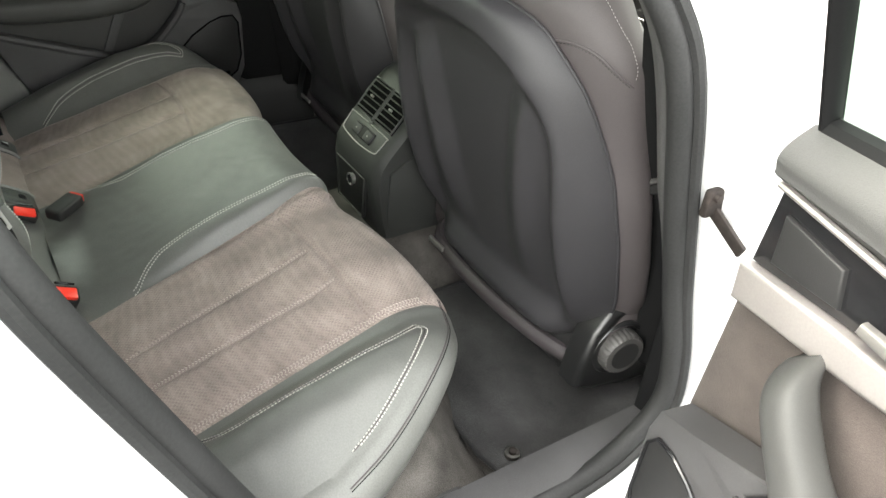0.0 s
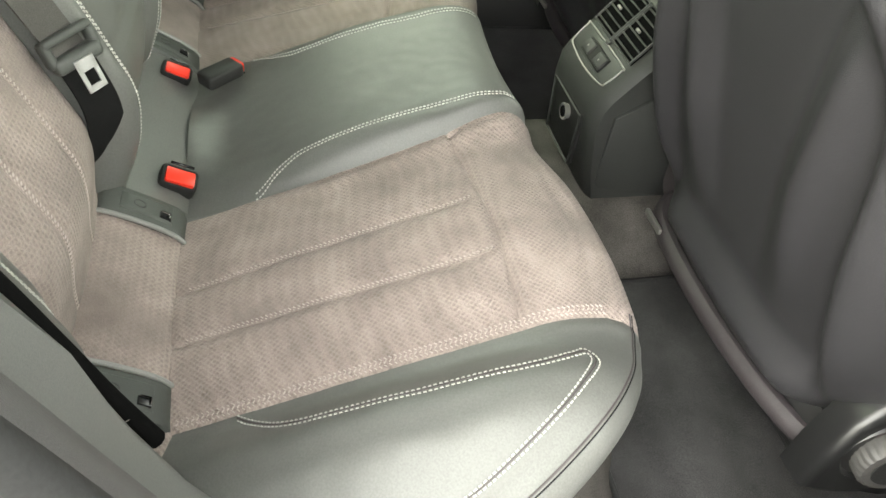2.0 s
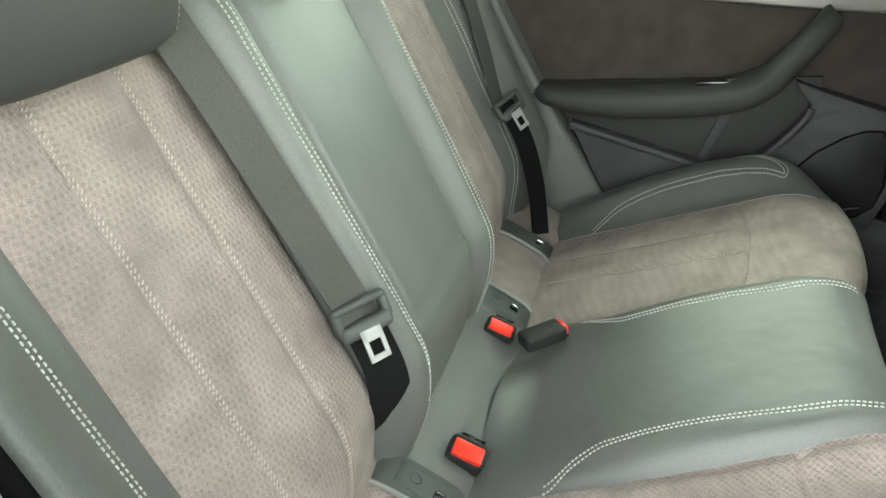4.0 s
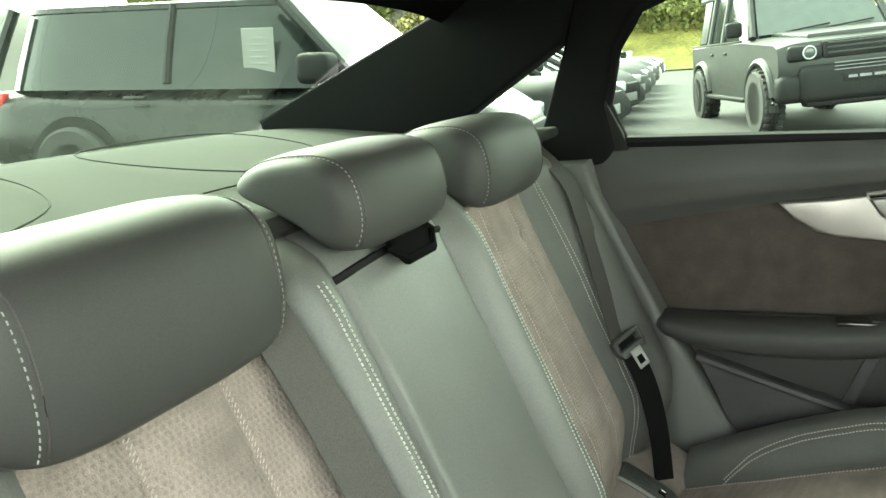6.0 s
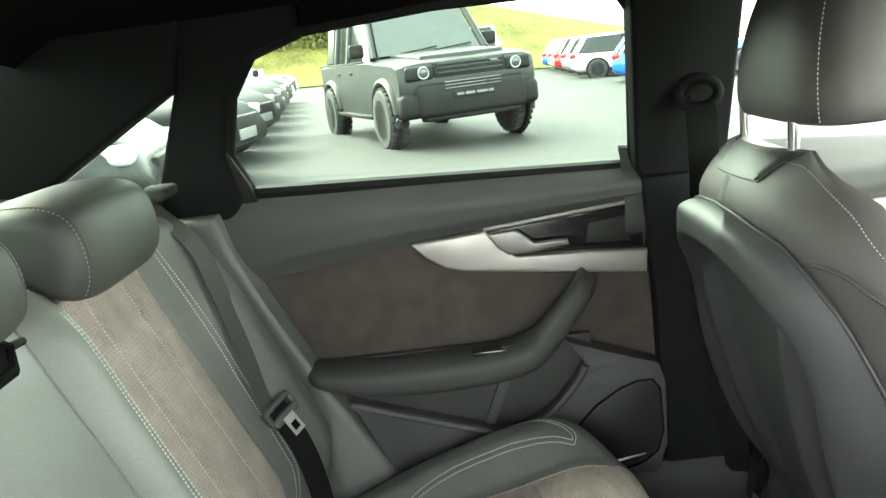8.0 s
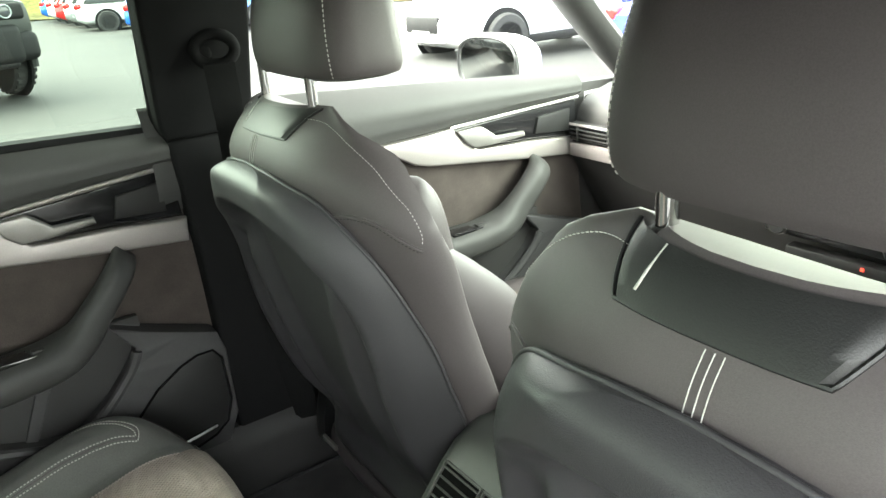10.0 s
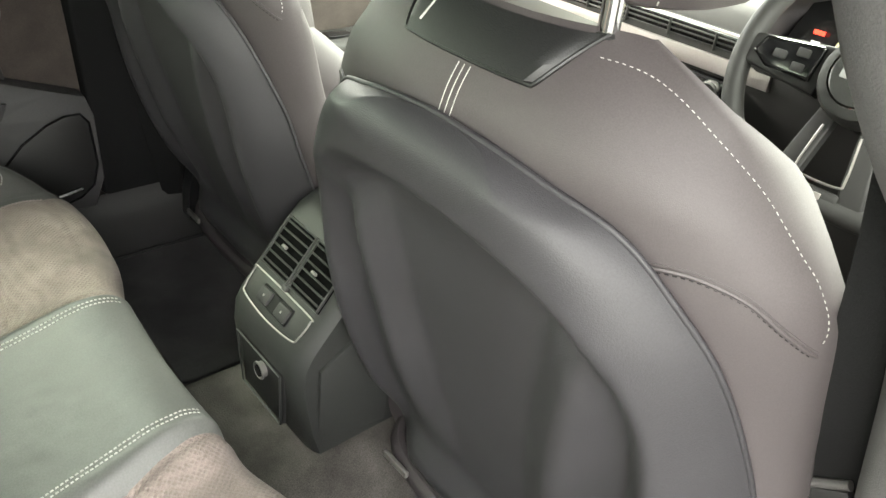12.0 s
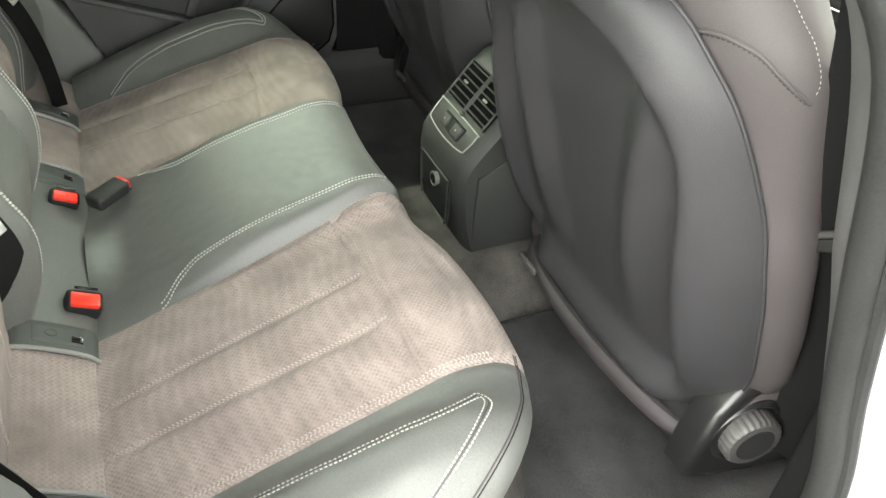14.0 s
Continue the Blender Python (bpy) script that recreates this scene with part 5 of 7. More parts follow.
belt = thing("seat_belt", "dark grey middle seat belt hanging over the backrest", "seat belt", (0, 0, 0), "rear seat belts")
def off_back(u, z, d):
    """A point d in front of the backrest's plane."""
    return Vector((u + BC, back_y(z), z)) + BN * d


pts = [off_back(u, z, d) for u, z, d in ((0.232, 1.050, -0.02), (0.228, 1.02, 0.004), (0.224, 0.96, 0.010), (0.218, 0.90, 0.011), (0.213, 0.82, 0.011), (0.207, 0.74, 0.012), (0.203, 0.680, 0.013))]
part("webbing", ribbon(smooth_path(pts, 5), 0.047, (0.86, -0.48, 0.1)), BELT, belt, "dark grey woven webbing")
pts = smooth_path([off_back(0.203, 0.690, 0.012), off_back(0.200, 0.635, 0.006), off_back(0.197, 0.60, -0.008), off_back(0.192, 0.572, -0.030), off_back(0.186, 0.552, -0.062), off_back(0.18, 0.535, -0.10)], 5)
part("lower_webbing", ribbon(pts, 0.047, (0.72, -0.65, 0.15)), BELT_BLACK, belt, "black lower webbing")
tongue(belt, off_back(0.206, 0.698, 0.018), BACK_TURN @ pose(0, 0, 0, 0, -8, -42))
belt2 = thing("seat_belt", "dark seat belt hanging beside the outer bolster", "seat belt", (0, 0, 0), "rear seat belts")
pts = [on_back(u, z, 0.006) for u, z in ((-0.585, 1.045), (-0.560, 0.97), (-0.540, 0.91), (-0.520, 0.82), (-0.505, 0.74), (-0.500, 0.71))]
part("webbing", ribbon(smooth_path(pts, 5), 0.047, (1, -0.25, 0.0)), BELT_DARK, belt2, "dark grey woven webbing")
pts = smooth_path([on_back(-0.500, 0.71, 0.014), on_back(-0.492, 0.64, 0.026), on_back(-0.485, 0.56, 0.046), on_back(-0.480, 0.47, 0.06)], 5)
part("lower_webbing", ribbon(pts, 0.047, (1, -0.5, 0.0)), BELT_BLACK, belt2, "black lower webbing")
tongue(belt2, on_back(-0.500, 0.705, 0.018), BACK_TURN @ pose(0, 0, 0, 0, 6, -40))
part("guide", rbox(-0.585, -0.60, 1.062, 0.075, 0.05, 0.02, 0.008, 3), SHELF, belt2, "grey belt outlet on the shelf")


BUCKLE_UP = Vector((0.25, 0.40, 0.87)).normalized()
BUCKLE_LONG = (Vector((0, 1, -0.45)) - BUCKLE_UP * Vector((0, 1, -0.45)).dot(BUCKLE_UP)).normalized()
BUCKLE_TURN = Matrix((BUCKLE_LONG, BUCKLE_UP, BUCKLE_LONG.cross(BUCKLE_UP))).transposed().to_4x4()


def buckle(at, turn, label, socket=False):
    ob = thing("belt_buckle", label, "belt buckle", tuple(at), "belt buckles")
    ob.matrix_world = Matrix.Translation(at) @ turn
    part("housing", rbox(0, 0, 0, 0.048, 0.062, 0.030, 0.007, 3), PLASTIC, ob, "black plastic housing")
    part("release_button", rbox(0, 0.0290, 0.003, 0.038, 0.010, 0.021, 0.003, 2), RED, ob, "bright red release button")
    part("slot", rbox(0, 0.0343, -0.013, 0.030, 0.003, 0.003, 0.0006, 1), PLASTIC_GLOSS, ob)
    return ob


buckle((0.145, -0.374, 0.452), BUCKLE_TURN @ Matrix.Diagonal((1.0, 1.0, 1.08, 1)), "black belt buckle with red button standing between cushion and backrest")
buckle((-0.113, -0.389, 0.464), BUCKLE_TURN @ Matrix.Diagonal((0.95, 0.8, 0.95, 1)), "black belt buckle with red button sunk in the bench")
buckle((-0.087, -0.316, 0.488), pose(0, 0, 0, 3, 0, 40) @ Matrix.Diagonal((0.70, 1.05, 0.75, 1)), "black belt buckle with red button lying on the middle seat")
def anchor_cover(u, lip):
    """A moulded cover lying across the strip; lip: the side that carries the pale raised lip."""
    ob = thing("anchor_cover", "grey-green plastic child-seat anchor cover between cushion and backrest", "anchor cover", (u + BC, -0.404, 0.483), "child-seat anchor covers")

    def at(dx, t, up):
        y = lerp(-0.352, -0.450, t)
        return (dx, y + 0.404 + 0.5 * up, lin(STRIP_PROFILE[::-1], y) - 0.483 + 0.86 * up)

    def patch(x0, x1, t0, t1, up, n=14):
        rows = []
        for i in range(n + 1):
            q = i / n
            rows.append([at(lerp(x0, x1, k / n) * (1 - 0.10 * (2 * q - 1) ** 6), lerp(t0, t1, q), up - (up + 0.003) * max(abs(2 * k / n - 1), abs(2 * q - 1)) ** 12) for k in range(n + 1)])
        return grid(rows)

    cover = part("cover", patch(-0.029, 0.029, 0.0, 1.0, 0.007), ANCHOR_PLASTIC, ob, "grey-green plastic body")
    part("inset", patch(-0.020, 0.018, 0.16, 0.80, 0.0095), ANCHOR_PLASTIC, cover)
    part("lip", tube([at(lip * 0.0285, t, 0.0065 - 0.004 * abs(2 * t - 1) ** 3) for t in [k / 16 for k in range(17)]], 0.0030, 8), LIP, cover, "pale worn lip")
    part("mark", tube([at(0.006 * math.cos(a), 0.56 + 0.06 * math.sin(a), 0.0097) for a in [2 * math.pi * k / 20 for k in range(20)]], 0.0008, 5, True), DOOR_TRIM, ob, "round embossed mark")
    part("notch", patch(0.000, 0.014, 0.20, 0.37, 0.0115, 6), PLASTIC_GLOSS, ob)
    part("bracket", tube([at(0.003, 0.33, 0.0125), at(0.003, 0.24, 0.0125), at(0.010, 0.24, 0.0125)], 0.0011, 6), CHROME, ob, "bright steel anchor seen in the notch")


for u, lip in ((0.204, 1), (0.478, -1), (-0.200, -1), (-0.430, 1)):
    anchor_cover(u, lip)

# ---- front belts on the centre pillars ----
belt3 = thing("seat_belt", "black driver's seat belt beside the centre pillar", "seat belt", (0, 0, 0), "front seat belts")
pts = smooth_path([(0.622, 0.262, 1.16), (0.645, 0.285, 1.0), (0.652, 0.318, 0.86), (0.655, 0.360, 0.752), (0.655, 0.405, 0.62), (0.655, 0.44, 0.40)], 6)
part("webbing", ribbon(pts, 0.047, (0.93, 0.36, 0)), BELT_BLACK, belt3, "black webbing")
part("guide_bar", tube([(0.632, 0.342, 0.762), (0.668, 0.343, 0.789)], 0.0042, 10), DIAL, belt3, "steel guide bar of the belt")
part("guide_block", rbox(0, 0, 0, 0.040, 0.010, 0.014, 0.003, 2, pose(0.656, 0.346, 0.766, 0, -34, 0)), PLASTIC, belt3, "black block below the guide bar")
belt4 = thing("seat_belt", "black passenger's seat belt with its adjuster on the centre pillar", "seat belt", (0, 0, 0), "front seat belts")
loop_path = [(-0.598 + 0.012 * math.cos(a), 0.285 + 0.028 * math.cos(a), 1.120 + 0.023 * math.sin(a)) for a in (2 * math.pi * j / 32 for j in range(32))]
part("adjuster", merge(tube(loop_path, 0.009, 10, True, up=(1, 0, 0)), rbox(-0.622, 0.272, 1.155, 0.02, 0.030, 0.10, 0.008, 3)), PILLAR, belt4, "black belt height adjuster")
part("webbing", ribbon(smooth_path([(-0.588, 0.285, 1.10), (-0.610, 0.295, 1.0), (-0.635, 0.305, 0.85), (-0.645, 0.33, 0.6), (-0.65, 0.36, 0.40)], 6), 0.047, (0.3, 0.95, 0)), BELT_BLACK, belt4, "dark webbing")
part("slide_cover", rbox(-0.588, 0.262, 1.236, 0.006, 0.036, 0.014, 0.002, 2), PLASTIC, belt4)

# ---- floor mat with its fixing, door check strap ----
def floor_mat(x0, x1, label):
    ob = thing("floor_mat", label, "floor mat", (0, 0, 0), "rear floor mats")
    rows = []
    for i in range(25):
        y = 0.13 + 0.42 * i / 24
        rows.append([(x, y, floor_z(x, y) + 0.008 + 0.0025 * noise.noise((x * 9, y * 9, 2)) + 0.012 * sm(0.62, 0.68, abs(x)) + 0.02 * sm(0.20, 0.13, y)) for x in (lerp(x0, x1, j / 30) for j in range(31))])
    part("mat", grid(rows), FLOOR_MAT, ob, "worn black pile")
    rim = [r[0] for r in rows] + rows[-1][1:-1] + [r[-1] for r in rows[::-1]] + rows[0][1:-1][::-1]
    part("border", tube(rim, 0.004, 6, True), RUBBER, ob)


floor_mat(0.215, 0.68, "dusty black textile floor mat behind the driver's seat")
# Assumed, mirrored mat; its black also stands in for this footwell's shade.
floor_mat(-0.63, -0.215, "mirrored black textile floor mat, added to darken the passenger side's footwell")
hk = thing("mat_fixing", "round steel floor mat fixing in the carpet", "fixing", (0.652, 0.177, 0.312))
part("stud", lathe([(0.013, 0.0), (0.012, 0.006), (0.007, 0.007), (0.006, 0.004), (0.0, 0.004)], 20), STEEL, hk)
part("knob", lathe([(0.006, 0.004), (0.0065, 0.012), (0.003, 0.014), (0.0, 0.014)], 14), RUST, hk)
ck = thing("door_check_strap", "rusty steel door check strap bolted to the white body", "door check", (0.762, 0.324, 0.812))
part("bracket", merge(rbox(0.0, -0.005, 0.0, 0.012, 0.036, 0.038, 0.004), lathe([(0.006, 0), (0.006, 0.006), (0.003, 0.007)], 14, Matrix.Translation((0.006, -0.012, 0.010)) @ pose(0, 0, 0, 0, 90, 0))), RUST, ck, "bolted rusty bracket")
part("strap", rbox(0.034, -0.002, -0.012, 0.075, 0.007, 0.018, 0.003, 2, pose(0, 0, 0, 0, 22, -8)), RUST, ck, "dark steel strap")


# ---- dashboard ----
dash = thing("dashboard", "black dashboard with a silver band, air vents and climate controls", "dashboard", (0, 0, 0))
PROF = [(1.66, 0.915), (1.40, 0.925), (1.24, 0.918), (1.165, 0.900), (1.135, 0.875), (1.128, 0.845), (1.112, 0.842), (1.106, 0.800), (1.115, 0.762), (1.15, 0.700), (1.20, 0.62), (1.26, 0.50), (1.30, 0.34)]
rows = []
for k in range(61):
    x = -0.70 + 1.40 * k / 60
    b = 0.03 * (abs(x) / 0.7) ** 3
    rows.append([(x, y + b * 0.4, z) for y, z in PROF])
part("dash_body", grid(rows), PLASTIC_SOFT, dash, "soft black dashboard moulding")
part("silver_band", plate([(-0.685, 0.772), (0.16, 0.772), (0.16, 0.803), (-0.685, 0.803)], lambda u, v, w: (u, 1.101 - w, v), 0.012, 0.004), SILVER, dash, "satin silver band")
part("silver_band", plate([(0.55, 0.772), (0.69, 0.772), (0.69, 0.803), (0.55, 0.803)], lambda u, v, w: (u, 1.101 - w, v), 0.012, 0.004), SILVER, dash, "satin silver band")
vents = part("vent_strip", rbox(-0.27, 1.118, 0.825, 0.84, 0.02, 0.034, 0.004), PLASTIC_GLOSS, dash, "black air vent strip")
for zz in (0.816, 0.825, 0.834):
    part("slat", rbox(-0.27, 1.106, zz, 0.83, 0.006, 0.0022, 0.0008, 1), PLASTIC_SOFT, vents)
for k in range(9):
    part("slat", rbox(-0.66 + 0.1 * k, 1.104, 0.825, 0.003, 0.008, 0.032, 0.001, 1), PLASTIC_SOFT, vents)
part("bright_line", tube([(-0.685, 1.104, 0.846), (0.15, 1.104, 0.846)], 0.003, 6), SILVER, dash)
clim = part("climate_panel", rbox(-0.035, 1.106, 0.742, 0.27, 0.03, 0.044, 0.006), PLASTIC_GLOSS, dash, "gloss black climate panel")
for x in (-0.137, 0.066):
    km = Matrix.Translation((x, 1.090, 0.744)) @ pose(0, 0, 0, 90, 0, 0)
    kn = part("knob", lathe([(0.020, -0.004), (0.020, 0.012), (0.017, 0.016), (0.0, 0.016)], 28, km), PLASTIC, clim, "black temperature knob")
    part("knob_ring", lathe([(0.0215, 0.000), (0.0225, 0.006), (0.0205, 0.012)], 28, km), CHROME, kn, "bright ring")
    part("knob_mark", rbox(x, 1.0735, 0.744, 0.014, 0.001, 0.006, 0.0003, 1), SILVER, kn)
RED_GLOW = glow_mat("red_indicator", (1.0, 0.05, 0.03), 0.4)
part("indicator", rbox(0.036, 1.0895, 0.752, 0.012, 0.002, 0.006, 0.0005, 1), RED_GLOW, clim, "small lit red lamp")
part("switch_row", rbox(0.0, 1.112, 0.690, 0.26, 0.03, 0.022, 0.005), PLASTIC, dash, "row of switches")
part("bright_line", tube([(-0.13, 1.098, 0.679), (0.13, 1.098, 0.679)], 0.0022, 6), SILVER, dash)
part("indicator", rbox(0.01, 1.0965, 0.693, 0.006, 0.002, 0.006, 0.0005, 1), RED_GLOW, dash, "small lit red lamp")
# instrument hood and screen
rings = []
for k in range(25):
    a = math.pi * k / 24
    x = 0.365 - 0.215 * math.cos(a)
    h = math.sin(a) ** 0.55
    z0 = 0.862
    rings.append([(x, 1.02, z0 + 0.135 * h), (x, 1.00, z0 + 0.125 * h), (x, 1.03, z0 + 0.110 * h), (x, 1.09, z0 + 0.100 * h), (x, 1.22, z0 + 0.10 * h), (x, 1.20, z0 + 0.128 * h)])
part("instrument_hood", grid(rings, True), LEATHER_SMOOTH, dash, "black hood over the instruments")
part("instrument_base", rbox(0.365, 1.09, 0.845, 0.42, 0.12, 0.05, 0.01), PLASTIC, dash)
scr = part("instrument_screen", plate([(0.175, 0.868), (0.555, 0.868), (0.535, 0.935), (0.47, 0.962), (0.26, 0.962), (0.195, 0.935)], lambda u, v, w: (u, 1.078 + 0.25 * (v - 0.9) - w, v), 0.004, 0.001), PLASTIC_GLOSS, dash, "digital instrument screen, lit")
GLOW_MAP = glow_mat("lit_map", (0.80, 0.75, 0.42), 0.12)
GLOW_BLUE = glow_mat("lit_sky_blue", (0.25, 0.45, 0.85), 0.10)
GLOW_WHITE = glow_mat("lit_white", (0.8, 0.8, 0.8), 0.14)
DARK_SCREEN = mat("dark_screen", (0.01, 0.01, 0.015), 0.2, grain=0.02)


def on_screen(outline, lift, material, name, label=""):
    part(name, plate(outline, lambda u, v, w: (u + 0.030, 1.072 + 0.25 * (v - 0.9) - w - lift, v), 0.0015, 0), material, scr, label)


on_screen([(0.225, 0.872), (0.525, 0.872), (0.515, 0.930), (0.45, 0.945), (0.30, 0.945), (0.235, 0.920)], 0.0, GLOW_MAP, "map", "pale yellow lit map")
on_screen([(0.285, 0.945), (0.33, 0.958), (0.36, 0.948), (0.34, 0.938)], 0.002, GLOW_BLUE, "sky")
on_screen([(0.292, 0.888), (0.345, 0.888), (0.345, 0.948), (0.292, 0.948)], 0.003, DARK_SCREEN, "field")
on_screen([(0.311, 0.918), (0.327, 0.918), (0.325, 0.945), (0.313, 0.945)], 0.005, GLOW_WHITE, "car_symbol")
on_screen([(0.334, 0.924), (0.342, 0.930), (0.334, 0.936)], 0.005, RED_GLOW, "arrow")
for cx in (0.318, 0.42):
    ring = [(cx + 0.030 + 0.030 * math.cos(2 * math.pi * j / 28), 1.064, 0.893 + 0.028 * math.sin(2 * math.pi * j / 28)) for j in range(28)]
    on_screen([(cx + 0.028 * math.cos(2 * math.pi * j / 24), 0.893 + 0.026 * math.sin(2 * math.pi * j / 24)) for j in range(24)], 0.006, DARK_SCREEN, "dial_face")
    part("dial_ring", tube(ring, 0.0016, 6, True, up=(0, 1, 0)), CHROME, scr)
    on_screen([(cx - 0.010, 0.888), (cx + 0.010, 0.888), (cx + 0.010, 0.897), (cx - 0.010, 0.897)], 0.008, GLOW_WHITE, "bar")
    on_screen([(cx + 0.014, 0.884), (cx + 0.024, 0.886), (cx + 0.024, 0.897), (cx + 0.016, 0.894)], 0.008, RED_GLOW, "bar")
on_screen([(0.188, 0.896), (0.206, 0.896), (0.206, 0.902), (0.188, 0.902)], 0.002, RED_GLOW, "bar")
on_screen([(0.190, 0.882), (0.204, 0.882), (0.204, 0.886), (0.190, 0.886)], 0.002, GLOW_WHITE, "bar")

BADGE = mat("pale_badge", (0.30, 0.30, 0.30), 0.5, 0.2, stain=0.05)
# ---- steering wheel ----
wheel = thing("steering_wheel", "black leather flat-bottomed three-spoke steering wheel with pale button panels", "steering wheel", (0.388, 0.900, 0.897))
wheel.matrix_world = Matrix.Translation((0.388, 0.900, 0.897)) @ pose(0, 0, 0, 68, 0, 0)
R = 0.182
rim = []
for k in range(96):
    a = 2 * math.pi * k / 96
    x, y = R * math.cos(a), R * math.sin(a)
    y = max(y, -0.158 - 0.006 * math.cos(x * 8))
    rim.append((x, y, 0))
part("rim", tube(rim, 0.0155, 14, True, flat=1.1), PLASTIC_SOFT, wheel, "perforated black leather rim")
hub = part("hub", lathe([(0.0, 0.052), (0.044, 0.050), (0.053, 0.045), (0.058, 0.032), (0.060, 0.0), (0.05, -0.06)], 40), CONSOLE, wheel, "round black airbag cover")
part("hub_ring", tube([(0.0385 * math.cos(2 * math.pi * j / 48), 0.0385 * math.sin(2 * math.pi * j / 48), 0.0510) for j in range(48)], 0.0024, 6, True), CHROME, hub, "thin silver ring")
part("badge", rbox(0, 0, 0.0525, 0.050, 0.015, 0.003, 0.0014, 2), BADGE, hub, "plain silver badge")
for sgn in (-1, 1):
    sp = part("spoke", plate([(sgn * 0.055, 0.032), (sgn * 0.175, 0.020), (sgn * 0.175, -0.022), (sgn * 0.06, -0.038)], lambda u, v, w: (u, v, w + 0.012), 0.022, 0.006, 3), PLASTIC, wheel, "side spoke")
    part("button_panel", plate([(sgn * 0.068, 0.024), (sgn * 0.150, 0.017), (sgn * 0.160, -0.004), (sgn * 0.135, -0.020), (sgn * 0.072, -0.022)], lambda u, v, w: (u, v, w + 0.020), 0.010, 0.004, 3), PLASTIC_GLOSS, sp, "gloss black button panel")
    part("panel_edge", tube([(sgn * 0.070, 0.024, 0.020), (sgn * 0.150, 0.017, 0.020), (sgn * 0.160, -0.004, 0.020), (sgn * 0.135, -0.020, 0.020), (sgn * 0.072, -0.022, 0.020)], 0.0016, 6), CHROME, sp)
    for bx, by in ((0.092, 0.010), (0.092, -0.010), (0.122, 0.000)):
        part("button", rbox(sgn * bx, by, 0.022, 0.018, 0.012, 0.006, 0.002), PLASTIC_SOFT, sp)
    part("lower_spoke", plate([(sgn * 0.016, -0.050), (sgn * 0.044, -0.045), (sgn * 0.070, -0.158), (sgn * 0.036, -0.162), (sgn * 0.030, -0.14)], lambda u, v, w: (u, v, w + 0.010), 0.018, 0.005, 3), PLASTIC_SOFT, wheel, "lower spoke")
part("spoke_frame", tube(smooth_path([(-0.026, -0.066, 0.016), (-0.034, -0.122, 0.014), (-0.027, -0.134, 0.014), (0.027, -0.134, 0.014), (0.034, -0.122, 0.014), (0.026, -0.066, 0.016)], 5), 0.0018, 8), SATIN, wheel, "bright frame between the lower spokes")
part("lower_bridge", rbox(0, -0.152, 0.004, 0.075, 0.020, 0.018, 0.005), PLASTIC_SOFT, wheel)
part("badge", rbox(0, -0.153, 0.0145, 0.030, 0.009, 0.002, 0.0006, 1), SILVER, wheel, "small silver and red badge")
part("badge_red", rbox(-0.009, -0.153, 0.0150, 0.010, 0.008, 0.002, 0.0006, 1), RED, wheel)
part("column", lathe([(0.055, -0.25), (0.060, -0.05)], 20), PLASTIC, wheel, "black steering column cover")
part("lever", tube([(-0.05, 0.02, -0.05), (-0.15, 0.005, -0.045), (-0.19, 0.0, -0.045)], [0.009, 0.011, 0.013], 10), PLASTIC_SOFT, wheel, "grey column lever")
# ---- front floor console between the seats ----
fc = thing("center_console", "black centre console between the front seats", "center console", (0, 0, 0))
part("box", rbox(0, 0.62, 0.50, 0.19, 0.50, 0.36, 0.02, 3), PLASTIC, fc)
part("armrest", rbox(0, 0.55, 0.690, 0.17, 0.30, 0.045, 0.018, 4), LEATHER_SMOOTH, fc, "black leather armrest lid")
part("tunnel", rbox(0, 1.00, 0.50, 0.24, 0.40, 0.26, 0.03, 3), PLASTIC, fc)
part("selector", merge(tube([(0, 0.92, 0.62), (0, 0.91, 0.70)], 0.012, 12), rbox(0, 0.905, 0.715, 0.055, 0.07, 0.035, 0.012, 3)), PLASTIC_GLOSS, fc, "gear selector")
# ---- outside mirror ----
mir = thing("wing_mirror", "white wing mirror outside the front passenger window", "wing mirror", (-0.93, 1.065, 0.965))
rings = []
for k in range(13):
    t = k / 12
    y = 0.05 - 0.0 + 0.13 * t
    e = max((1 - t ** 2.5) ** 0.5, 0.12)
    rings.append([(0.125 * e * abs(math.cos(a)) ** 0.7 * (1 if math.cos(a) > 0 else -1), y - 0.05, 0.078 * e * abs(math.sin(a)) ** 0.7 * (1 if math.sin(a) > 0 else -1)) for a in (2 * math.pi * j / 28 for j in range(28))])
part("housing", loft(rings), WHITE_PAINT, mir, "white painted housing")
MIRROR = mat("mirror_glass", (0.85, 0.88, 0.86), 0.02, 1.0)
rm = [(0.116 * abs(math.cos(a)) ** 0.7 * (1 if math.cos(a) > 0 else -1), -0.0035, 0.070 * abs(math.sin(a)) ** 0.7 * (1 if math.sin(a) > 0 else -1)) for a in (2 * math.pi * j / 28 for j in range(28))]
part("mirror_face", (rm, [tuple(range(28))]), MIRROR, mir, "mirror glass")
part("mirror_edge", tube([(x, -0.003, z) for x, y, z in rm], 0.006, 8, True, up=(0, 1, 0)), PLASTIC_GLOSS, mir)
part("foot", rbox(0.15, 0.03, -0.05, 0.12, 0.05, 0.03, 0.01), PLASTIC_GLOSS, mir)


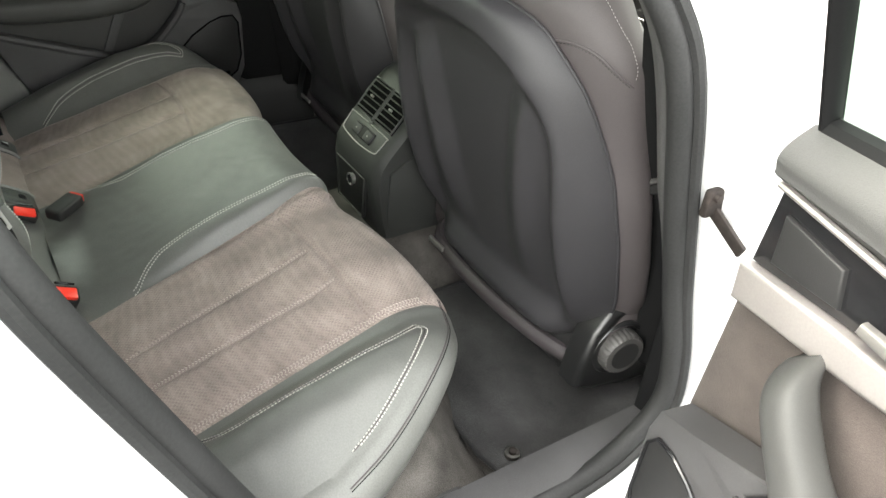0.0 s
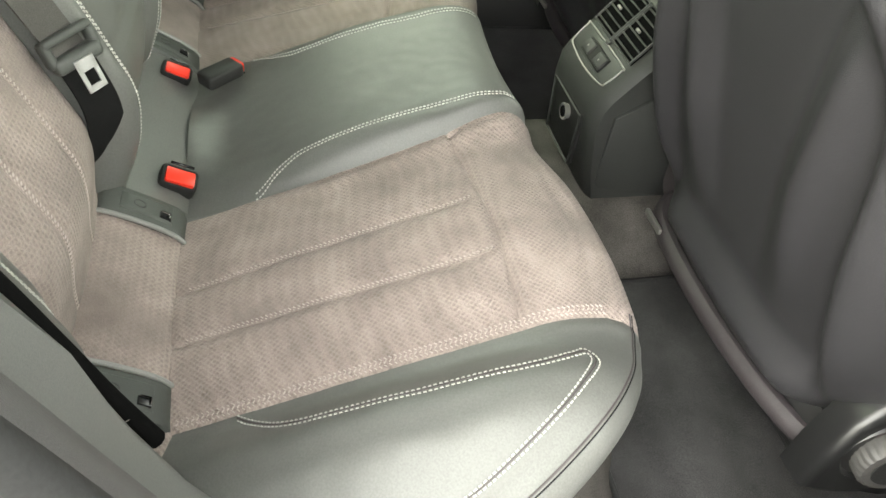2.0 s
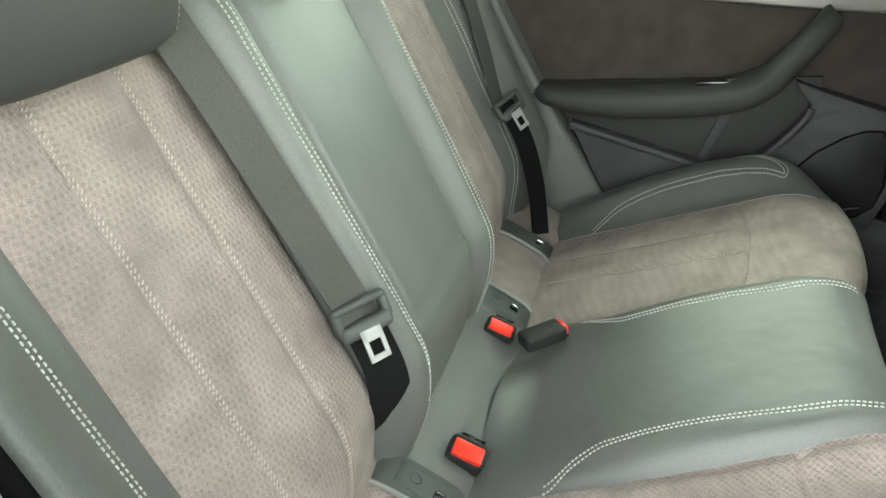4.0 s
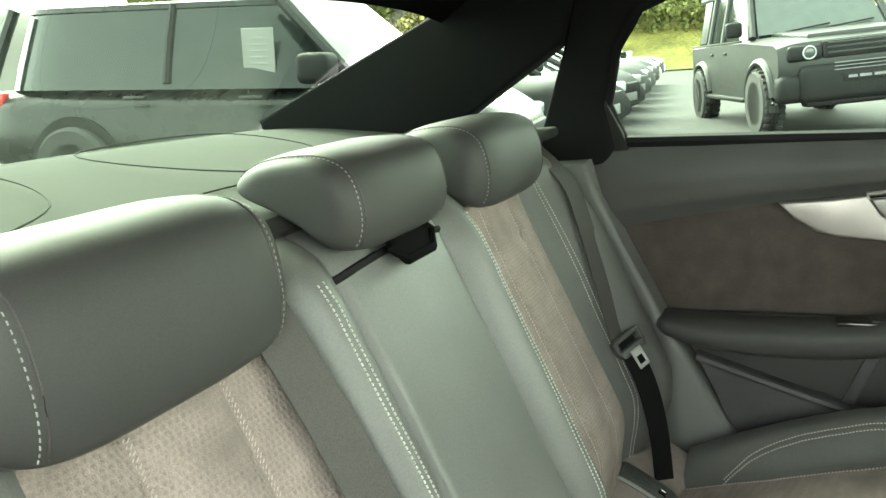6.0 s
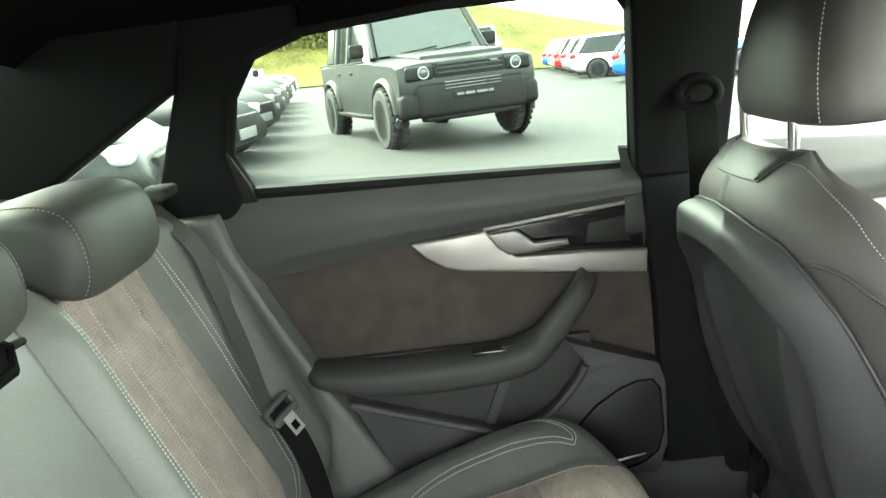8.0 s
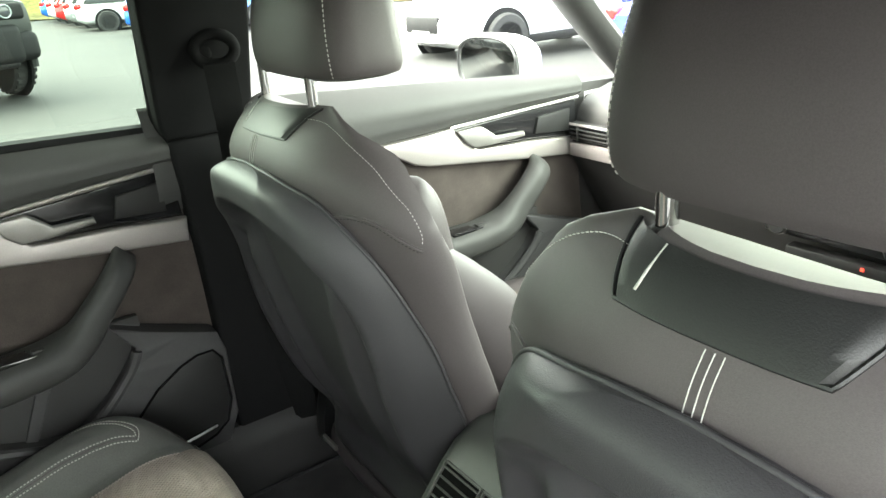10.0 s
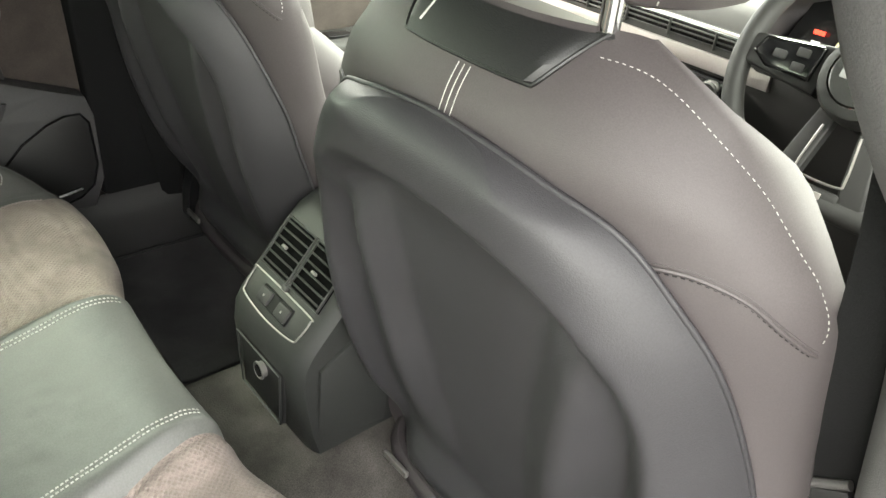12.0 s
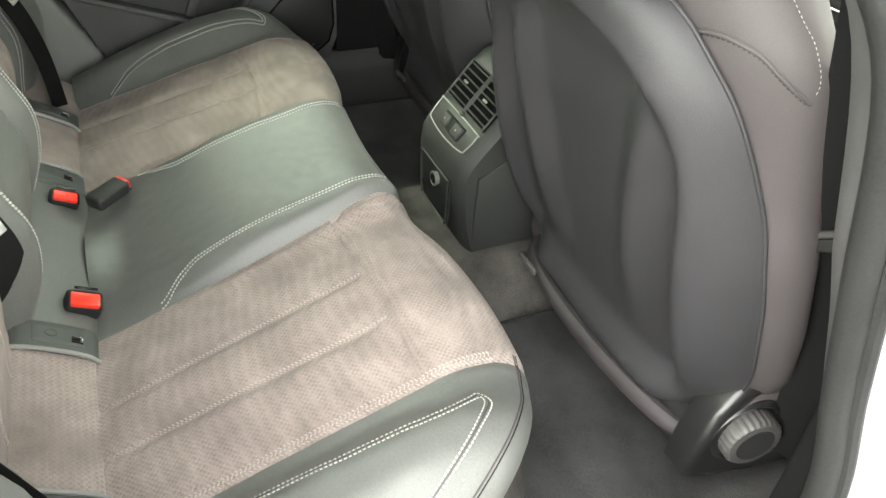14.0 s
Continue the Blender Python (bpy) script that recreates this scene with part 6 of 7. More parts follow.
# ---- outside: the sales yard ----
ASPHALT = mat("damp_asphalt", (0.033, 0.033, 0.0322), 0.80, spec=0.2, grain=0.25, grain_scale=40, bump=0.5, bump_scale=90, stain=0.28, stain_scale=0.35)
GRASS = mat("rough_grass", (0.085, 0.078, 0.022), 0.95, spec=0.1, grain=0.45, grain_scale=6, bump=0.8, bump_scale=8, stain=0.4, stain_scale=0.5)
TYRE = mat("tyre_rubber", (0.03, 0.03, 0.03), 0.85, grain=0.2, grain_scale=60, bump=0.4, bump_scale=80)
RIM_DARK = mat("dark_alloy", (0.06, 0.06, 0.062), 0.35, 0.7, stain=0.1)
RIM_GREY = mat("grey_alloy", (0.2, 0.2, 0.21), 0.3, 0.8, stain=0.1)
CAR_GLASS = mat("dark_car_glass", (0.018, 0.022, 0.022), 0.08, stain=0.1, grain=0.02, spec=0.35)
LAMP_CLEAR = mat("clear_lamp", (0.42, 0.44, 0.45), 0.15, stain=0.05, coat=0.5)
LAMP_RED = mat("red_lamp", (0.55, 0.02, 0.02), 0.15, stain=0.05, coat=0.5)
PLATE_PALE = mat("pale_plate", (0.16, 0.16, 0.158), 0.5, grain=0.05)
BLACK_TRIM = mat("black_car_trim", (0.009, 0.009, 0.0095), 0.6, grain=0.1, stain=0.15, spec=0.2)


def ground_z(x, y):
    """The yard falls gently towards the car's nose, and more steeply in the corner behind the car."""
    return -0.0384 * y + 0.06 * min(max(-3.0 - y, 0.0), 8.0) * sm(-8.0, -6.2, x)


def bank_z(x, y):
    r = math.hypot(x, y)
    return ground_z(x, y) + 7.0 * sm(42, 64, r) * sm(30, -12, y) * sm(-5, -20, x) + 0.5 * sm(40, 60, r) * noise.noise((x * 0.05, y * 0.05, 0))


AX = [-900, -300, -150] + [-100 + 2.0 * k for k in range(45)] + [-11.0 + 0.6 * k for k in range(18)] + [2 + 2.0 * k for k in range(10)] + [30, 50, 90, 200, 900]
rows_y = [-900, -300, -150] + [-90 + 3.0 * k for k in range(26)] + [-13 + 1.0 * k for k in range(15)] + [3 + 3.0 * k for k in range(30)] + [150, 300, 900]
structure("ground", grid([[(x, y, bank_z(x, y)) for x in AX if math.hypot(x, y) < 5000] for y in rows_y]), ASPHALT, "damp grey asphalt yard", "ground")
bank_rows = []
for i in range(40):
    a = radians(95 + 110 * i / 39)
    bank_rows.append([((40.5 + 27 * k / 14) * math.cos(a), (40.5 + 27 * k / 14) * math.sin(a), bank_z((40.5 + 27 * k / 14) * math.cos(a), (40.5 + 27 * k / 14) * math.sin(a)) + 0.06) for k in range(15)])
tagged(structure("bank", grid(bank_rows), GRASS, "yellowish rough grass bank behind the parked cars", "grass bank"))


def wheel_part(parent, x, y, r, w, rim, spokes=5):
    """A road wheel with its axle along y."""
    sgn = 1 if y > 0 else -1
    m = Matrix.Translation((x, y, r)) @ pose(0, 0, 0, -90 * sgn, 0, 0)
    tyre = part("wheel", lathe([(r * 0.66, -w / 2), (r * 0.93, -w / 2), (r, -w * 0.36), (r, w * 0.36), (r * 0.93, w / 2), (r * 0.66, w / 2)], 30, m), TYRE, parent, "road wheel")
    part("rim", lathe([(r * 0.66, w * 0.5), (r * 0.64, w * 0.46), (r * 0.60, w * 0.20), (0.0, w * 0.20)], 24, m), BLACK_TRIM, tyre)
    for k in range(spokes):
        sm4 = m @ pose(0, 0, 0, 0, 0, 360 * k / spokes)
        part("spoke", rbox(r * 0.34, 0, w * 0.40, r * 0.60, r * 0.13, w * 0.12, 0.01, 1, sm4), rim, tyre)
    return tyre


def car(name, label, at, heading, length, width, height, belt, bonnet, paint, shape, rim=RIM_GREY, radius=0.33, sticker=False, pitch=0.0):
    """A parked car, nose along its own +x. shape: (tail of the roof, head of the roof, foot of the windscreen, foot of the rear window) as shares of the length from the tail."""
    ob = thing(name, label, "car", at, "parked cars", turn=heading)
    ob.matrix_world = ob.matrix_world @ pose(0, 0, 0, 0, pitch, 0)
    L, W = length, width
    tail, head, scuttle, deck = shape
    # lower body
    rings = []
    N = 40
    for i in range(N + 1):
        s = i / N
        x = -L / 2 + L * s
        nose = (1 - max(0.0, (s - 0.86) / 0.14) ** 2.6) if s > 0.86 else 1.0
        rear = (1 - max(0.0, (0.10 - s) / 0.10) ** 3 * 0.35) if s < 0.10 else 1.0
        hw = W / 2 * (0.72 + 0.28 * nose) * (0.86 + 0.14 * rear)
        top = lin([(0.0, belt * 0.86), (0.04, belt * 0.98), (deck, belt), (scuttle, belt * 0.99), (scuttle + 0.04, bonnet), (0.93, bonnet * 0.93), (0.98, bonnet * 0.80), (1.0, bonnet * 0.62)], s)
        bot = lin([(0, 0.40), (0.06, 0.26), (0.5, 0.22), (0.94, 0.24), (1.0, 0.36)], s)
        ring = []
        for j in range(28):
            a = 2 * math.pi * j / 28
            c, q = math.cos(a), math.sin(a)
            yy = hw * abs(c) ** 0.38 * (1 if c > 0 else -1)
            zz = (top + bot) / 2 + (top - bot) / 2 * abs(q) ** 0.42 * (1 if q > 0 else -1)
            yy *= 1 - 0.05 * sm(0.6, 1.0, (zz - bot) / max(top - bot, 0.01))
            ring.append((x, yy, zz))
        rings.append(ring)
    body = part("body", loft(rings), paint, ob, "car body")
    # greenhouse: dark glass body with painted roof and pillars
    xs = [lerp(-L / 2, L / 2, t) for t in (deck, tail, head, scuttle + 0.02)]
    g = []
    roof = []
    for i in range(21):
        t = i / 20
        z = lerp(belt - 0.04, height - 0.03, t)
        k = t
        x0, x1 = lerp(xs[0], xs[1], k ** 0.9), lerp(xs[3], xs[2], k ** 0.9)
        hw = lerp(W / 2 * 0.93, W / 2 * 0.74, t ** 1.2)
        g.append([(lerp(x0, x1, (1 + abs(c) ** 0.35 * (1 if c > 0 else -1)) / 2), hw * abs(q) ** 0.3 * (1 if q > 0 else -1), z) for c, q in ((math.cos(2 * math.pi * j / 32), math.sin(2 * math.pi * j / 32)) for j in range(32))])
    part("cabin_glass", loft(g), CAR_GLASS, ob, "dark window glass")
    top = g[-1]
    cx = (xs[1] + xs[2]) / 2
    part("roof", loft([[(cx + (x - cx) * 1.02, y * 1.03, z - 0.03) for x, y, z in top], [(cx + (x - cx) * 1.01, y * 1.01, z + 0.012) for x, y, z in top], [(cx + (x - cx) * 0.8, y * 0.8, z + 0.035) for x, y, z in top]]), paint, ob, "painted roof")
    for sgn in (-1, 1):
        for xa, xb in ((xs[0], xs[1]), (xs[3], xs[2])):
            part("pillar", tube([(xa + (xb - xa) * t, sgn * lerp(W / 2 * 0.93, W / 2 * 0.74, t ** 1.2) * 0.985, lerp(belt - 0.03, height - 0.02, t)) for t in (0, 0.25, 0.5, 0.75, 1)], 0.05, 8), paint, ob)
        xm = lerp(xs[0], xs[3], 0.52)
        part("pillar", tube([(xm, sgn * lerp(W / 2 * 0.93, W / 2 * 0.74, t ** 1.2) * 0.99, lerp(belt, height - 0.03, t)) for t in (0, 0.5, 1)], 0.035, 8), BLACK_TRIM, ob)
        part("mirror", rbox(xs[3] - (0.25 if sticker else 0.12), sgn * (W / 2 + 0.07), belt + 0.10, 0.24 if sticker else 0.16, 0.24, 0.21 if sticker else 0.17, 0.05, 3), BLACK_TRIM if sticker else paint, ob, "door mirror")
        part("headlamp", rbox(L / 2 - 0.20, sgn * W * 0.36, bonnet * 0.74, 0.22, 0.34, 0.13, 0.04, 3), LAMP_CLEAR, ob, "head lamp")
        part("tail_lamp", rbox(-L / 2 + 0.10, sgn * W * 0.38, belt * 0.88, 0.22, 0.36, 0.16, 0.04, 3), LAMP_RED, ob, "tail lamp")
        for hx in (xm - 0.25, xm + 0.75):
            part("door_handle", rbox(hx, sgn * (W / 2 - 0.004), belt - 0.10, 0.20, 0.03, 0.035, 0.012, 2), paint, ob, "door handle")
        part("sill", rbox(0, sgn * (W / 2 - 0.05), 0.30, L * 0.50, 0.10, 0.12, 0.02), BLACK_TRIM, ob)
        for wx in (-L * 0.29, L * 0.31):
            part("wheel_arch", lathe([(radius * 1.22, -0.02), (radius * 1.22, 0.004), (0.0, 0.004)], 28, Matrix.Translation((wx, sgn * (W / 2 - 0.004), radius)) @ pose(0, 0, 0, -90 * sgn, 0, 0)), BLACK_TRIM, ob, "dark wheel arch")
            wheel_part(ob, wx, sgn * (W / 2 - 0.03), radius, 0.22, rim)
    part("grille", rbox(L / 2 - 0.03, 0, bonnet * 0.58, 0.08, W * 0.50, 0.26, 0.04, 2), BLACK_TRIM, ob, "black grille")
    part("number_plate", rbox(L / 2 + 0.012, 0, 0.47, 0.02, 0.50, 0.11, 0.006), PLATE_PALE, ob, "plain number plate")
    part("number_plate", rbox(-L / 2 - 0.002, 0, belt * 0.70, 0.02, 0.50, 0.11, 0.006), PLATE_PALE, ob, "plain number plate")
    if sticker:
        rows = []
        for i in range(11):
            t = i / 10
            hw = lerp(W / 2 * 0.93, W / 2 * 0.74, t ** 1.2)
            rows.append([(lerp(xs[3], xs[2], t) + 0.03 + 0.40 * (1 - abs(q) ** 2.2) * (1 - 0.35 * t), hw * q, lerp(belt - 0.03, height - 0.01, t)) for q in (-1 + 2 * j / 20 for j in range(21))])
        part("windscreen", grid(rows), WINDSCREEN, ob, "bowed windscreen, its pale grey standing in for reflected sky")
        st = part("price_sheet", rbox(xs[3] - 0.80, -W / 2 * 0.885, belt + 0.22, 0.26, 0.012, 0.34, 0.003, 1, None), PLATE_PALE, ob, "pale price sheet in the window")
        for k in range(5):
            part("bar", rbox(xs[3] - 0.80, -W / 2 * 0.885 - 0.008, belt + 0.14 + 0.045 * k, 0.15, 0.004, 0.012, 0.001, 1), RIM_GREY, st)
    return ob


# Pale base colour stands in for the sky reflected in the glass.
WINDSCREEN = mat("painted_sky_windscreen", (0.20, 0.21, 0.20), 0.12, stain=0.1, coat=0.6)
# Reflected sky is muted in these two paints, so the row stays dark.
DULL_BLACK = mat("dull_black_car_paint", (0.012, 0.013, 0.013), 0.6, stain=0.2, grain=0.1, spec=0.1)
DULL_GREY = mat("dull_grey_car_paint", (0.035, 0.037, 0.036), 0.6, stain=0.2, grain=0.1, spec=0.1)
BLACK_PAINT = mat("black_car_paint", (0.010, 0.011, 0.011), 0.28, stain=0.05, grain=0.01, spec=0.3)
GREY_PAINT = mat("satin_grey_paint", (0.021, 0.023, 0.022), 0.45, stain=0.08, grain=0.02, spec=0.35)
RED_PAINT = mat("red_car_paint", (0.55, 0.02, 0.02), 0.2, coat=0.6, stain=0.04)
BLUE_PAINT = mat("blue_car_paint", (0.02, 0.14, 0.55), 0.2, coat=0.6, stain=0.04)
NAVY_PAINT = mat("deep_blue_car_paint", (0.03, 0.05, 0.32), 0.2, coat=0.6, stain=0.04)
SILVER_PAINT = mat("silver_car_paint", (0.45, 0.47, 0.47), 0.25, 0.5, coat=0.5, stain=0.04)
SUV = (0.06, 0.60, 0.73, 0.02)
HATCH = (0.12, 0.58, 0.74, 0.03)
SALOON = (0.26, 0.56, 0.72, 0.12)
VAN = (0.04, 0.80, 0.90, 0.02)


def parked(x, y):
    return (x, y, ground_z(x, y))


# beside the yard's edge, behind the car
car("suv", "black sport utility vehicle with a pale price sheet in its window", parked(-4.58, -4.43), 100, 4.5, 1.98, 1.70, 1.08, 1.05, BLACK_PAINT, SUV, RIM_DARK, 0.38, True, 5.4)
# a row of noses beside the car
for k, (paint, lab) in enumerate(((DULL_BLACK, "black"), (DULL_GREY, "dark grey"), (DULL_BLACK, "black"), (DULL_GREY, "dark grey"), (DULL_BLACK, "black"), (SILVER_PAINT, "silver"), (DULL_BLACK, "black"), (WHITE_PAINT, "white"))):
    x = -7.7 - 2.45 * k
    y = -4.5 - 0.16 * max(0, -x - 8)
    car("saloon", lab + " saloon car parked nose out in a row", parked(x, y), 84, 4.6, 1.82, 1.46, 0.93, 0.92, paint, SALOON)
# the far row
for k, (paint, lab, shp, hgt) in enumerate(((BLUE_PAINT, "bright blue hatchback", HATCH, 1.46), (WHITE_PAINT, "white estate car", HATCH, 1.48), (SILVER_PAINT, "grey hatchback", HATCH, 1.46), (RED_PAINT, "red hatchback", HATCH, 1.50),
                                            (WHITE_PAINT, "white hatchback", HATCH, 1.46), (BLUE_PAINT, "blue hatchback", HATCH, 1.48))):
    x, y = (-21.7, 7.1) if k == 0 else (-26.6 - 2.8 * (k - 1), 6.75 + 0.14 * (k - 1))
    car("hatchback", lab + " parked tail on at the far side", parked(x, y), 78, 4.35, 1.80, hgt, 0.95, 0.95, paint, shp, RIM_DARK if k == 1 else RIM_GREY)
car("van", "white panel van behind the parked cars", parked(-40.0, 2.2), -5, 5.4, 2.0, 2.35, 1.35, 1.25, WHITE_PAINT, VAN, RIM_GREY, 0.34)
# ahead of the car
car("suv", "white sport utility vehicle with a black grille", parked(-9.25, 8.6), -92, 4.6, 1.90, 1.66, 1.05, 1.04, WHITE_PAINT, SUV, RIM_DARK, 0.36)
car("saloon", "deep blue saloon car seen from behind", parked(-5.2, 8.75), 95, 4.6, 1.85, 1.44, 0.94, 0.92, NAVY_PAINT, SALOON)


GREY_LENS = mat("grey_lens", (0.04, 0.042, 0.045), 0.25, coat=0.5, stain=0.05)
RUNNING = glow_mat("running_light", (0.30, 0.32, 0.33), 0.01)


# ---- the off-road vehicle across the yard ----
def offroader(at, heading):
    ob = thing("offroad_vehicle", "boxy satin dark grey off-road vehicle with black bumper and chunky tyres", "car", at, "parked cars", turn=heading)
    L, W = 4.60, 1.96
    # body side profile in (x, z), swept over the width with rounded shoulders
    prof = [(-2.22, 0.55), (-2.26, 0.80), (-2.24, 1.22), (0.78, 1.22), (0.92, 1.215), (2.10, 1.150), (2.22, 1.11), (2.27, 1.02), (2.28, 0.78), (2.22, 0.60), (1.4, 0.44), (-1.6, 0.44)]
    rings = []
    for k in range(15):
        s = -1 + 2 * k / 14
        e = abs(s) ** 9
        yy = W / 2 * s
        rings.append([(x * (1 - 0.035 * e), yy, z - (0.05 * e if z > 1.0 else 0)) for x, z in prof])
    part("body", loft(rings), GREY_PAINT, ob, "satin dark grey body")
    part("bonnet", plate([(0.80, -0.62), (2.06, -0.60), (2.10, 0), (2.06, 0.60), (0.80, 0.62)], lambda u, v, w: (u, v, 1.262 - 0.052 * (u - 0.9) + w), 0.05, 0.03, 3), GREY_PAINT, ob, "raised bonnet")
    # cabin
    cab = []
    for i in range(9):
        t = i / 8
        z = lerp(1.20, 1.90, t)
        x0, x1 = lerp(-2.22, -2.10, t), lerp(0.86, 0.36, t)
        hw = lerp(0.93, 0.80, t)
        cab.append([(lerp(x0, x1, (1 + abs(c) ** 0.22 * (1 if c > 0 else -1)) / 2), hw * abs(q) ** 0.22 * (1 if q > 0 else -1), z) for c, q in ((math.cos(2 * math.pi * j / 36 + 0.05), math.sin(2 * math.pi * j / 36 + 0.05)) for j in range(36))])
    part("cabin", loft(cab), CAR_GLASS, ob, "dark glass cabin")
    part("roof", rbox(-0.87, 0, 1.925, 2.52, 1.64, 0.09, 0.04, 3), GREY_PAINT, ob, "flat roof")
    # Greyer than the cabin glass: some reflected sky is painted in.
    part("windscreen", ([(0.875, -0.80, 1.25), (0.875, 0.80, 1.25), (0.415, 0.71, 1.86), (0.415, -0.71, 1.86)], [(0, 1, 2, 3)]), mat("pale_windscreen", (0.06, 0.07, 0.068), 0.08, stain=0.1, spec=0.45), ob, "windscreen with reflected sky painted into its grey")
    for sgn in (-1, 1):
        part("pillar", tube([(0.90, sgn * 0.885, 1.22), (0.40, sgn * 0.775, 1.88)], 0.05, 8), GREY_PAINT, ob)
        for x in (-0.35, -1.10):
            part("pillar", tube([(x, sgn * 0.935, 1.20), (x + 0.02, sgn * 0.80, 1.90)], 0.05, 8), GREY_PAINT, ob)
        part("side_panel", plate([(-1.78, 1.24), (-1.36, 1.24), (-1.36, 1.88), (-1.78, 1.88)], lambda u, v, w: (u, sgn * (0.945 - 0.19 * (v - 1.2) + w), v), 0.02, 0.004), GREY_PAINT, ob)
        part("mirror", rbox(0.66, sgn * 1.06, 1.36, 0.12, 0.22, 0.20, 0.04, 3), BLACK_TRIM, ob, "black door mirror")
        lamp = part("headlamp", rbox(2.245, sgn * 0.70, 0.98, 0.10, 0.40, 0.19, 0.05, 3), BLACK_TRIM, ob, "round head lamp in a dark housing")
        lm = Matrix.Translation((2.292, sgn * 0.66, 0.985)) @ pose(0, 0, 0, 0, 90, 0)
        part("lens", lathe([(0.0, 0.012), (0.045, 0.012), (0.062, 0.006), (0.068, 0.0)], 24, lm), GREY_LENS, lamp, "bright lens")
        part("lens_ring", tube([(2.302, sgn * 0.66 + 0.072 * math.cos(2 * math.pi * j / 28), 0.985 + 0.072 * math.sin(2 * math.pi * j / 28)) for j in range(28)], 0.009, 6, True, up=(1, 0, 0)), RUNNING, lamp, "lit ring")
        part("bumper_corner", rbox(2.15, sgn * 0.80, 0.58, 0.30, 0.40, 0.34, 0.09, 3), BLACK_TRIM, ob, "black bumper corner")
        part("side_step", rbox(-0.02, sgn * 0.98, 0.42, 2.0, 0.14, 0.06, 0.02, 2), BLACK_TRIM, ob, "black side step")
        part("waist_line", rbox(-0.7, sgn * 0.985, 1.20, 2.9, 0.02, 0.03, 0.008), BLACK_TRIM, ob)
        for hx in (-0.10, -0.85):
            part("door_handle", rbox(hx, sgn * 0.985, 1.05, 0.16, 0.03, 0.04, 0.012), BLACK_TRIM, ob, "door handle")
        for wx in (-1.50, 1.52):
            arch = [(wx + 0.52 * math.cos(radians(a)), 0.42 + 0.50 * math.sin(radians(a))) for a in range(-12, 193, 10)]
            part("wheel_arch", tube([(x, sgn * 0.985, z) for x, z in arch], 0.055, 8, flat=0.9), GREY_PAINT, ob, "flared wheel arch")
            part("arch_lining", lathe([(0.50, -0.03), (0.50, 0.004), (0.0, 0.004)], 28, Matrix.Translation((wx, sgn * 0.980, 0.42)) @ pose(0, 0, 0, -90 * sgn, 0, 0)), BLACK_TRIM, ob)
            t = wheel_part(ob, wx, sgn * 0.935, 0.41, 0.27, RIM_GREY, 6)
            for k in range(26):
                m = Matrix.Translation((wx, sgn * 0.935, 0.41)) @ pose(0, 0, 0, 0, 360 * k / 26, 0)
                part("tread_block", merge(rbox(0, 0.085, 0.412, 0.055, 0.085, 0.03, 0.004, 1, m), rbox(0.04, -0.07, 0.412, 0.055, 0.085, 0.03, 0.004, 1, m)), TYRE, t)
    part("grille", rbox(2.262, 0, 1.00, 0.06, 1.02, 0.20, 0.02, 2), BLACK_TRIM, ob, "black grille")
    for z in (0.96, 1.02, 1.07):
        part("grille_bar", rbox(2.296, 0, z, 0.02, 0.92, 0.022, 0.006), GREY_PAINT, ob)
    part("badge", rbox(2.305, 0.34, 1.045, 0.012, 0.12, 0.04, 0.02, 2), GREY_LENS, ob, "plain pale badge")
    part("bumper", rbox(2.24, 0, 0.62, 0.22, 1.56, 0.44, 0.08, 3), BLACK_TRIM, ob, "black front bumper")
    for z in (0.76, 0.80, 0.84):
        part("grille_bar", rbox(2.349, 0, z, 0.012, 0.80, 0.012, 0.003, 1), RIM_GREY, ob)
    number_plate = part("number_plate", rbox(2.352, 0.0, 0.67, 0.015, 0.60, 0.10, 0.006), BLACK_TRIM, ob, "dark plate with pale bars")
    for k, wy in ((-0.20, 0.10), (-0.06, 0.13), (0.11, 0.15), (0.24, 0.07)):
        part("bar", rbox(2.361, k, 0.67, 0.004, wy, 0.032, 0.001, 1), RIM_GREY, number_plate)
    part("skid_plate", rbox(2.20, 0, 0.40, 0.20, 1.40, 0.10, 0.04, 3), BLACK_TRIM, ob)
    for sgn, x in ((-1, 0.0), (1, 0.10)):
        part("wiper", tube([(0.905, -0.45 + 0.5 * (sgn + 1) / 2, 1.262), (0.86, 0.12 + 0.55 * (sgn + 1) / 2, 1.315)], 0.012, 6), BLACK_TRIM, ob, "wiper")
    return ob


FRONT_AXLE = Vector((-10.25, 0.02))
HEAD = 21.0
cx = FRONT_AXLE.x - 1.52 * math.cos(radians(HEAD))
cy = FRONT_AXLE.y - 1.52 * math.sin(radians(HEAD))
offroader(parked(cx, cy), HEAD)

# bushes on the bank
LEAF = mat("dull_green_leaves", (0.085, 0.088, 0.032), 0.9, spec=0.05, grain=0.4, grain_scale=3, stain=0.4, stain_scale=1)
rng = random.Random(4)
leaves_v, leaves_f = [], []
for i in range(32000):
    a = radians(rng.uniform(186, 228))
    r = rng.uniform(50, 64)
    x, y = r * math.cos(a), r * math.sin(a)
    z = bank_z(x, y) + rng.uniform(0.0, 2.2) * (0.6 + 0.6 * noise.noise((x * 0.12, y * 0.12, 5)))
    s = rng.uniform(0.08, 0.20)
    n = Vector((rng.uniform(-1, 1), rng.uniform(-1, 1), rng.uniform(-1, 1))).normalized()
    u = n.orthogonal().normalized() * s
    v = n.cross(u)
    k = len(leaves_v)
    leaves_v += [tuple(Vector((x, y, z)) + q) for q in (u, v, -u, -v)]
    leaves_f.append((k, k + 1, k + 2, k + 3))
tagged(part("bushes", (leaves_v, leaves_f), LEAF), "dull green bushes on top of the bank", "bushes", "", "stuff")


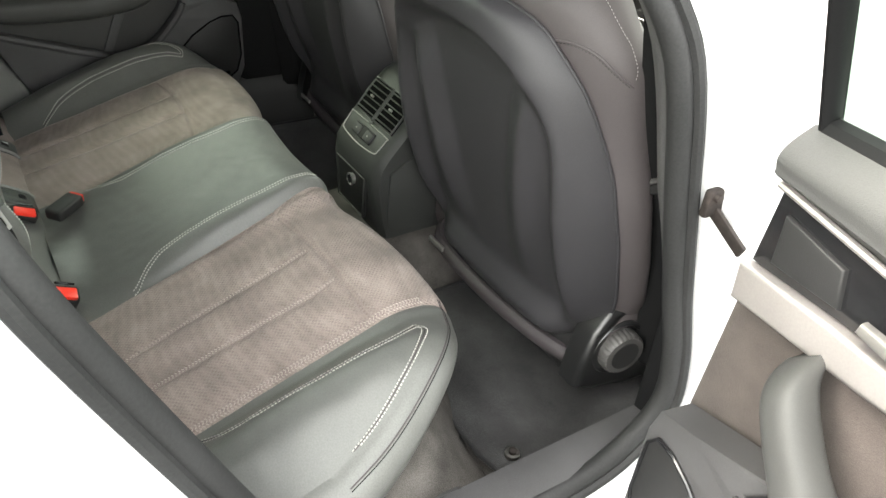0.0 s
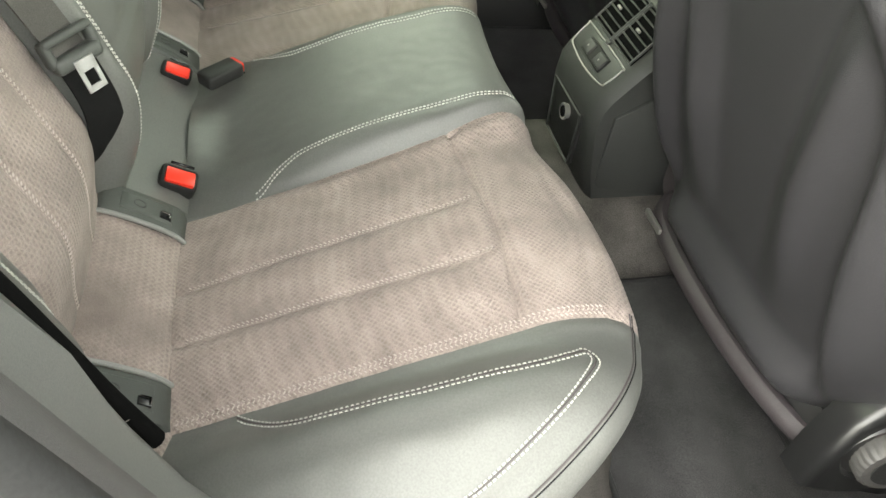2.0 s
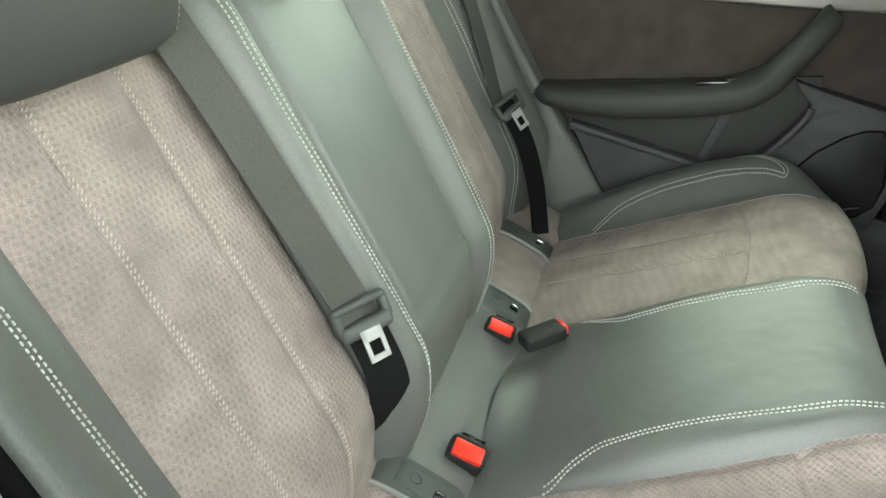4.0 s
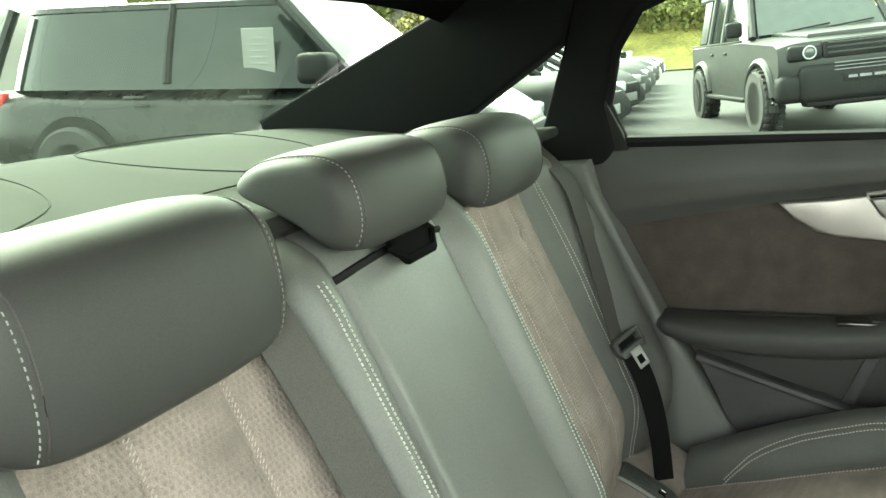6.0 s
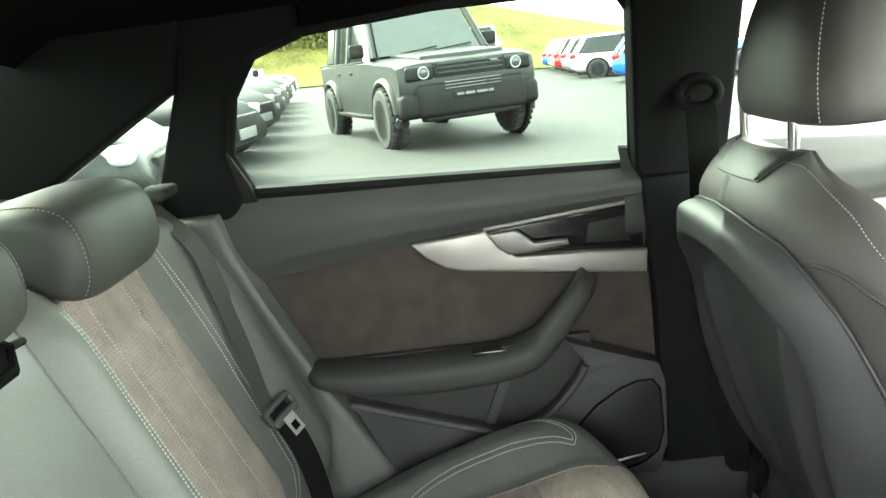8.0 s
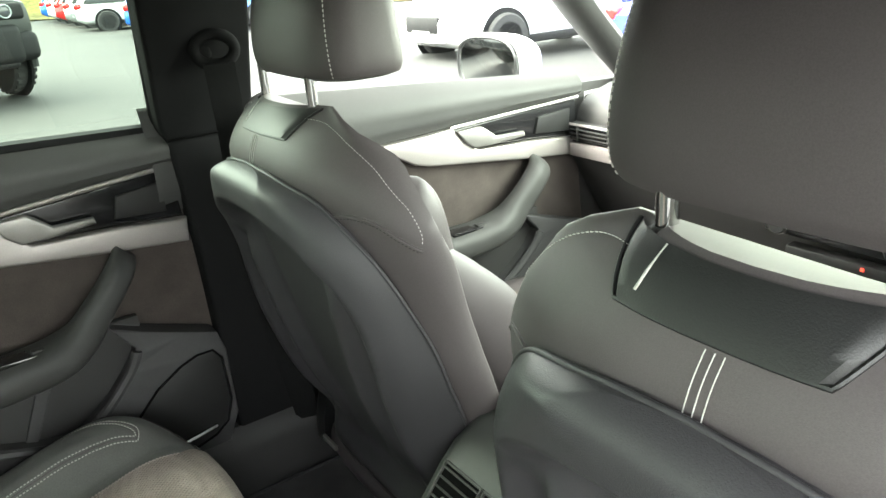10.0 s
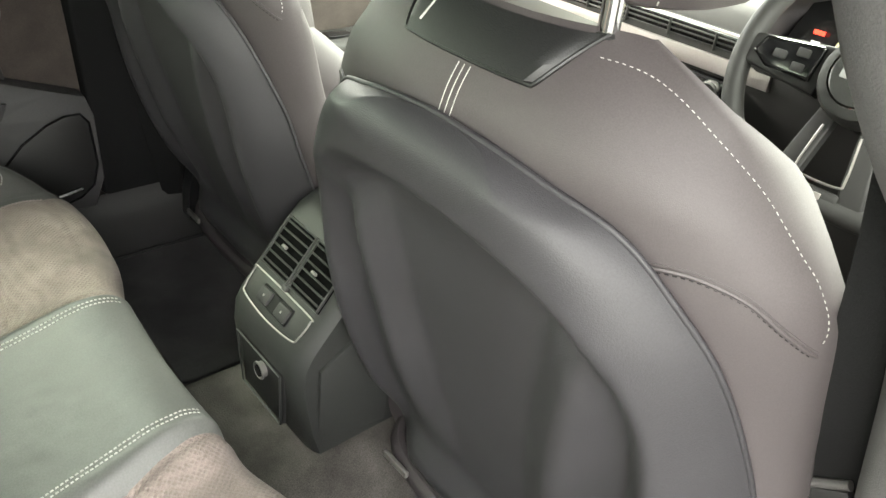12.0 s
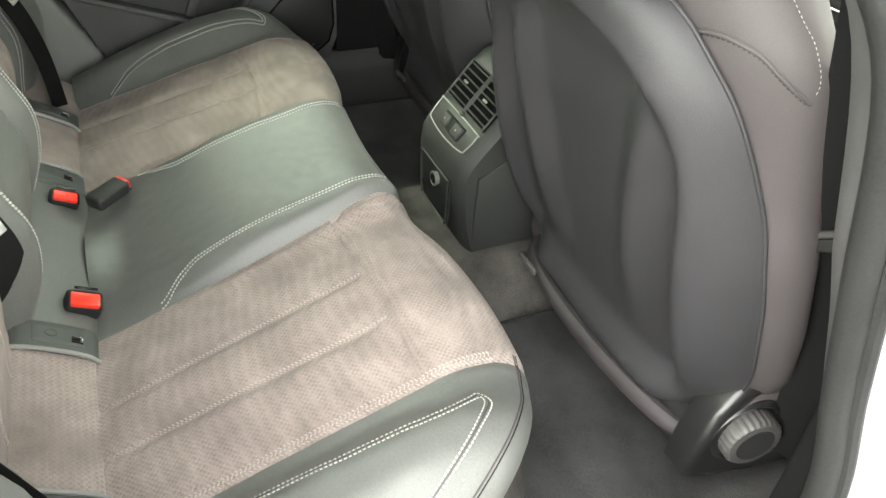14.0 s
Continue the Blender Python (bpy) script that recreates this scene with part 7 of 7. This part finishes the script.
# ---- outside of the white saloon that the camera looks into ----
own = thing("saloon", "white saloon car with its rear door open", "car", (0, 0, 0), "", "", 90)
hood = []
for i in range(25):
    t = i / 24
    lx = lerp(1.62, 2.62, t)
    hood.append([(lx - 0.16 * (abs(s) ** 3), 0.80 * s * (1 - 0.10 * t), lerp(0.93, 0.74, t ** 1.6) - 0.05 * abs(s) ** 4) for s in (-1 + 2 * j / 24 for j in range(25))])
part("bonnet", grid(hood), WHITE_PAINT, own, "white bonnet")
nose = []
for z, d in ((0.74, 0.0), (0.70, 0.05), (0.60, 0.09), (0.45, 0.11), (0.30, 0.10), (0.20, 0.04)):
    nose.append([(2.62 + d - (0.16 + 0.12 * (abs(s) > 0.85)) * abs(s) ** 3, 0.80 * s * 0.92, z - (0.05 * abs(s) ** 4 if z > 0.7 else 0)) for s in (-1 + 2 * j / 24 for j in range(25))])
part("front_bumper", grid(nose), WHITE_PAINT, own, "white front bumper")
part("grille", rbox(2.70, 0, 0.52, 0.05, 0.80, 0.26, 0.02), BLACK_TRIM, own, "black grille")
deck = []
for i in range(13):
    t = i / 12
    deck.append([(lerp(-1.31, -1.98, t) + 0.08 * abs(s) ** 3 * t, 0.78 * s * (1 - 0.05 * t), lerp(1.085, 1.00, t) - 0.04 * abs(s) ** 4) for s in (-1 + 2 * j / 20 for j in range(21))])
for z, d in ((0.90, 0.01), (0.70, 0.03), (0.50, 0.08), (0.30, 0.05)):
    deck.append([(-1.98 - d + 0.12 * abs(s) ** 3, 0.78 * s * 0.97, z) for s in (-1 + 2 * j / 20 for j in range(21))])
part("boot_lid", grid(deck), WHITE_PAINT, own, "white boot and rear bumper")
for sgn in (-1, 1):
    part("headlamp", rbox(2.50, sgn * 0.60, 0.62, 0.22, 0.30, 0.10, 0.03, 3), LAMP_CLEAR, own, "head lamp")
    part("tail_lamp", rbox(-1.92, sgn * 0.58, 0.86, 0.14, 0.36, 0.12, 0.03, 3), LAMP_RED, own, "tail lamp")
    front_wing = [(1.20, 0.28), (1.20, 0.90), (1.62, 0.905), (2.30, 0.80), (2.52, 0.70), (2.55, 0.30), (1.98, 0.28), (1.90, 0.52), (1.72, 0.66), (1.50, 0.70), (1.28, 0.64), (1.16, 0.42)]
    rear_wing = [(-0.80, 0.40), (-0.82, 1.03), (-1.30, 1.07), (-1.95, 0.97), (-2.0, 0.34), (-1.62, 0.30), (-1.56, 0.52), (-1.40, 0.66), (-1.22, 0.70), (-1.02, 0.62), (-0.94, 0.46)]
    for ol, nm in ((front_wing, "front_wing"), (rear_wing, "rear_wing")):
        part(nm, plate(ol, lambda u, v, w: (u, sgn * (0.80 + w - 0.06 * sm(0.7, 1.05, v)), v), 0.03, 0.008), WHITE_PAINT, own, "white wing")
    if sgn < 0:
        part("door_skin", plate([(0.46, 0.34), (0.46, 0.95), (1.19, 0.90), (1.19, 0.34)], lambda u, v, w: (u, sgn * (0.80 + w), v), 0.03, 0.008), WHITE_PAINT, own, "white outer skin of the driver's door")
    for lx, dz in ((1.55, ground_z(0, 1.55)), (-1.27, ground_z(0, -1.27))):
        w = wheel_part(own, lx, sgn * 0.72, 0.335, 0.23, RIM_GREY)
        w.location.z += dz
part("underbody", rbox(0.3, 0, 0.20, 4.2, 1.40, 0.06, 0.02), BLACK_TRIM, own, "black underbody")
